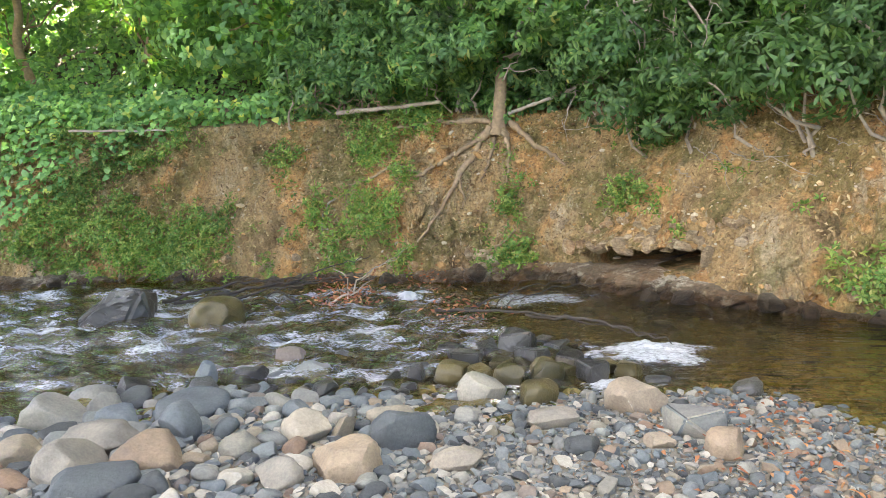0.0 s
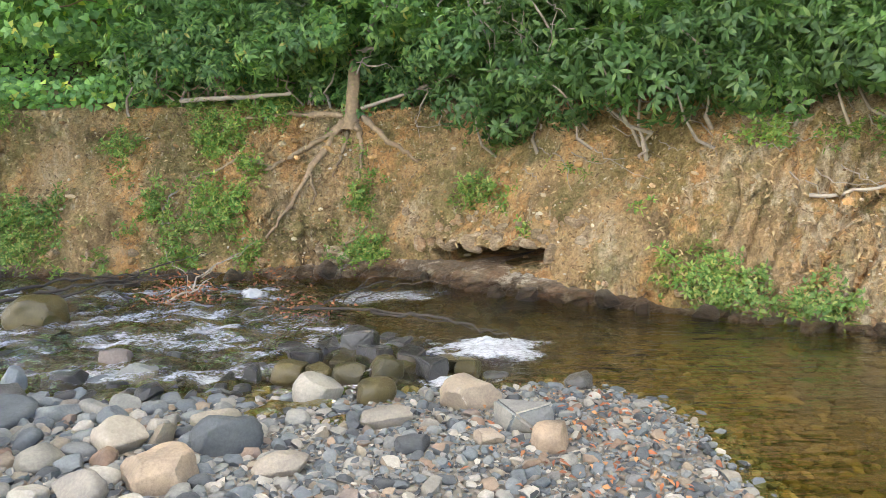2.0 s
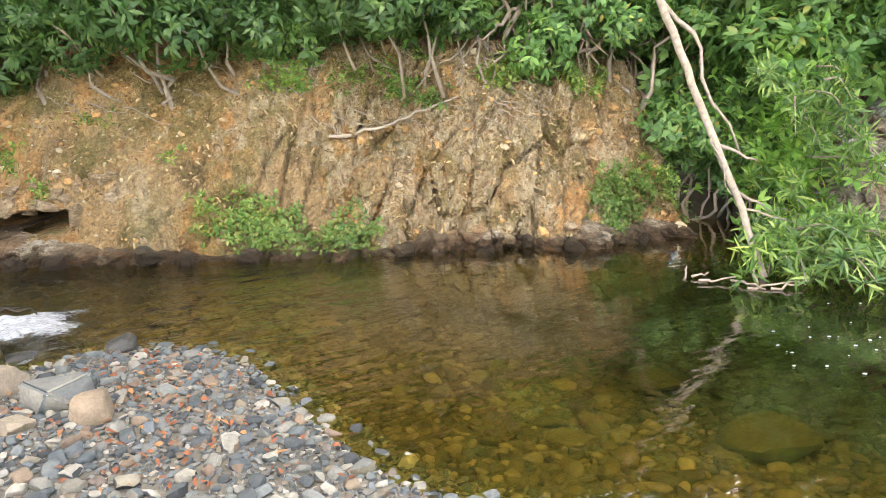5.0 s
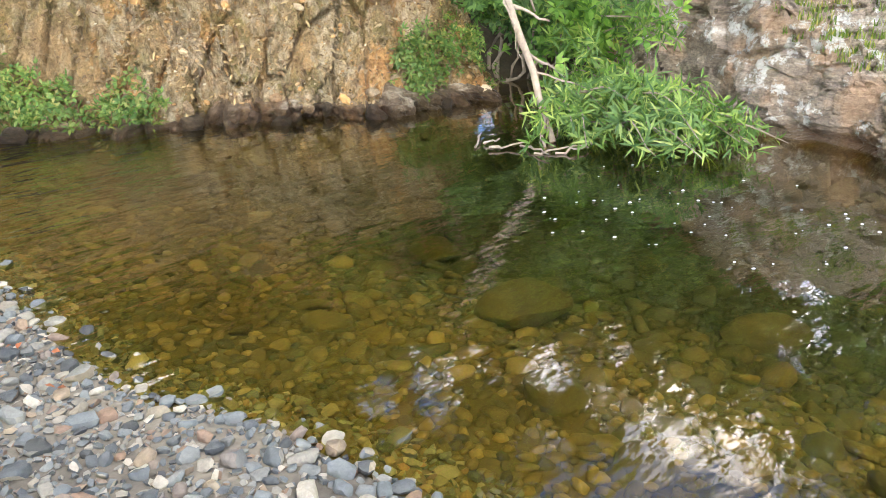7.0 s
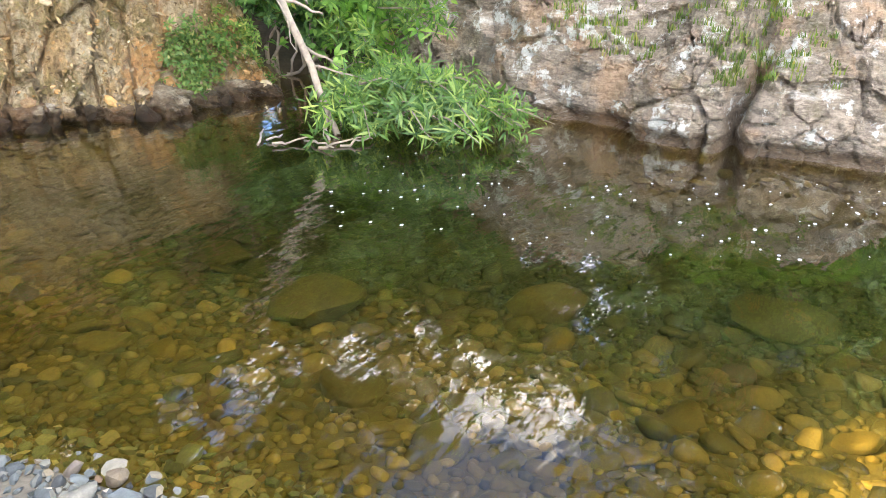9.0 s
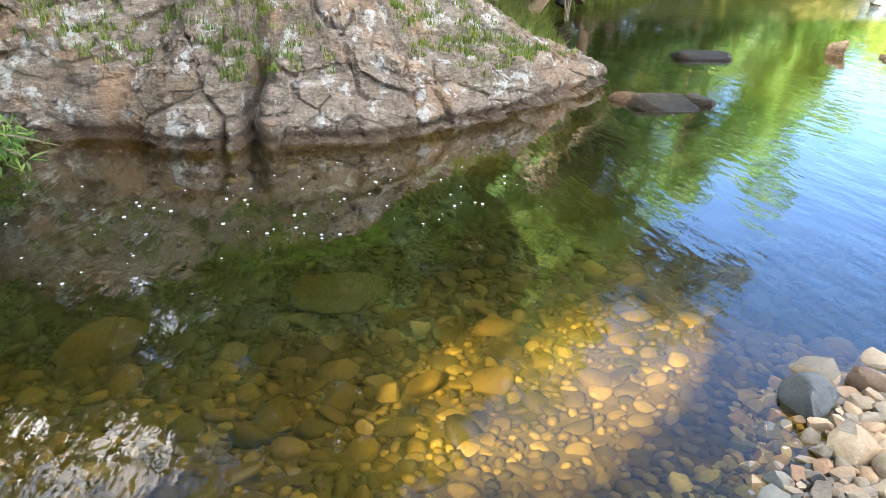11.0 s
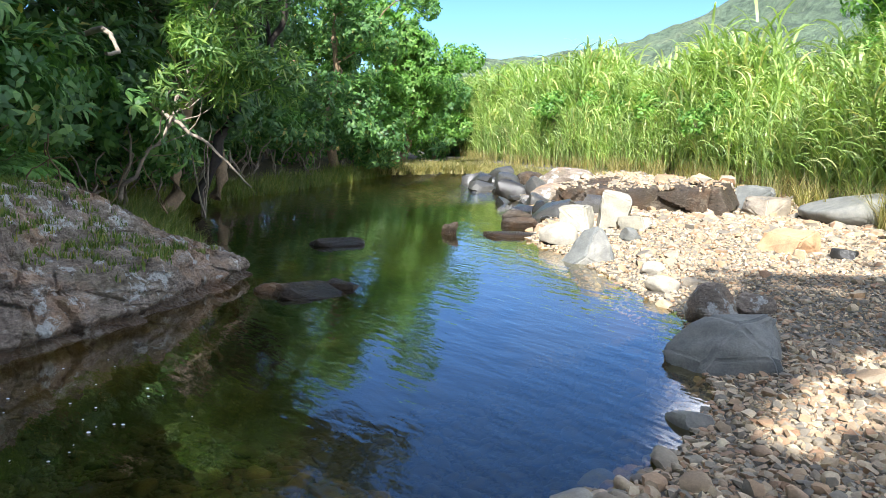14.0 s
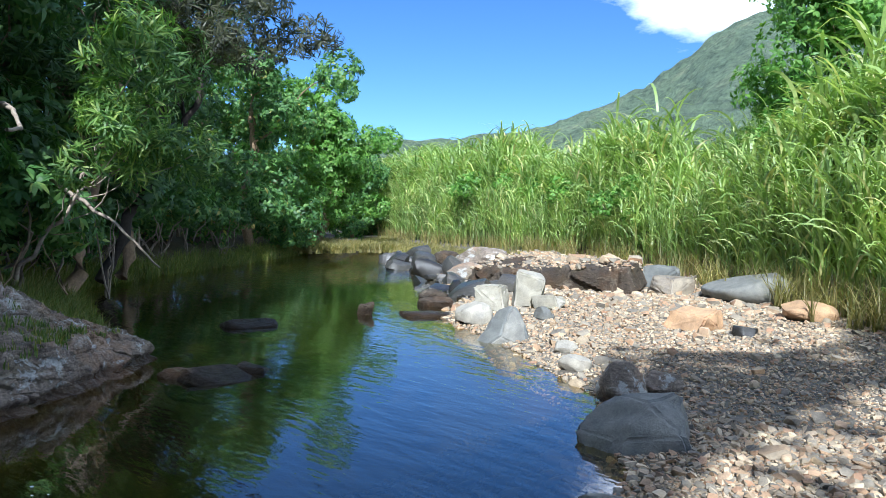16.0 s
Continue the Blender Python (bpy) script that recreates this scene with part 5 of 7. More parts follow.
def foot_rocks():
    """A row of dark wet rocks along the foot of the bank."""
    g = np.random.default_rng(8)
    for k in range(60):
        x = -8 + k * 0.25 + g.normal(0, 0.05)
        if -0.2 < x < 0.5 or g.random() < 0.45:
            continue
        p = bank(x, 0.03)
        w = g.uniform(0.08, 0.36)
        h = w * g.uniform(0.4, 0.7)
        ob = new("foot_rock", ROCKS[k % len(ROCKS)])
        ob.matrix_world = pose(p[0] - 0.06, p[1] - 0.16, 0.0 + g.uniform(-0.05, 0.1), g.normal(0, 15), g.normal(0, 15), g.uniform(0, 360)) @ Matrix.Diagonal((w / 2, w * 0.4, h / 2 + 0.05, 1))
        tagged(ob, "dark wet rock at the foot of the bank", "stone", "foot rocks")


ROCKS = [mesh_of("foot_rock", *stone_shape(500 + k, 3, 14, 0.4, 0.12), M_WETROCK, False) for k in range(8)]
foot_rocks()


# ---- plants of the bank ----
def rand_ball(g, n, cx, cy, cz, spread, r):
    return [(cx + g.normal(0, spread), cy + g.normal(0, spread), cz + g.normal(0, spread * 0.7), r * g.uniform(0.7, 1.25)) for _ in range(n)]


def shrub(seed, tufts=560, ln=0.125, wd=0.042, material=None, per=8, size=0.85, label="dense broadleaf shrub with glossy tufts of leaves", name="shrub", stems=5):
    """A shrub about 1.8 m across at the origin: crooked stems and a crown of tufted leaves."""
    g = np.random.default_rng(seed)
    ob = thing(name, label, "shrub", "bank shrubs")
    blobs = rand_ball(g, 7, 0, 0, 0.85, 0.38 * size, 0.42 * size)
    for b in blobs[:stems]:
        v, f = wood(g, (g.normal(0, 0.08), g.normal(0, 0.08), -0.35), b[:3], 0.028, 0.008, 8, 0.16, 5)
        part("stem", mesh_of("stem", v, f, M_TWIG), ob)
    c, o = blob_points(g, blobs, tufts)
    part("crown", leaf_mesh("crown", [rosettes(g, c, o, per, ln, wd)], material or M_LEAF), ob)
    return ob


def drop_copies(base, spots, g, grow=(0.85, 1.25)):
    """The first thing goes to the first spot, copies to the others."""
    for k, (x, y, z) in enumerate(spots):
        b = base[k % len(base)]
        m = pose(x, y, z, g.normal(0, 8), g.normal(0, 8), g.uniform(0, 360)) @ Matrix.Scale(g.uniform(*grow), 4)
        if k < len(base):
            b.matrix_basis = m
        else:
            c = copy_thing(b, Matrix.Identity(4))
            c.matrix_basis = m


g = np.random.default_rng(77)
shrubs = [shrub(700 + k) for k in range(5)]
# darker leaves put the shade of the overhang into these shrubs' colour
shade_shrubs = [shrub(720 + k, 480, 0.12, 0.036, M_DARKLEAF, 7, label="dense grey-green shrub hanging over the bank, leaves darkened for shade") for k in range(4)]
spots = []
for x in np.arange(-3.4, 8.2, 0.62):
    for row, (v, up, step) in enumerate(((0.94, -0.42, 2), (1.12, -0.1, 1), (1.3, -0.45, 1), (1.42, 0.55, 1), (1.75, 1.35, 1), (2.2, 2.2, 1), (2.7, 3.1, 1))):
        if (int(x / 0.62) + row) % step or (row == 0 and x < 0.8):
            continue
        xx = x + g.normal(0, 0.15)
        p = bank(min(xx, 7.6), 1.0)
        back = (v - 1) * 2.3 + (0.1 if 1.5 < x < 6 else 0)
        nx, ny = np.interp(xx, BX, BNX), np.interp(xx, BX, BNY)
        spots.append((p[0] - nx * back + (xx - min(xx, 7.6)), p[1] - ny * back, p[2] + up + g.normal(0, 0.12)))
for x, y, z in ((7.9, 5.9, 1.7), (8.3, 6.4, 2.4), (7.4, 6.5, 2.2), (8.6, 5.6, 1.5), (7.0, 7.0, 2.8), (8.0, 7.1, 3.2), (8.9, 6.6, 2.9), (9.2, 5.2, 1.6), (9.0, 4.6, 1.2), (9.4, 3.6, 1.6), (9.8, 2.9, 1.9), (9.3, 4.4, 2.4), (8.3, 5.3, 0.3), (8.8, 5.7, 0.9), (9.5, 6.1, 0.6), (9.1, 5.2, 0.2), (9.9, 6.6, 1.4), (8.5, 4.9, -0.1), (10.4, 6.2, 1.2)):
    spots.append((x, y, z))
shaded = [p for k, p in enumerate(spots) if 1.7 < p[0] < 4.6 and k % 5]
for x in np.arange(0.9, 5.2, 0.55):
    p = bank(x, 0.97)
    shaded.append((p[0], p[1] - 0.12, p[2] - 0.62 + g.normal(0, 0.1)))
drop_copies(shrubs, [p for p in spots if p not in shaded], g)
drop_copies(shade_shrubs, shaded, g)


def vine_carpet():
    """Creepers over the slope, in mounds."""
    g = np.random.default_rng(12)
    n = 44000
    x, y = g.uniform(-13, -1.8, n), g.uniform(9.4, 17.5, n)
    df, sf, _ = line_distance(x, y, FAR)
    edge = np.clip((-3.0 - x) / 1.2, 0, 1)
    low = np.interp(x, [-12, -7.2, -6.4, -5, -3], [0.25, 0.45, 0.95, 1.25, 1.5])
    keep = (sf > 0) & (df > low + 0.1 * g.normal(0, 1, n)) & (g.random(n) < 0.25 + edge)
    x, y, df = x[keep], y[keep], df[keep]
    hump = 0.55 * smooth_noise(x, y, 0.55, 41, 3) + 0.25 * smooth_noise(x, y, 1.7, 42, 2)
    bankz = np.interp(df, [0, 0.25, 1.2, 1.7], [0.1, 0.5, 2.1, 2.3])
    z = np.maximum(far_height(df, 0, x, y), bankz) + 0.25 + hump * np.clip(df, 0, 1) + g.uniform(-0.25, 0.12, len(x))
    c = np.stack([x, y - 0.15, z], -1)
    d = np.stack([g.normal(0, 0.7, len(x)), -0.6 + g.normal(0, 0.4, len(x)), -0.5 + g.normal(0, 0.4, len(x))], -1)
    nn = np.stack([g.normal(0, 0.4, len(x)), -0.75 + g.normal(0, 0.3, len(x)), 0.8 + g.normal(0, 0.3, len(x))], -1)
    me = leaf_mesh("vine_carpet", [leaves(c, d, nn, g.uniform(0.07, 0.145, len(x)), g.uniform(0.06, 0.13, len(x)), 0.15, 0.35)], M_VINE)
    tagged(new("vine_carpet", me), "green creeper smothering the slope in mounds", "creeper", kind="stuff")


vine_carpet()


def on_bank(points, lift=0.02):
    """Points (x, v) laid on the bank's face, a little proud of it."""
    p = np.array(points, float)
    q = bank(p[:, 0], p[:, 1])
    q[:, 1] -= lift
    q[:, 2] += lift * 0.6
    return q


def bend(points, n=14):
    """A smooth line through a few points."""
    p = np.asarray(points, float)
    t = np.concatenate([[0], np.cumsum(np.linalg.norm(np.diff(p, axis=0), axis=1))])
    s = np.linspace(0, t[-1], n)
    q = np.stack([np.interp(s, t, p[:, i]) for i in range(p.shape[1])], -1)
    k = np.array([0.25, 0.5, 0.25])
    for _ in range(2):
        q[1:-1] = k[0] * q[:-2] + k[1] * q[1:-1] + k[2] * q[2:]
    return q


def root(points, r0, r1, g, lift=0.03, material=None):
    q = on_bank(bend(points, 18), lift)
    q += g.normal(0, 0.012, q.shape)
    return mesh_of("root", *tube(q, np.linspace(r0, r1, len(q)) * (1 + 0.15 * g.normal(0, 1, len(q))), 7), material or M_ROOT)


def leaning_tree():
    """The tree whose roots hold the bank."""
    g = np.random.default_rng(3)
    ob = thing("bank_tree", "tree with bare roots running down the clay bank", "tree")
    foot = bank(-0.42, 0.93)
    line = bend([foot + (0.0, 0.0, -0.12), foot + (0.03, 0.0, 0.35), foot + (0.08, 0.05, 0.8), foot + (0.05, 0.2, 1.6), foot + (0.2, 0.4, 2.8), foot + (0.1, 0.6, 4.2)], 22)
    part("trunk", mesh_of("trunk", *tube(line, np.interp(np.arange(22), [0, 2, 5, 21], [0.13, 0.092, 0.075, 0.035]) * (1 + 0.06 * g.normal(0, 1, 22)), 10), M_ROOT), ob)
    for pts, a, b in (([(-0.46, 0.93), (-0.6, 0.86), (-0.78, 0.72), (-1.01, 0.55), (-1.26, 0.35), (-1.43, 0.27)], 0.055, 0.018),
                      ([(-0.5, 0.92), (-0.66, 0.84), (-1.01, 0.75), (-1.46, 0.64)], 0.05, 0.02), ([(-0.5, 0.95), (-1.37, 0.96), (-1.88, 0.93), (-2.16, 0.85)], 0.045, 0.018),
                      ([(-0.36, 0.92), (-0.28, 0.76), (-0.31, 0.58)], 0.05, 0.015), ([(-0.3, 0.95), (-0.1, 0.85), (0.28, 0.68)], 0.05, 0.02),
                      ([(-1.4, 0.64), (-1.79, 0.72), (-2.21, 0.62), (-2.5, 0.6)], 0.028, 0.012), ([(-0.9, 0.64), (-0.8, 0.5), (-0.9, 0.42)], 0.022, 0.008),
                      ([(-0.44, 0.9), (-0.5, 0.7), (-0.62, 0.6)], 0.035, 0.01), ([(-0.62, 0.17), (-0.34, 0.25), (-0.15, 0.33)], 0.025, 0.012)):
        part("root", root(pts, a, b, g), ob)
    blobs = [tuple(foot + np.array([g.normal(0, 0.9), g.normal(-0.35, 0.35), g.uniform(0.95, 4.6)])) + (g.uniform(0.3, 0.5),) for _ in range(22)] + [tuple(foot + np.array([x, -0.45, z])) + (0.36,) for x, z in ((-0.7, 1.0), (-0.2, 1.15), (0.4, 1.2), (-1.1, 0.85), (0.05, 1.7), (-0.5, 1.8))]
    for b in blobs[:9]:
        k = line[min(21, max(4, int((b[2] - foot[2]) * 4.2)))]
        part("branch", mesh_of("branch", *wood(g, k, b[:3], 0.035, 0.01, 8, 0.12, 6), M_BARK), ob)
    c, o = blob_points(g, blobs, 2500)
    part("crown", leaf_mesh("crown", [rosettes(g, c, o, 8, 0.14, 0.044)], M_LEAF), ob)
    for a, b in (((0.1, -0.25, 0.9), (0.55, -0.5, 1.15)), ((0.1, -0.2, 0.75), (0.6, -0.45, 0.62)), ((0.1, -0.25, 0.6), (0.45, -0.4, 0.95))):
        part("dead_twig", mesh_of("dead_twig", *wood(g, foot + np.array(a), foot + np.array(b), 0.012, 0.003, 7, 0.15, 5), M_BARK), ob, "bare grey dead twig")


leaning_tree()

# logs, sticks and bare branches on the bank
g = np.random.default_rng(9)


def stick(points, r0, r1, label, material=None, name="dead_branch", n=16, jitter=0.012, sides=7):
    q = bend(points, n) + g.normal(0, jitter, (n, 3))
    ob = new(name, mesh_of(name, *tube(q, np.linspace(r0, r1, n) * (1 + 0.08 * g.normal(0, 1, n)), sides), material or M_TWIG))
    return tagged(ob, label, "branch", "dead wood")


def bank_plus(x, v, out=0.0, up=0.0):
    p = bank(x, v)
    return p + np.array([np.interp(x, BX, BNX) * out, np.interp(x, BX, BNY) * out, up])


stick([bank_plus(-2.75, 1.0, 0.1, 0.1), bank_plus(-2.0, 1.0, 0.12, 0.13), bank_plus(-1.2, 1.0, 0.05, 0.2)], 0.036, 0.026, "pale bare log lying on the bank's edge", M_BARK, "log", jitter=0.004)
stick([bank_plus(-0.3, 1.0, 0.15, 0.0), bank_plus(0.1, 1.0, 0.1, 0.18), bank_plus(0.55, 1.0, 0.05, 0.42)], 0.027, 0.02, "pale pole leaning on the bank's edge", M_BARK, "log", jitter=0.004)
stick([bank_plus(-6.6, 1.0, 0.2, 0.05), bank_plus(-5.1, 1.0, 0.2, -0.02)], 0.02, 0.012, "thin pale stick on the creepers", M_BARK, jitter=0.006)
stick([bank_plus(-2.8, 0.33), bank_plus(-2.78, 0.44, 0.06), bank_plus(-2.72, 0.5, 0.08), bank_plus(-2.5, 0.56, 0.03)], 0.018, 0.01, "pale crooked stick on the clay", M_BARK)
stick([bank_plus(-2.78, 0.36, 0.05), bank_plus(-2.6, 0.34, 0.06), bank_plus(-2.52, 0.28, 0.04)], 0.016, 0.008, "pale crooked stick on the clay", M_BARK)
stick([bank_plus(3.95, 0.55, 0.05), bank_plus(4.43, 0.59, 0.12), bank_plus(4.9, 0.69, 0.06), bank_plus(5.1, 0.72, 0.05)], 0.022, 0.01, "long bare branch lying on the bank", M_BARK)
for x, top, low, dx in ((0.45, 1.5, -0.35, -0.15), (0.62, 1.6, -0.05, 0.5), (1.05, 1.9, 0.1, 0.35), (0.9, 1.3, 0.2, 0.75), (1.55, 1.9, 0.5, 0.1), (2.2, 1.2, 0.0, 0.3), (0.35, 1.0, -0.3, 0.15)):
    a, b = bank_plus(x, 1.0, 0.25, top), bank_plus(x + dx, 1.0, 0.42, low)
    stick([a, (a + b) / 2 + np.array([0.12, -0.1, 0.1]), b], 0.014, 0.004, "bare pale branch hanging before the shrubs", M_BARK, jitter=0.03)
    for f in (0.35, 0.6, 0.8):
        c = a + (b - a) * f
        stick([c, c + np.array([g.normal(0, 0.2), -0.05, g.uniform(-0.3, 0.05)]), c + np.array([g.normal(0, 0.35), -0.08, g.uniform(-0.5, 0.0)])], 0.007, 0.002, "bare pale twig hanging before the shrubs", M_BARK, "twig", 9, 0.015, 5)
for k in range(14):
    x = g.uniform(-3.0, -1.6)
    a, b = bank_plus(x, 1.0, 0.15, g.uniform(0.15, 0.5)), bank_plus(x + g.normal(0, 0.25), 1.0, 0.3, g.uniform(0.0, 0.25))
    stick([a, (a + b) / 2 + np.array([0, -0.05, 0.06]), b], 0.01, 0.004, "dry brown twig in a tangle under the shrubs", M_ROOT, "twig", 9, 0.02, 5)
for k in range(26):
    x = g.uniform(5.3, 6.6)
    a = bank_plus(x, 1.0, 0.15, g.uniform(-0.1, 0.9))
    b = bank_plus(x + g.normal(0, 0.3), 1.0, g.uniform(0.2, 0.5), g.uniform(-0.6, 0.1))
    stick([a, (a + b) / 2 + g.normal(0, 0.08, 3), b], g.uniform(0.01, 0.035), 0.006, "bare root hanging in a tangle from the bank's edge", M_TWIG, "hanging_root", 10, 0.03, 6)
for k in range(34):
    x = g.uniform(1.2, 5.6)
    v = g.uniform(0.6, 1.0)
    stick([bank_plus(x, v, 0.03), bank_plus(x + 0.2, v - 0.05, 0.09), bank_plus(x + g.uniform(0.2, 0.6), v - g.uniform(0, 0.2), 0.03)], 0.008, 0.003, "thin bare root on the clay", M_TWIG, "bare_root", 12, 0.015, 5)


def bank_herbs():
    """Small weeds in patches on the clay."""
    g = np.random.default_rng(19)
    n = 60000
    x, v = g.uniform(-9, 7.6, n), g.uniform(0.06, 1.05, n)
    want = smooth_noise(x, v * 2, 0.9, 51, 3) * 0.9 + smooth_noise(x, v * 2, 3.1, 52, 3) * 1.1 - 0.1
    want += np.interp(x, [-9, -6, -3, -2, 0, 2, 7], [0.40, 0.34, 0.28, 0.22, 0.05, -0.05, -0.05])
    for px, pv, rx, rv, k in ((-0.2, 0.35, 0.35, 0.28, 1.3), (-0.05, 0.12, 0.25, 0.1, 1.3), (2.75, 0.3, 0.35, 0.14, 0.62), (3.45, 0.24, 0.4, 0.12, 0.5), (3.95, 0.14, 0.5, 0.08, 0.45), (3.9, 0.78, 0.4, 0.08, 1.0),
                              (4.7, 0.72, 0.4, 0.07, 1.0), (6.9, 0.28, 0.6, 0.16, 1.4), (-3.9, 0.45, 0.8, 0.2, 0.5), (-2.0, 0.48, 0.7, 0.15, 0.6), (-5.5, 0.3, 1.2, 0.2, 0.5), (5.6, 0.85, 0.6, 0.1, 0.8),
                              (-3.0, 0.91, 0.4, 0.1, -1.2), (-1.0, 0.33, 0.5, 0.16, -1.4), (0.2, 0.22, 0.2, 0.1, -1), (5.0, 0.4, 1.0, 0.3, -0.8), (1.1, 0.17, 0.8, 0.1, -2.0)):
        want += k * np.exp(-((x - px) / rx) ** 2 - ((v - pv) / rv) ** 2)
    keep, rooted = want > g.uniform(0.1, 2.0, n), want > g.uniform(0.2, 8.0, n)
    cx, cv = x[rooted], v[rooted]
    x, v = x[keep], v[keep]
    p = bank(x, v)
    out = np.stack([np.interp(x, BX, BNX), np.interp(x, BX, BNY), np.full(len(x), 0.9)], -1) + g.normal(0, 0.25, (len(x), 3))
    c = p + unit(out) * g.uniform(0.01, 0.09, (len(x), 1))
    me = leaf_mesh("bank_weeds", [rosettes(g, c[::2], out[::2], 5, 0.07, 0.032, 1.0, 0.2), rosettes(g, c[1::2], out[1::2], 4, 0.09, 0.016, 0.7, 0.5)], M_HERB)
    tagged(new("bank_weeds", me), "small green weeds in patches on the clay", "weeds", kind="stuff")
    # leafy plants, each a few stalks of larger leaves that stand off the clay
    p = np.repeat(bank(cx, cv), 4, 0)
    o = np.repeat(np.stack([np.interp(cx, BX, BNX), np.interp(cx, BX, BNY), np.full(len(cx), 1.0)], -1), 4, 0) + g.normal(0, 0.45, (len(p), 3))
    p = p + g.normal(0, 0.05, p.shape) + unit(o) * g.uniform(0.04, 0.2, (len(p), 1))
    me = leaf_mesh("bank_plants", [rosettes(g, p, o, 6, 0.06, 0.024, 1.0, 0.3)], M_WEED)
    tagged(new("bank_plants", me), "broad-leaved green plants growing out of the clay", "weeds", kind="stuff")
    m = 9500
    x, v = g.uniform(-8, 7.5, m), g.uniform(0.1, 1.0, m)
    p = bank(x, v)
    o = np.stack([np.interp(x, BX, BNX), np.interp(x, BX, BNY), np.full(m, 0.9)], -1)
    d = g.normal(0, 1, (m, 3))
    me = leaf_mesh("leaf_litter", [leaves(p + o * 0.012, d - o * (d * o).sum(-1, keepdims=True) * 0.7, o, g.uniform(0.03, 0.09, m), g.uniform(0.01, 0.03, m))], M_LITTER)
    tagged(new("leaf_litter", me), "dry brown leaves and straw on the clay", "leaf litter", kind="stuff")


M_LITTER = leaf_material("dry_litter", [(0.0, (0.12, 0.07, 0.035)), (0.6, (0.26, 0.17, 0.09)), (1.0, (0.46, 0.34, 0.2))], 0.8, 0.1)
bank_herbs()


def bank_stones():
    """Stones and blocks that stand out of the clay, each a part of the bank."""
    g = np.random.default_rng(23)
    shapes = [mesh_of("stone", *broken_shape(800 + k, 2, 0.0, 0.03), M_BANKSTONE, False) for k in range(10)]

    def put(x, v, w, h, k):
        p = bank(x, v)
        ob = part("stone", shapes[k % 10], river_bank)
        ob.matrix_world = pose(p[0], p[1], p[2], g.normal(-30, 25), g.normal(0, 25), g.uniform(0, 360)) @ Matrix.Diagonal((w / 2, w * 0.4, h / 2, 1))
    k = 0
    for x in np.arange(0.45, 1.9, 0.12):
        put(x, 0.25 + 0.045 * (x - 0.7) + g.normal(0, 0.014), g.uniform(0.10, 0.34), g.uniform(0.07, 0.15), k)
        k += 1
    for _ in range(34):
        put(g.uniform(0.2, 2.2), g.uniform(0.28, 0.42), g.uniform(0.06, 0.2), g.uniform(0.05, 0.14), k)
        k += 1
    for _ in range(46):
        put(g.uniform(2.4, 6.4), g.uniform(0.04, 0.16), g.uniform(0.06, 0.2), g.uniform(0.05, 0.13), k)
        k += 1
    for _ in range(30):
        put(g.uniform(-7, 0), g.uniform(0.03, 0.2), g.uniform(0.08, 0.3), g.uniform(0.05, 0.2), k)
        k += 1


def bank_clods():
    """Clods and small stones loose on the clay."""
    g = np.random.default_rng(47)
    n = 7000
    x, v = g.uniform(-8, 7.4, n), g.uniform(0.05, 1.0, n)
    p = smooth_noise(x, v * 2, 1.4, 65, 3) > g.uniform(-0.5, 0.4, n)
    x, v, n = x[p], v[p], int(p.sum())
    p = bank(x, v)
    r = 0.010 * g.random(n) ** (-1 / 2.6)
    m = turn_matrices(g, np.clip(r, 0.01, 0.07), (0.5, 0.9))
    pieces = []
    which = g.integers(0, len(TINY), n)
    for k, (sv, sf) in enumerate(TINY):
        w = which == k
        q = np.einsum("nij,vj->nvi", m[w], sv) + p[w][:, None]
        pieces.append((q.reshape(-1, 3), (sf[None] + (np.arange(w.sum()) * len(sv))[:, None, None]).reshape(-1, 3)))
    vv, ff = join(pieces)
    tagged(new("clods", mesh_of("clods", vv, ff, M_CLOD, False)), "loose clods and small stones on the clay", "clods", kind="stuff")


M_CLOD = stone_material("clay_clod", [(0.0, (0.16, 0.095, 0.04)), (0.4, (0.36, 0.21, 0.08)), (0.7, (0.52, 0.30, 0.12)), (0.9, (0.50, 0.40, 0.25)), (1.0, (0.62, 0.54, 0.40))], 0.95)
bank_clods()
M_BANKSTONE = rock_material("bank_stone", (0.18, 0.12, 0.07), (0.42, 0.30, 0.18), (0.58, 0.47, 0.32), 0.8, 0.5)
bank_stones()


def hanging_sprays():
    """Bright broad leaves that hang out over the bank's edge."""
    g = np.random.default_rng(63)
    for x, up, out in ((5.15, 0.95, 0.75), (5.5, 1.1, 0.7), (4.35, 1.0, 0.6), (5.9, 0.9, 0.8)):
        a, b = bank_plus(x, 1.0, out - 0.6, up + 0.5), bank_plus(x + g.normal(0, 0.15), 1.0, out, up - 0.25)
        ob = thing("leafy_spray", "hanging spray of large bright green leaves", "branch", "hanging sprays")
        q = bend([a, (a + b) / 2 + np.array([0, 0, 0.2]), b], 12)
        part("branch", mesh_of("branch", *tube(q, np.linspace(0.012, 0.004, 12), 5), M_TWIG), ob)
        c = q[g.integers(4, 12, 16)] + g.normal(0, 0.09, (16, 3))
        d = np.array([[0, -0.3, -0.8]]) + g.normal(0, 0.5, (16, 3))
        part("foliage", leaf_mesh("foliage", [rosettes(g, c, d, 3, 0.2, 0.10, 0.8, 0.3)], M_NARROW), ob)


hanging_sprays()


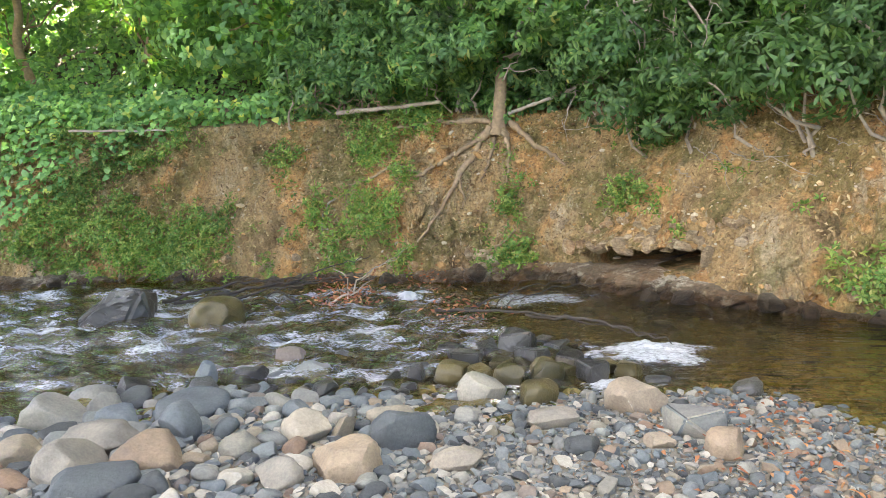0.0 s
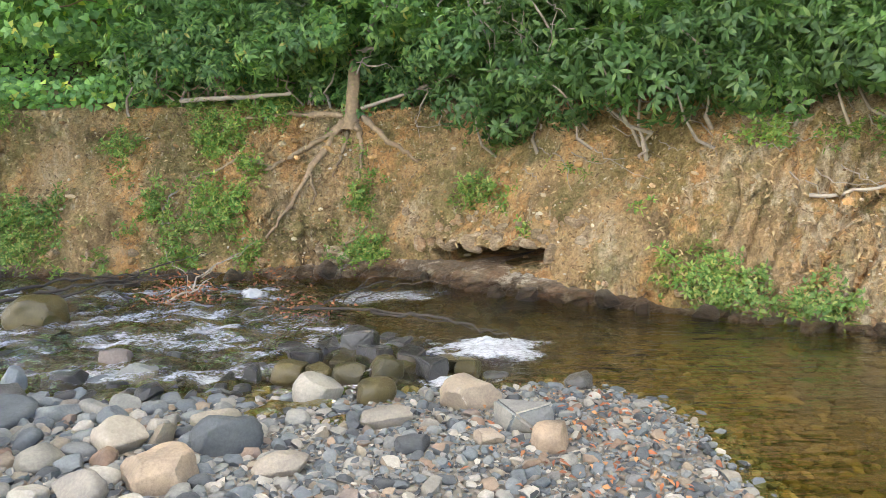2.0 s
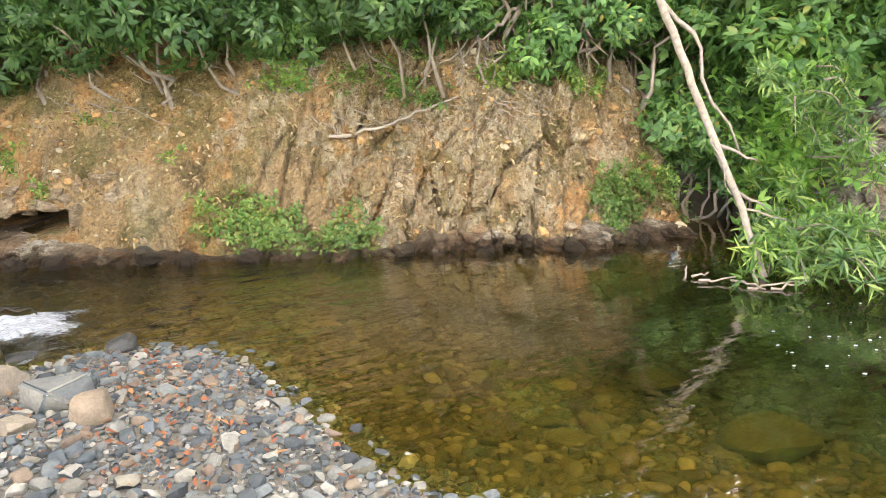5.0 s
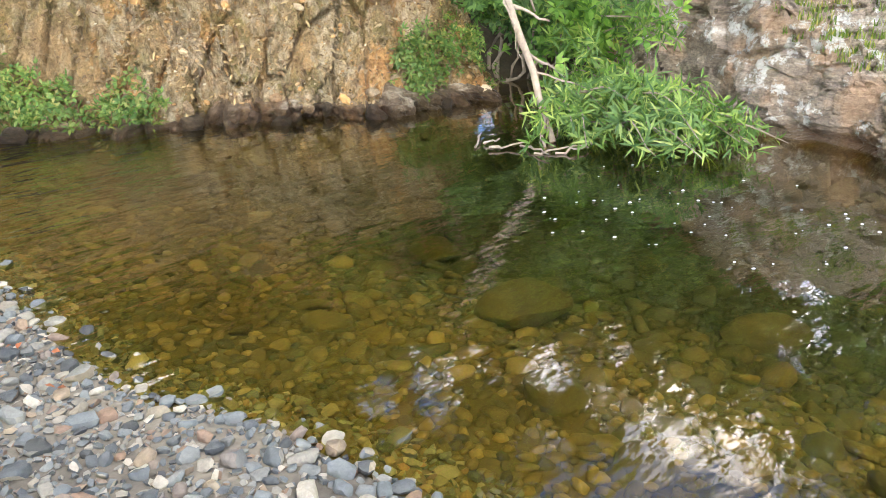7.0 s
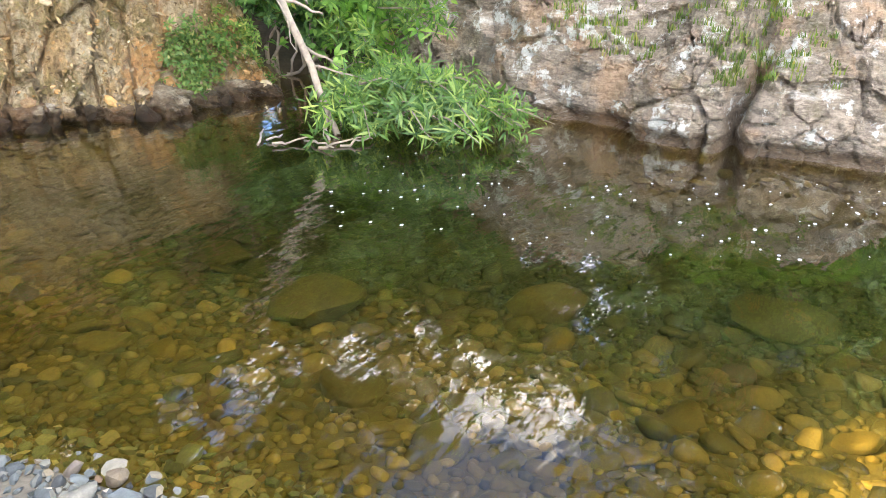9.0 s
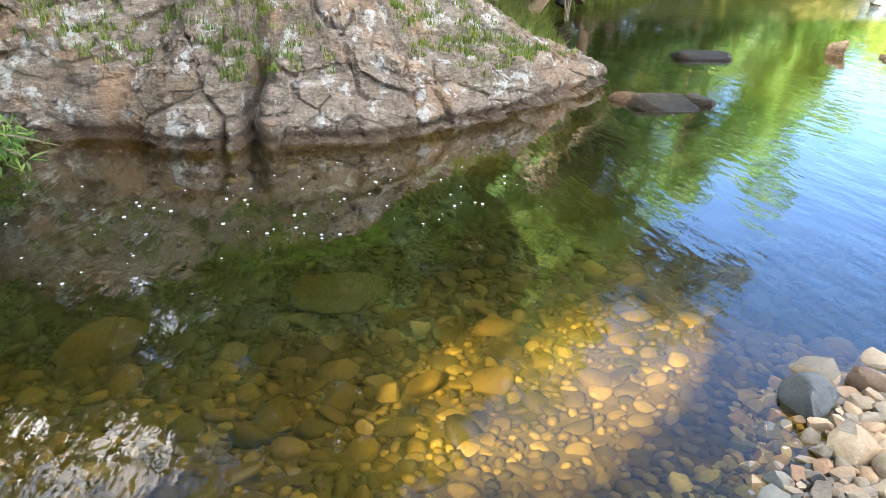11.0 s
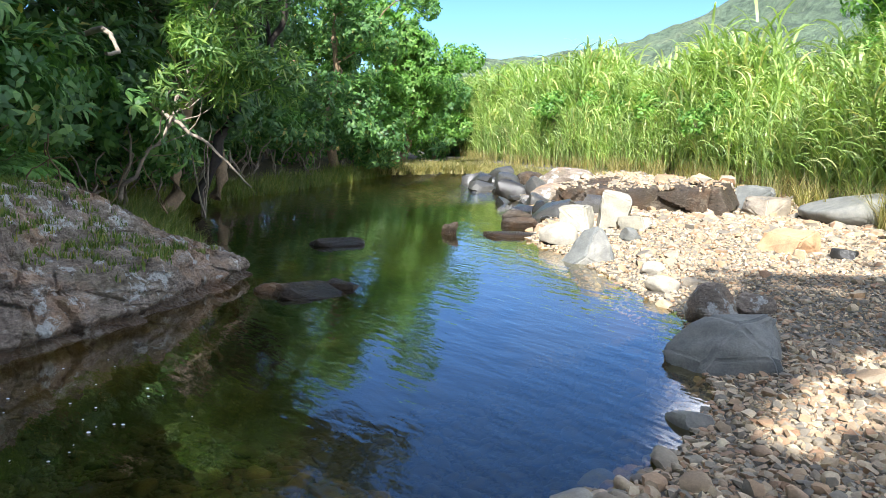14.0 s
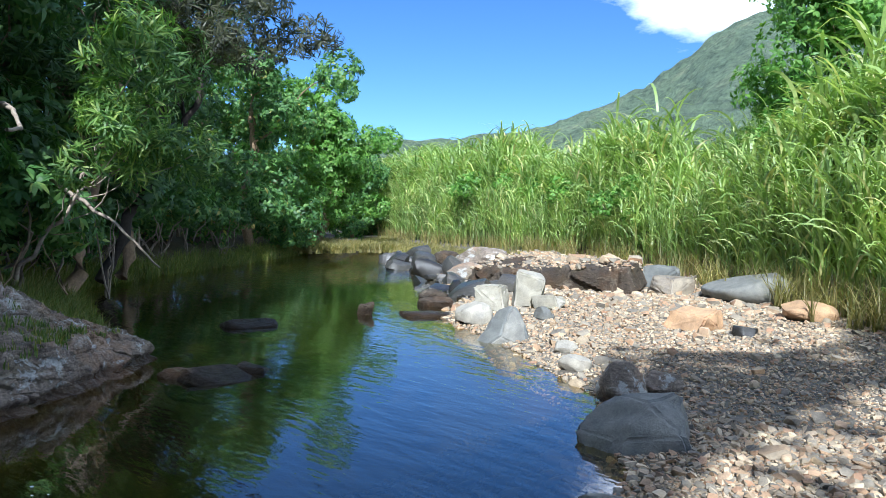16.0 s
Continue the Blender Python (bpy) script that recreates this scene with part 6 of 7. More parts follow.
# ---- the fallen tree in the pool ----
def fallen_tree():
    g = np.random.default_rng(29)
    ob = thing("fallen_branch", "bare pale trunk leaning from the bank into the pool", "branch")
    top, foot = np.array((7.5, 6.1, 3.9)), np.array((6.3, 3.3, 0.0))
    line = bend([top, (6.98, 5.05, 2.6), (6.65, 4.4, 1.75), (6.45, 3.8, 0.85), foot], 24)
    part("trunk", mesh_of("trunk", *tube(line + g.normal(0, 0.008, line.shape), np.linspace(0.05, 0.03, 24), 9), M_BARK), ob)
    for i, b, r in ((9, (6.95, 4.0, 1.0), 0.03), (17, (6.75, 3.7, 0.95), 0.022), (19, (6.7, 3.5, 0.5), 0.018), (21, (6.1, 3.25, -0.05), 0.03), (20, (6.5, 3.1, 0.45), 0.012), (16, (6.2, 3.6, 0.7), 0.01)):
        part("branch", mesh_of("branch", *wood(g, line[i], b, r, r * 0.35, 8, 0.08, 6), M_BARK), ob)


fallen_tree()


def pool_brush():
    """Leafy branches that lie in and over the pool."""
    g = np.random.default_rng(31)
    ob = thing("trailing_shrub", "bright narrow-leaved branches lying in the pool", "shrub")
    c, d = [], []
    for k in range(64):
        if k < 22:      # up along the leaning trunk
            a = np.array((g.uniform(7.5, 8.1), g.uniform(3.4, 4.4), g.uniform(0.2, 1.8)))
            b = a + np.array((g.uniform(-0.5, 0.1), g.uniform(-0.9, -0.1), g.uniform(-0.5, 0.15)))
        elif k < 54:    # the mat of branches in the water
            a = np.array((g.uniform(6.5, 7.3), g.uniform(2.6, 3.7), g.uniform(0.05, 0.4)))
            b = a + np.array((g.uniform(-0.7, 0.0), g.uniform(-0.8, -0.1), g.uniform(-0.25, 0.1)))
        else:           # its tip, reaching along the shore
            a = np.array((g.uniform(7.0, 7.4), g.uniform(2.3, 2.9), g.uniform(0.05, 0.2)))
            b = a + np.array((g.uniform(-0.3, 0.2), g.uniform(-0.8, -0.4), g.uniform(0.0, 0.1)))
        b[0] = max(b[0], 5.95)
        b[2] = max(b[2], 0.03)
        q = bend([a, (a + b) / 2 + np.array([0, 0, 0.12]), b], 14)
        part("branch", mesh_of("branch", *tube(q, np.linspace(0.012, 0.004, 14), 5), M_TWIG), ob)
        n = 17
        i = np.minimum((g.uniform(0.1, 1, n) * 13).astype(int), 12)
        c.append(q[i] + g.normal(0, 0.06, (n, 3)))
        d.append(unit(q[i + 1] - q[i]) + np.array([0, 0, 0.6]) + g.normal(0, 0.4, (n, 3)))
    c, d = np.concatenate(c), np.concatenate(d)
    c[:, 2] = np.maximum(c[:, 2], 0.03)
    part("foliage", leaf_mesh("foliage", [rosettes(g, c, d, 6, 0.15, 0.021, 0.9, 0.35)], M_NARROW), ob)
    n = 240
    c = np.stack([g.normal(8.05, 0.25, n), g.normal(4.15, 0.35, n), np.abs(g.normal(1.2, 0.7, n))], -1)
    part("foliage", leaf_mesh("foliage", [rosettes(g, c, np.array([[-0.6, -0.5, 0.6]]) + g.normal(0, 0.4, (n, 3)), 7, 0.14, 0.05)], M_BRIGHT), ob)


pool_brush()
for k, (x, y, w) in enumerate(((5.85, 3.6, 0.3), (6.05, 3.15, 0.34))):
    g2 = np.random.default_rng(60 + k)
    for j in range(3):
        stick([(x + g2.normal(0, 0.1), y + g2.normal(0, 0.1), 0.02), (x + w * g2.normal(0, 0.6), y + w * g2.normal(0, 0.6), 0.05)], 0.012, 0.006, "grey driftwood piece caught in the leaves", M_TWIG, "driftwood", 7, 0.01, 6)


# ---- plants of the outcrop ----
def grass_tufts(name, feet, g, per=14, ln=(0.12, 0.3), wd=0.008, material=None, label="grass", lean=0.5, category="grass", segs=3):
    """Arching blades, each a tapered strip."""
    feet = np.repeat(np.asarray(feet, float), per, 0)
    n = len(feet)
    feet = feet + np.concatenate([g.normal(0, 0.03, (n, 2)), np.zeros((n, 1))], 1)
    a = g.uniform(0, 6.283, n)
    side = np.stack([np.cos(a), np.sin(a), np.zeros(n)], -1)
    cross = np.stack([-np.sin(a), np.cos(a), np.zeros(n)], -1)
    le, k = g.uniform(*ln, n)[:, None], (g.uniform(0.2, 1.3, n) * lean)[:, None]
    rows = []
    for t in np.linspace(0, 1, segs + 1):
        p = feet + le * (np.array([0, 0, 1.0]) * (t - 0.35 * k * t * t) + side * k * t * t)
        w = wd * (1 - t) ** 0.7 * 0.5 + 0.0005
        rows += [p - cross * w, p + cross * w]
    v = np.stack(rows, 1).reshape(-1, 3)
    i = np.arange(n)[:, None] * (2 * segs + 2)
    f = np.concatenate([i + np.array([[2 * s, 2 * s + 1, 2 * s + 3, 2 * s + 2]]) for s in range(segs)])
    return tagged(new(name, mesh_of(name, v, f, material or M_GRASS, False)), label, category, kind="stuff")


g = np.random.default_rng(81)
s, u = g.uniform(0.3, 9.5, 5200), g.uniform(0.3, 3.6, 5200)
want = smooth_noise(s, u, 0.9, 61, 3) * 1.9 - 0.05 + 0.5 * np.exp(-((s - 4.0) / 0.35) ** 2) + 0.9 * np.exp(-((s - 2.6) / 0.8) ** 2 - ((u - 0.6) / 0.4) ** 2) + 0.5 * np.clip(u - 2.2, 0, 1)
k = want > g.uniform(0, 1, len(s))
grass_tufts("outcrop_grass", outcrop_point(s[k], u[k]), g, 12, (0.03, 0.11), 0.013, M_HERB, "bright green grass in the cracks of the outcrop")


def fern(seed):
    """A fern of arching fronds with paired leaflets."""
    g = np.random.default_rng(seed)
    ob = thing("fern", "green fern with arching fronds behind the outcrop", "fern", "ferns")
    for k in range(9):
        a = k * 0.7 + g.normal(0, 0.2)
        ln = g.uniform(0.6, 0.95)
        t = np.linspace(0, 1, 18)
        q = np.stack([np.cos(a) * ln * t * 0.8, np.sin(a) * ln * t * 0.8, ln * (0.9 * t - 0.95 * t * t)], -1)
        w = np.gradient(q, axis=0)
        side = unit(np.cross(w, (0, 0, 1)))
        fall = 0.17 * np.sin(np.pi * (0.12 + 0.86 * t))
        c, d, l = np.concatenate([q, q]), np.concatenate([side + 0.3 * unit(w), -side + 0.3 * unit(w)]), np.concatenate([fall, fall])
        rib = tube(q, np.linspace(0.005, 0.0015, len(q)), 4)
        part("frond", leaf_mesh("frond", [leaves(c, d, np.array([[0, 0, 1.0]]) + 0 * c, l, 0.035, 0.2), (*rib, np.zeros((0, 3), int))], M_FERN), ob)
    return ob


M_FERN = leaf_material("fern_leaf", [(0.0, (0.09, 0.21, 0.055)), (1.0, (0.19, 0.34, 0.10))])
ferns = [fern(900 + k) for k in range(3)]
spots = []
for k in range(60):
    s0, u0 = g.uniform(3.0, 9.2), g.uniform(2.3, 3.6)
    p = outcrop_point(s0, u0)
    spots.append((p[0], p[1], max(p[2], 0.9) + 0.1 + 0.4 * max(0, u0 - 3)))
drop_copies(ferns, spots, g, (0.9, 1.5))
for k in range(14):
    a = np.array((g.uniform(10.2, 13.5), 0, 0))
    a[1] = -0.9 - (a[0] - 10.2) * 0.95 + g.normal(0, 0.5)
    a[2] = 0.5
    b = a + np.array((g.normal(-0.2, 0.7), g.normal(-0.3, 0.6), g.uniform(0.4, 1.5)))
    stick([a, (a + b) / 2 + np.array([0.15, 0.15, 0.35]), b], 0.014, 0.005, "bare arching sapling in the tangle by the shore", M_ROOT, "dry_sapling", 12, 0.02, 6)


# ---- trees ----
def tree(name, label, at, height, blobs, leaf, g, trunk=0.16, lean=(0, 0), tufts=900, ln=0.2, wd=0.06, per=8, droop=0.3, bark=None, limbs=9, category="tree", group="river trees"):
    ob = thing(name, label, category, group)
    foot = np.array((at[0], at[1], at[2]))
    top = foot + np.array((lean[0], lean[1], height * 0.8))
    line = wander(g, foot - np.array([0, 0, 0.3]), top, 16, 0.08)
    part("trunk", mesh_of("trunk", *tube(line, np.linspace(trunk, trunk * 0.25, 16), 9), bark or M_ROOT), ob)
    B = [(foot[0] + x, foot[1] + y, foot[2] + z, r) for x, y, z, r in blobs]
    for b in sorted(B, key=lambda q: -q[3])[:limbs]:
        k = line[int(np.clip((b[2] - foot[2]) / height * 14 - 2, 2, 14))]
        part("limb", mesh_of("limb", *wood(g, k, b[:3], trunk * 0.24, 0.010, 9, 0.12, 6), bark or M_ROOT), ob)
    c, o = blob_points(g, B, tufts)
    part("crown", leaf_mesh("crown", [rosettes(g, c, o, per, ln, wd, 1.0, droop)], leaf), ob)
    return ob


def cloud(g, n, width, low, high, r, depth=None):
    side = lambda w: float(np.clip(g.normal(0, w), -1.7 * w, 1.7 * w))
    return [(side(width), side(depth or width), g.uniform(low, high), r * g.uniform(0.7, 1.3)) for _ in range(n)]


g = np.random.default_rng(120)
# the dark wood behind the outcrop
for x, y, h in ((10.2, 4.9, 5.0), (13.2, -0.3, 6.4), (14.6, -2.2, 6.4), (16.6, -3.6, 7.0), (19.5, -4.6, 8.5), (21.8, -7.2, 6.5), (24.5, -9.5, 6.0), (17.5, 0.5, 8.5), (20.5, -2.2, 9), (24.0, -5.4, 10), (27.5, -8.5, 9), (31.0, -14.6, 8.5), (34.0, -17.5, 7)):
    z = float(terrain(np.array([x]), np.array([y]))[0])
    tree("dark_tree", "dense dark green tree in the wood beyond the pool", (x, y, z), h, cloud(g, 26, 1.25, 0.6, h, 0.85), M_DARKLEAF, g, 0.17, tufts=1050, ln=0.26, wd=0.085)
# trees close behind the corner of the bank and on the slope above the creepers
for x, y, h in ((8.9, 5.6, 5.0), (9.6, 3.9, 3.0), (10.6, 2.6, 3.0), (10.9, 6.2, 6.0), (11.8, 4.2, 3.6)):
    tree("corner_tree", "leafy young tree crowding the corner of the bank", (x, y, 1.2), h, cloud(g, 22, 0.8, 0.0, h, 0.6), M_LEAF, g, 0.09, tufts=800, ln=0.2, wd=0.07)
for x, y, h in ((-11.5, 13.2, 6), (-9.5, 14.2, 6.5), (-7.4, 14.6, 6), (-5.4, 14.4, 6), (-3.6, 13.6, 5.5), (-13.5, 12.2, 6)):
    tree("slope_tree", "leafy creeper-hung tree on the slope", (x, y, 3.6), h, cloud(g, 24, 1.0, -0.6, h, 0.8), M_VINE, g, 0.1, tufts=1300, ln=0.16, wd=0.10)
# a narrow-leaved tree that leans over the water, and its low sunlit spray
tree("willowy_tree", "narrow-leaved tree leaning out over the river", (15.4, -4.6, 0.5), 7.0, cloud(g, 20, 1.2, 3.4, 7.0, 0.75), M_DARKLEAF, g, 0.15, (0.8, -1.6), 900, 0.26, 0.035, 9, 0.35)
tree("willowy_tree", "narrow-leaved tree leaning out over the river", (18.2, -6.6, 0.5), 9.5, cloud(g, 22, 1.2, 3.0, 9.5, 0.85), M_DARKLEAF, g, 0.15, (0.8, -1.2), 1000, 0.26, 0.035, 9, 0.35)
# a dark spreading crown that hangs far out over the river
B = [(-0.7 + q[0], -1.6 + q[1], q[2] + 4.8, 0.62) for q in cloud(g, 11, 0.6, -0.6, 1.8, 1)] + [(-1.5 + q[0], -3.0 + q[1], q[2] + 5.4, 0.6) for q in cloud(g, 14, 0.65, -0.9, 1.6, 1)] + [(-0.2 + q[0], -0.4 + q[1], q[2] + 5.2, 0.7) for q in cloud(g, 16, 0.7, -2.6, 2.0, 1)]
tree("spreading_tree", "dark narrow-leaved tree spreading over the river", (17.4, -5.9, 0.5), 6.5, B, M_PURPLE, g, 0.14, (-1.2, -2.4), 1700, 0.24, 0.034, 8, 0.35, M_DARKWOOD, 14)
tree("leafy_spray", "low branch with bright narrow leaves over the water", (13.2, -3.3, 1.0), 2.6, [(-1.6 + q[0], -1.1 + q[1], q[2], q[3]) for q in cloud(g, 10, 0.55, 1.2, 3.0, 0.4)], M_NARROW, g, 0.035, (-1.3, -0.9), 520, 0.24, 0.032, 8, 0.3, M_BARK, 8)
stick([(12.6, -3.5, 2.2), (12.2, -4.4, 1.5), (12.0, -4.9, 0.9)], 0.035, 0.012, "bare pale branch hanging over the water", M_BARK)
stick([(13.5, -2.6, 3.0), (12.2, -3.0, 3.1), (11.2, -2.9, 2.7), (10.6, -2.6, 2.6)], 0.05, 0.02, "thick bare limb in the dark wood", M_BARK)
for a, b in (((14.4, -5.0, 0.2), (13.9, -5.0, 1.9)), ((14.5, -5.05, 0.2), (14.8, -5.2, 1.5)), ((14.4, -5.0, 0.2), (13.2, -4.2, 2.6)), ((14.5, -5.0, 0.2), (14.3, -5.1, 1.2))):
    stick([a, b], 0.018, 0.006, "bare slanting sapling at the water's edge", M_TWIG, "dry_sapling", 10, 0.02, 6)
# low bushes along the far shore
bush = [shrub(740 + k, 260, 0.16, 0.06, M_LEAF, 7, 1.0, "leafy green bush along the far shore", "shore_bush", 4) for k in range(3)]
spots = []
for k in range(46):
    t = k / 45
    x, y = 9.6 + 15 * t + g.normal(0, 0.4), 1.6 - 0.6 * t + g.normal(0, 0.6)
    y = float(np.interp(x, [9.6, 11, 14, 17.8, 22.8, 25], [0.6, -1.6, -4.0, -5.0, -10.6, -13.5])) + g.normal(0.3, 0.5)
    spots.append((x + 0.5, y + 0.6, float(terrain(np.array([x + 0.5]), np.array([y + 0.6]))[0]) + g.uniform(-0.1, 0.7)))
drop_copies(bush, spots, g, (0.9, 1.6))
# the tall tree at the bend, and wood beyond it
tree("bend_tree", "tall sunlit tree hung with creepers at the bend", (29.9, -19.7, 0.6), 7.8, cloud(g, 46, 1.25, 0.6, 5.4, 0.7) + cloud(g, 16, 0.55, 4.6, 7.2, 0.55) + [(0.4, -0.2, 7.5, 0.5)], M_BRIGHT, g, 0.2, tufts=4200, ln=0.2, wd=0.085)
tree("bend_tree", "sunlit tree at the bend of the river", (26.5, -14.4, 0.6), 7.2, cloud(g, 40, 1.4, 0.4, 6.6, 0.8), M_LEAF, g, 0.2, tufts=2600, ln=0.22, wd=0.09)
tree("bar_tree", "dense green broadleaf tree behind the reeds", (8.6, -21.2, 0.7), 9.0, cloud(g, 44, 1.1, 2.0, 9.2, 1.0), M_BRIGHT, g, 0.14, tufts=3200, ln=0.2, wd=0.08)
for x, y, h in ((40.5, -29.3, 5.5), (43.0, -33.0, 5.5), (41.5, -26.5, 6.0), (37.5, -23.5, 6.5)):
    tree("bend_tree", "low sunlit tree closing the view beyond the bend", (x, y, 0.4), h, cloud(g, 30, 1.7, 0.2, h - 0.6, 0.95), M_LEAF, g, 0.14, tufts=1500, ln=0.26, wd=0.11)
# tall trees above the clay bank and on the near side, which shade the pool
GAPS = [((12.4, -4.2, 2.2), 0.8), ((15.0, -5.5, 4.5), 1.2), ((17.5, -6.0, 3.0), 1.2),
        ((4.1, -1.5, -0.3), 0.36), ((4.05, -1.1, -0.3), 0.34), ((4.1, -1.9, -0.3), 0.32), ((3.7, -1.1, -0.3), 0.28), ((3.65, -1.45, -0.3), 0.30),
        ((3.15, -4.6, 0.1), 0.28), ((3.2, -5.3, 0.1), 0.28), ((3.2, -6.0, 0.1), 0.30), ((3.2, -6.9, 0.1), 0.34), ((3.1, -7.8, 0.1), 0.38), ((2.7, -6.5, 0.1), 0.26), ((2.5, -5.4, 0.1), 0.26),
        ((9.3, -10.0, 0.4), 2.0), ((7.5, -11.5, 0.4), 2.2), ((12, -13, 0.4), 2.5)]


def sun_gaps(ob, g):
    """Openings in a crown through which the sun reaches the ground."""
    w = np.array(sun_way)
    for limb in [o for o in ob.children if o.name.startswith("limb")]:
        v = np.array([p.co[:] for p in limb.data.vertices])
        for at, r in GAPS:
            q = v - np.array(at)
            if (np.linalg.norm(q - np.outer(q @ w, w), axis=1) < min(r, 0.8)).any():
                bpy.data.objects.remove(limb)
                break
    for crown in [o for o in ob.children if o.name.startswith("crown")]:
        me = crown.data
        v = np.empty(len(me.vertices) * 3, np.float32)
        me.vertices.foreach_get("co", v)
        v = v.reshape(-1, 3)
        bad = np.zeros(len(v), bool)
        for at, r in GAPS:
            q = v - np.array(at)
            q = q - np.outer(q @ w, w)
            bad |= np.linalg.norm(q, axis=1) < r
        leaf = bad.reshape(-1, 6).any(1)
        leaf &= g.random(len(leaf)) < 0.985
        bm = bmesh.new()
        bm.from_mesh(me)
        bm.verts.ensure_lookup_table()
        out = np.repeat(leaf, 6)
        bmesh.ops.delete(bm, geom=[bm.verts[int(k)] for k in np.where(out)[0]], context="VERTS")
        bm.to_mesh(me)
        bm.free()


for x, y, z, h, w, ox, oy in ((-17.5, 18.5, 4, 15, 2.6, 0, 0), (-18, 14.5, 3, 15, 2.6, 0, 0), (-13.5, 18.5, 4, 15.5, 2.6, 0, -0.5), (-14.5, 15.0, 4, 15, 2.6, 0, 0), (-10.0, 19.0, 4, 15.5, 2.6, 0, -1), (-6.5, 19.0, 4, 15.5, 2.6, 0, -1.5), (-1.0, 15.0, 4, 12.5, 2.3, -0.5, -4), (3.0, 14.0, 4, 12, 2.3, -0.5, -3.5), (6.2, 11.6, 4, 11, 1.8, -0.3, -0.8), (-13.5, 7.5, 0.5, 14, 2.9, 2, 0), (-12.5, 2.0, 0.6, 13, 2.8, 1, 0), (-15.0, 11.5, 2.0, 15, 2.6, 0, 0), (-9.5, 3.0, 0.5, 13.5, 1.8, 2.4, 2.0), (8.6, 10.4, 3.5, 11, 1.6, -0.2, -0.4)):
    sun_gaps(tree("tall_tree", "tall broad-crowned tree over the river", (x, y, z), h, [(q[0] + ox, q[1] + oy, q[2], q[3]) for q in cloud(g, 26, w, h * 0.5, h, 1.5)], M_LEAF, g, 0.28, (ox * 0.6, oy * 0.6), tufts=1700, ln=0.5, wd=0.22, per=7), g)
sun_gaps(tree("tall_tree", "tall sunlit tree reaching over the corner of the pool", (9.2, 6.6, 2.0), 13, [(q[0] - 2.0, q[1] + 1.2, q[2], q[3]) for q in cloud(g, 30, 1.9, 6.0, 13, 1.4)], M_BRIGHT, g, 0.28, (-1.2, 0.6), tufts=1900, ln=0.45, wd=0.2, per=7), g)

tree("tall_tree", "sunlit yellow-green tree over the outcrop", (13.2, -0.2, 1.2), 11, [(q[0] - 0.6, q[1], q[2], q[3]) for q in cloud(g, 26, 1.3, 5.5, 10.5, 0.9)], M_NARROW, g, 0.2, (-0.6, 0.2), tufts=1500, ln=0.3, wd=0.09, per=7)


# ---- reeds ----
def reed_stalk(seed, height):
    """One cane with long blades that rise and then hang over."""
    g = np.random.default_rng(seed)
    strips = []

    def strip(base, a, first, over, ln, wd, roll, segs=6):
        t = np.linspace(0, 1, segs + 1)
        tilt = first + over * t ** 1.7
        flat = np.array((np.cos(a), np.sin(a), 0.0))
        step = np.sin(tilt)[:, None] * flat + np.cos(tilt)[:, None] * np.array([0, 0, 1.0])
        mid = np.concatenate([[base], base + np.cumsum(step[:-1], 0) * ln / segs])
        side = np.cross(flat, (0, 0, 1.0))
        wide = np.cos(roll) * side + np.sin(roll) * np.cross(step, side)
        w = (wd * 0.5 * np.sin(np.pi * (0.22 + 0.76 * t)) ** 0.8 + 0.0008)[:, None]
        pts = np.stack([mid - wide * w, mid + wide * w], 1).reshape(-1, 3)
        strips.append((pts, np.array([[2 * s, 2 * s + 1, 2 * s + 3, 2 * s + 2] for s in range(segs)])))
    lean = g.uniform(0, 6.283)
    strip(np.zeros(3), lean, 0.02, 0.12, height * 0.82, 0.022, 0.3, 3)
    for k in range(13):
        z = height * (0.12 + 0.70 * (k / 12) ** 0.85)
        strip(np.array((0.06 * z * np.cos(lean), 0.06 * z * np.sin(lean), z)), k * 2.4 + g.normal(0, 0.6), g.uniform(0.12, 0.45), g.uniform(1.4, 2.6), g.uniform(0.8, 1.4), 0.056, g.normal(0, 0.5))
    return join(strips)


REED_FRONT = [(60, -43), (40, -31.5), (30, -27), (21, -24.0), (16, -21.8), (10.2, -17.7), (6.7, -14.2), (4.5, -12.0), (3.2, -11.2), (0, -10.5)]


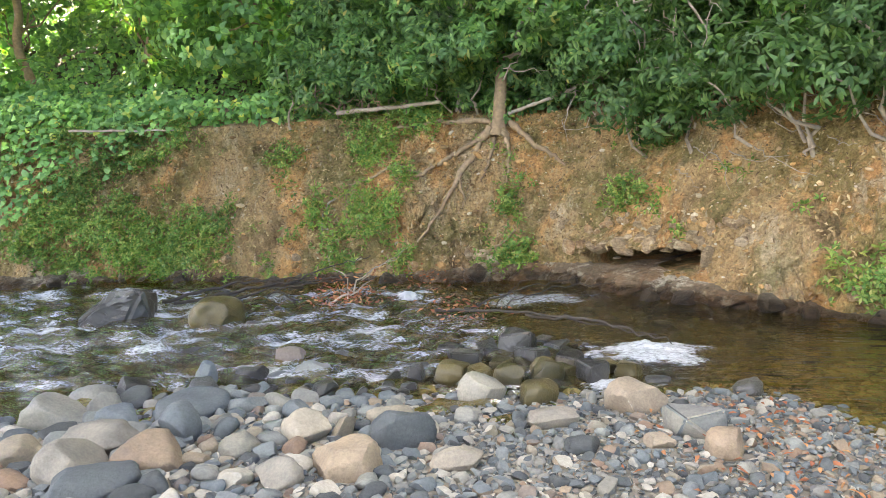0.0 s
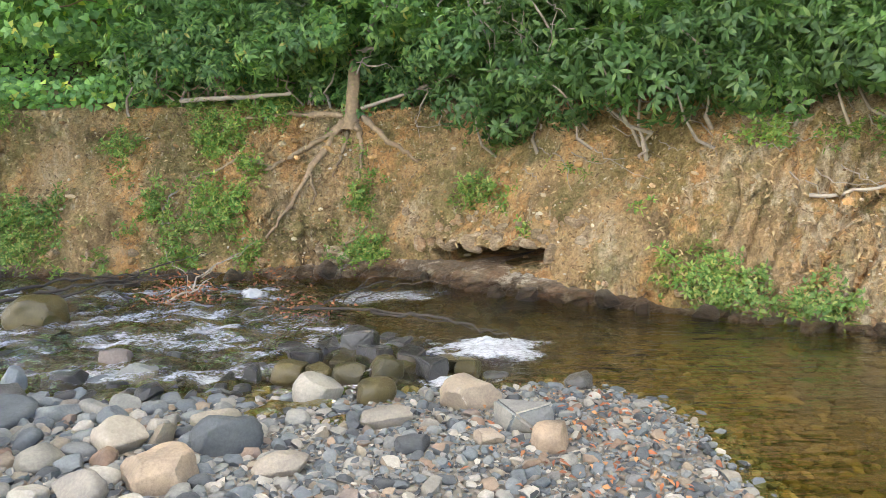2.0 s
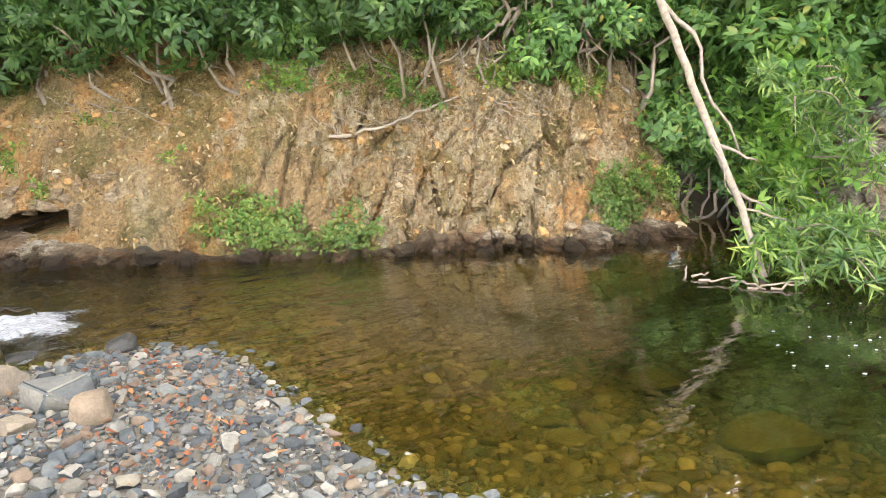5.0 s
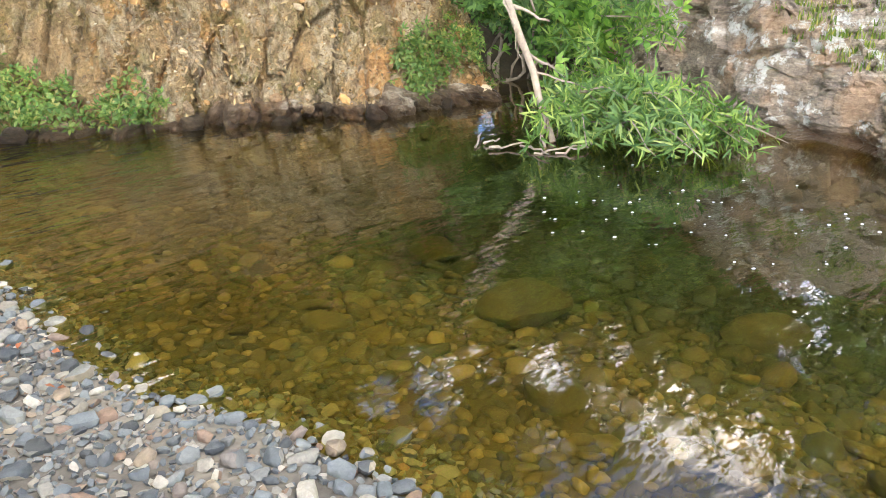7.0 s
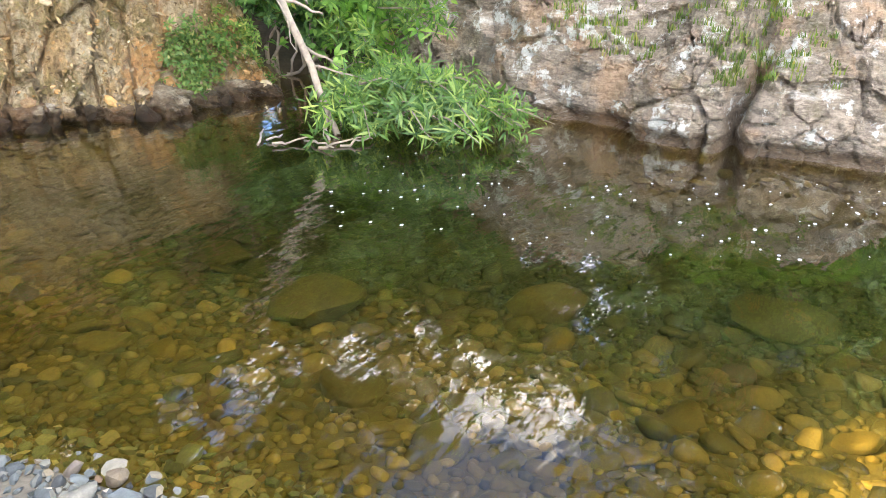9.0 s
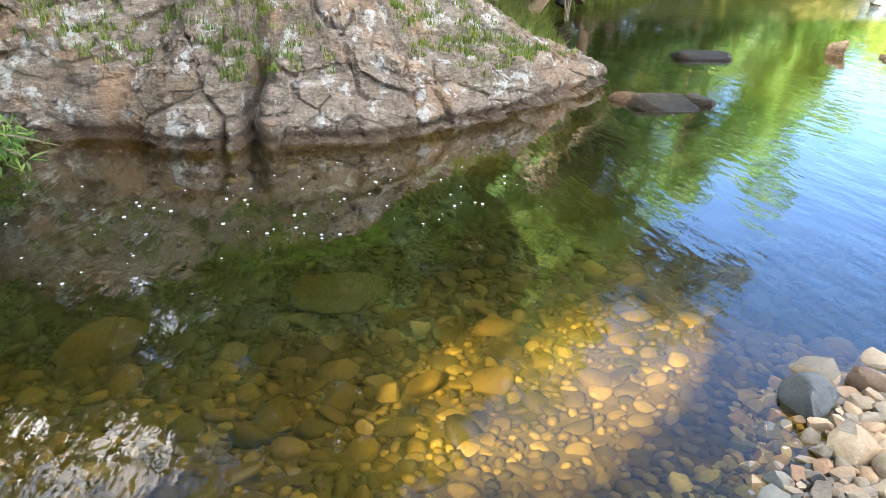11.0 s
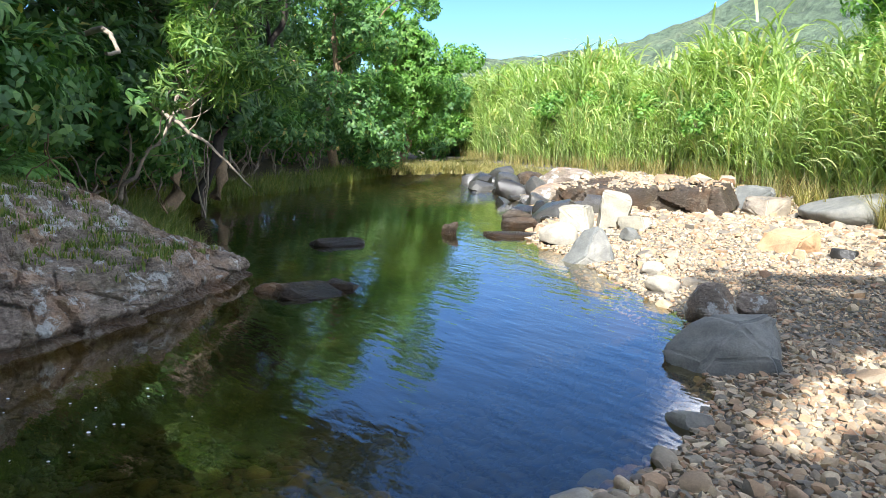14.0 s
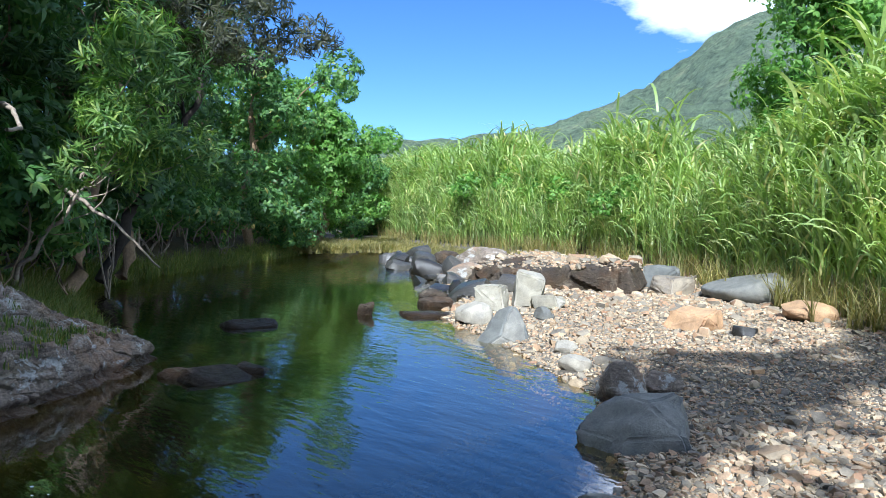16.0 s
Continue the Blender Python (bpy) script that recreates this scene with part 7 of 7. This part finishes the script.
def reeds():
    g = np.random.default_rng(200)
    shapes = [reed_stalk(k, 2.7 + 0.1 * k) for k in range(10)]
    n = 66000
    x, y = g.uniform(-2, 58, n), g.uniform(-46, -9, n)
    d, s, _ = line_distance(x, y, REED_FRONT)
    deep = np.where(x < 8, 3.0, 5.5)
    keep = (s > 0) & (d < deep) & (g.random(n) < 0.95 - 0.55 * d / deep) & (x > -0.5 + 0 * y)
    x, y, d = x[keep], y[keep], d[keep]
    z = terrain(x, y)
    # the reeds stand in taller and lower drifts
    grow = (1.15 + 0.4 * smooth_noise(x, y, 0.3, 71, 3) + 0.3 * smooth_noise(x, y, 1.1, 72, 2) + 0.15 * g.normal(0, 1, len(x)) * 0.6) * np.clip(0.55 + d * 0.35, 0.5, 1.15) * np.interp(x, [4, 8, 14, 24, 44], [0.95, 0.95, 1.0, 1.05, 1.25])
    grow = np.minimum(grow, 1.65)
    a = g.uniform(0, 6.283, len(x))
    which = g.integers(0, len(shapes), len(x))
    vs, fs, off = [], [], 0
    for k, (v, f) in enumerate(shapes):
        f = np.array(f)
        w = np.where(which == k)[0]
        ca, sa, q = np.cos(a[w])[:, None], np.sin(a[w])[:, None], grow[w][:, None]
        p = np.stack([(v[None, :, 0] * ca - v[None, :, 1] * sa) * q + x[w][:, None], (v[None, :, 0] * sa + v[None, :, 1] * ca) * q + y[w][:, None], v[None, :, 2] * q + z[w][:, None]], -1)
        vs.append(p.reshape(-1, 3))
        fs.append((f[None] + (np.arange(len(w)) * len(v))[:, None, None]).reshape(-1, 4) + off)
        off += len(w) * len(v)
    ob = new("reeds", mesh_of("reeds", np.concatenate(vs), np.concatenate(fs), M_REED, False))
    tagged(ob, "tall sunlit green reeds with arching blades", "reeds", kind="stuff")
    # dry blades round the feet of the reeds
    n = 420
    k = g.uniform(0, len(REED_FRONT) - 1.001, n) 
    front = np.array(REED_FRONT)
    i, t = k.astype(int), (k % 1)[:, None]
    p = front[i] * (1 - t) + front[i + 1] * t + g.normal(0, 0.3, (n, 2)) + np.array([0.0, 0.25])
    p = p[p[:, 0] > 2.5]
    grass_tufts("reed_feet", np.concatenate([p, terrain(p[:, 0], p[:, 1])[:, None]], 1), g, 14, (0.3, 1.0), 0.02, M_STRAW, "dry straw-coloured blades at the feet of the reeds", 0.8)


reeds()
# creepers and bushes among the reeds, and the straw-coloured grass at the bend
green = [shrub(760 + k, 230, 0.16, 0.08, M_BRIGHT, 7, 1.0, "bright green creeper-covered bush among the reeds", "reed_bush", 4) for k in range(3)]
spots = []
for t in np.linspace(0.13, 0.5, 20):
    i = t * (len(REED_FRONT) - 1)
    a, b = np.array(REED_FRONT[int(i)]), np.array(REED_FRONT[min(int(i) + 1, len(REED_FRONT) - 1)])
    p = a + (b - a) * (i % 1) + np.array((g.normal(0.2, 0.4), g.normal(-1.6, 0.6)))
    spots.append((p[0], p[1], float(terrain(p[:1], p[1:])[0]) + g.uniform(-0.2, 2.2)))
drop_copies(green, spots, g, (0.7, 1.15))
n = 900
x = g.uniform(19, 36, n)
y = np.interp(x, [19, 24, 30, 36], [-19.5, -20.6, -23.6, -27.5]) + g.normal(0, 0.8, n)
dn, sn, _ = line_distance(x, y, NEAR)
k = sn < 0
grass_tufts("straw_grass", np.stack([x[k], y[k], terrain(x[k], y[k])], -1), g, 24, (0.12, 0.4), 0.024, M_STRAW, "low yellow-green grass at the bend", 0.9)
n = 700
x, y = g.uniform(26, 33, n), g.uniform(-21.5, -16.5, n)
grass_tufts("bend_grass", np.stack([x, y, np.maximum(terrain(x, y), 0.1)], -1), g, 22, (0.2, 0.6), 0.028, M_STRAW, "straw-yellow sunlit grass at the bend", 0.7)
x = g.uniform(10, 30, 1200)
y = np.interp(x, [10, 17.8, 22.8, 27.4, 30], [-3.6, -5.6, -11.8, -17.4, -18.5]) + g.uniform(0.0, 1.4, 1200)
df, sf, _ = line_distance(x, y, FAR)
k = sf > 0
grass_tufts("shore_grass", np.stack([x[k], y[k], terrain(x[k], y[k])], -1), g, 20, (0.2, 0.6), 0.016, M_GRASS, "long grass along the far shore", 0.7)


# ---- hills ----
def hill(name, peak, label, seed):
    """A wooded ridge: its crest runs through the points (x, y, z)."""
    crest = bend(peak, 160)
    g = np.random.default_rng(seed)
    rows, nv = [], 60
    mid = np.array((1.0, -0.4))
    for p in crest:
        back = unit(p[:2] - mid)
        t = np.linspace(0, 1, nv)
        d = -p[2] * 2.4 * (1 - t)
        rows.append(np.stack([p[0] + back[0] * d, p[1] + back[1] * d, p[2] * t ** 1.25], -1))
    v = np.array(rows)
    sc = 1.0 / np.linalg.norm(crest[0, :2])
    bumps = smooth_noise(v[..., 0], v[..., 2] * 1.6 + v[..., 1] * 0.4, 12 * sc, seed, 4) + 0.6 * smooth_noise(v[..., 0], v[..., 2] * 2, 60 * sc, seed + 1, 2)
    v[..., 2] += bumps * 0.010 / sc
    me = mesh_of(name, v.reshape(-1, 3), grid_faces(len(crest), nv), M_HILL)
    tagged(new(name, me), label, "hill", kind="structure")


def far_point(az, el, d):
    return (1.1 + d * math.sin(radians(az)), -0.39 + d * math.cos(radians(az)), 1.78 + d * math.tan(radians(el)))


hill("mountain", [far_point(a, e, 1500) for a, e in ((112, 3.0), (125, 5.0), (134, 5.9), (139, 6.5), (143, 7.6), (147, 9.2), (150, 11.0), (152.5, 13.0), (155, 14.2), (157, 14.2), (160, 12.6), (166, 11.0), (180, 8.0))], "wooded mountain with a rocky summit", 301)
hill("near_hill", [far_point(a, e, 320) for a, e in ((50, 3.0), (70, 4.0), (90, 4.5), (108, 4.2), (122, 3.8), (128, 4.6), (131, 5.6), (134, 5.4), (140, 6.0), (146, 7.2), (152, 8.4), (158, 9.0), (166, 9.0), (178, 8.0))], "low wooded hill behind the reeds", 302)


# ---- the rapids: white water and drift ----
def foam(name, x, y, wide, deep, label, seed, high=0.06, strength=0.35):
    """Churned water lying on the surface."""
    n = 40
    U, V = np.meshgrid(np.linspace(-1, 1, n), np.linspace(-1, 1, n), indexing="ij")
    X, Y = x + U * wide / 2, y + V * deep / 2
    edge = np.clip(1 - np.hypot(U, V) - 0.5 * smooth_noise(U, V, 2.2, seed, 3), 0, 1)
    Z = 0.012 + high * edge * (1 + 0.5 * smooth_noise(X, Y, 9, seed + 1, 3))
    me = mesh_of(name, np.stack([X, Y, Z], -1).reshape(-1, 3), grid_faces(n, n), M_FOAM)
    at = me.attributes.new("cover", "FLOAT", "POINT")
    at.data.foreach_set("value", (strength * np.clip(edge * 2.2, 0, 1) * 1.2 - 0.25 * (edge <= 0.02)).reshape(-1).astype(np.float32))
    return tagged(new(name, me), label, "white water", "white water")


foam("foam", 1.0, 6.05, 1.15, 0.8, "white foaming water under the small fall", 1, 0.09, 0.36)
foam("foam", 0.55, 5.25, 0.4, 0.5, "thin white water between the stones", 2, 0.04, 0.35)
foam("foam", -1.35, 8.5, 0.4, 0.7, "white water at the upper step", 3, 0.10, 0.45)
foam("foam", 0.15, 8.3, 1.6, 0.9, "thin foam below the drift branches", 4, 0.03, 0.24)
foam("foam", -0.7, 7.3, 1.0, 1.2, "thin foam on the riffle", 5, 0.03, 0.16)
foam("foam", -4.6, 6.6, 3.2, 1.8, "streaks of white water on the rapids", 6, 0.03, 0.12)
foam("foam", -2.6, 6.9, 2.2, 1.2, "streaks of white water on the rapids", 7, 0.03, 0.10)


def riffle():
    """Broken streaks of aerated water all over the rapids, with its silver sky glints painted in."""
    xs, ys = np.arange(-8.5, 1.3, 0.05), np.arange(5.2, 9.4, 0.05)
    X, Y = np.meshgrid(xs, ys, indexing="ij")
    dn, sn, _ = line_distance(X, Y, NEAR)
    df, sf, _ = line_distance(X, Y, FAR)
    inside = np.clip(np.minimum(dn * (sn > 0), df * (sf < 0)) * 2.5, 0, 1) * np.clip((1.0 - X - 0.45 * (Y - 5.5)) / 0.6, 0, 1)
    run = 0.55 * smooth_noise(X * 1.2, Y * 3.2, 1.2, 311, 3) + 0.5 * smooth_noise(X, Y * 2.2, 4.5, 312, 2)
    wave = 0.05 * smooth_noise(X * 1.6, Y * 2.6, 1.1, 11, 3) + 0.05 * smooth_noise(X * 1.2, Y * 2, 4.4, 12, 2) + 0.035 * smooth_noise(X * 0.8, Y * 1.6, 8.5, 13, 1) + 0.015
    me = mesh_of("riffle", np.stack([X, Y, wave * np.clip((Y - 3.9) / 0.5, 0, 1) * (1 - np.clip((X + 0.5 * (Y - 5.5) - 0.6) / 1.0, 0, 1)) + 0.006], -1).reshape(-1, 3), grid_faces(len(xs), len(ys)), M_FOAM)
    at = me.attributes.new("cover", "FLOAT", "POINT")
    at.data.foreach_set("value", (-0.35 + inside * (0.53 + 0.45 * run)).reshape(-1).astype(np.float32))
    tagged(new("riffle", me), "broken white streaks and painted sky glints of the rapids", "white water", kind="stuff")


riffle()
n = 300
x, y = g.uniform(3.6, 7.1, n), g.uniform(-1.8, 2.6, n)
line = np.abs((x - 5.7) + 0.25 * (y - 0.5)) < 0.5 + 0.5 * g.random(n)
x, y = x[line], y[line]
pts, fc = [], []
for i, (a, b) in enumerate(zip(x, y)):
    r = g.uniform(0.004, 0.013)
    an = np.linspace(0, 6.283, 6, endpoint=False)
    pts.append(np.stack([a + r * np.cos(an) * 1.4, b + r * np.sin(an), np.full(6, 0.008)], -1))
    fc.append(np.arange(6) + 6 * i)
tagged(new("foam_flecks", mesh_of("foam_flecks", np.concatenate(pts), np.array(fc), M_FLECK, False)), "small white flecks of foam drifting on the pool", "foam", kind="stuff")
for a, b, r in (((-3.9, 7.9, 0.12), (-1.9, 8.9, 0.22), 0.035), ((-3.6, 7.6, 0.08), (-2.0, 8.3, 0.3), 0.03), ((-3.0, 8.4, 0.1), (-1.8, 8.7, 0.5), 0.02), ((-4.2, 8.2, 0.1), (-2.6, 9.1, 0.2), 0.04), ((-2.6, 8.1, 0.1), (-3.4, 8.6, 0.3), 0.015)):
    stick([a, (np.array(a) + b) / 2 + np.array([0, 0, 0.08]), b], r * 0.6, r * 0.2, "dark driftwood lying across the rapids", M_DARKWOOD, "driftwood", 20, 0.012)
for a, b, r in (((-0.9, 7.5, 0.1), (1.1, 6.3, 0.12), 0.028), ((-0.6, 7.4, 0.12), (0.6, 8.0, 0.3), 0.018), ((-0.2, 7.5, 0.15), (0.9, 7.6, 0.32), 0.014), ((0.0, 7.0, 0.15), (1.2, 6.1, 0.1), 0.03), ((-0.3, 7.6, 0.12), (0.3, 7.9, 0.4), 0.012)):
    stick([a, (np.array(a) + b) / 2 + np.array([0, 0, 0.07]), b], r * 0.6, r * 0.2, "dark wet branch caught on the stones", M_DARKWOOD, "driftwood", 20, 0.012)
for a, b, r in (((-2.1, 8.1, 0.1), (-1.5, 8.5, 0.55), 0.022), ((-2.0, 8.1, 0.1), (-1.7, 8.2, 0.4), 0.015), ((-1.9, 8.3, 0.1), (-2.3, 8.6, 0.5), 0.012), ((-1.8, 8.2, 0.35), (-1.3, 8.5, 0.6), 0.01)):
    stick([a, b], r * 0.6, r * 0.2, "pale forked driftwood standing in the rapids", M_BARK, "driftwood", 10, 0.03)
for cx, cy, n in ((-2.0, 8.2, 320), (-0.65, 7.4, 110), (-1.3, 8.9, 70)):
    c = np.stack([g.normal(cx, 0.22, n), g.normal(cy, 0.12, n), np.abs(g.normal(0.12, 0.1, n)) + 0.02], -1)
    me = leaf_mesh("dead_leaves", [leaves(c, g.normal(0, 1, (n, 3)) * (1, 1, 0.4), g.normal(0, 1, (n, 3)) + (0, -0.5, 1), g.uniform(0.03, 0.075, n), g.uniform(0.012, 0.03, n))], M_DRY)
    tagged(new("dead_leaves", me), "dead red-brown leaves caught in driftwood", "leaves", "drift leaves")
n = 260
x, y = g.normal(1.3, 0.35, n), g.normal(4.0, 0.7, n)
k = (x < 1.9) & (y > 2.6)
c = np.stack([x[k], y[k], terrain(x[k], y[k]) + 0.035], -1)
me = leaf_mesh("fallen_leaves", [leaves(c, g.normal(0, 1, c.shape) * (1, 1, 0.2), np.array([[0, 0, 1.0]]) + g.normal(0, 0.3, c.shape), g.uniform(0.03, 0.07, len(c)), g.uniform(0.015, 0.03, len(c)))], M_DRY)
tagged(new("fallen_leaves", me), "scattered dead red-brown leaves on the gravel", "leaves", kind="stuff")
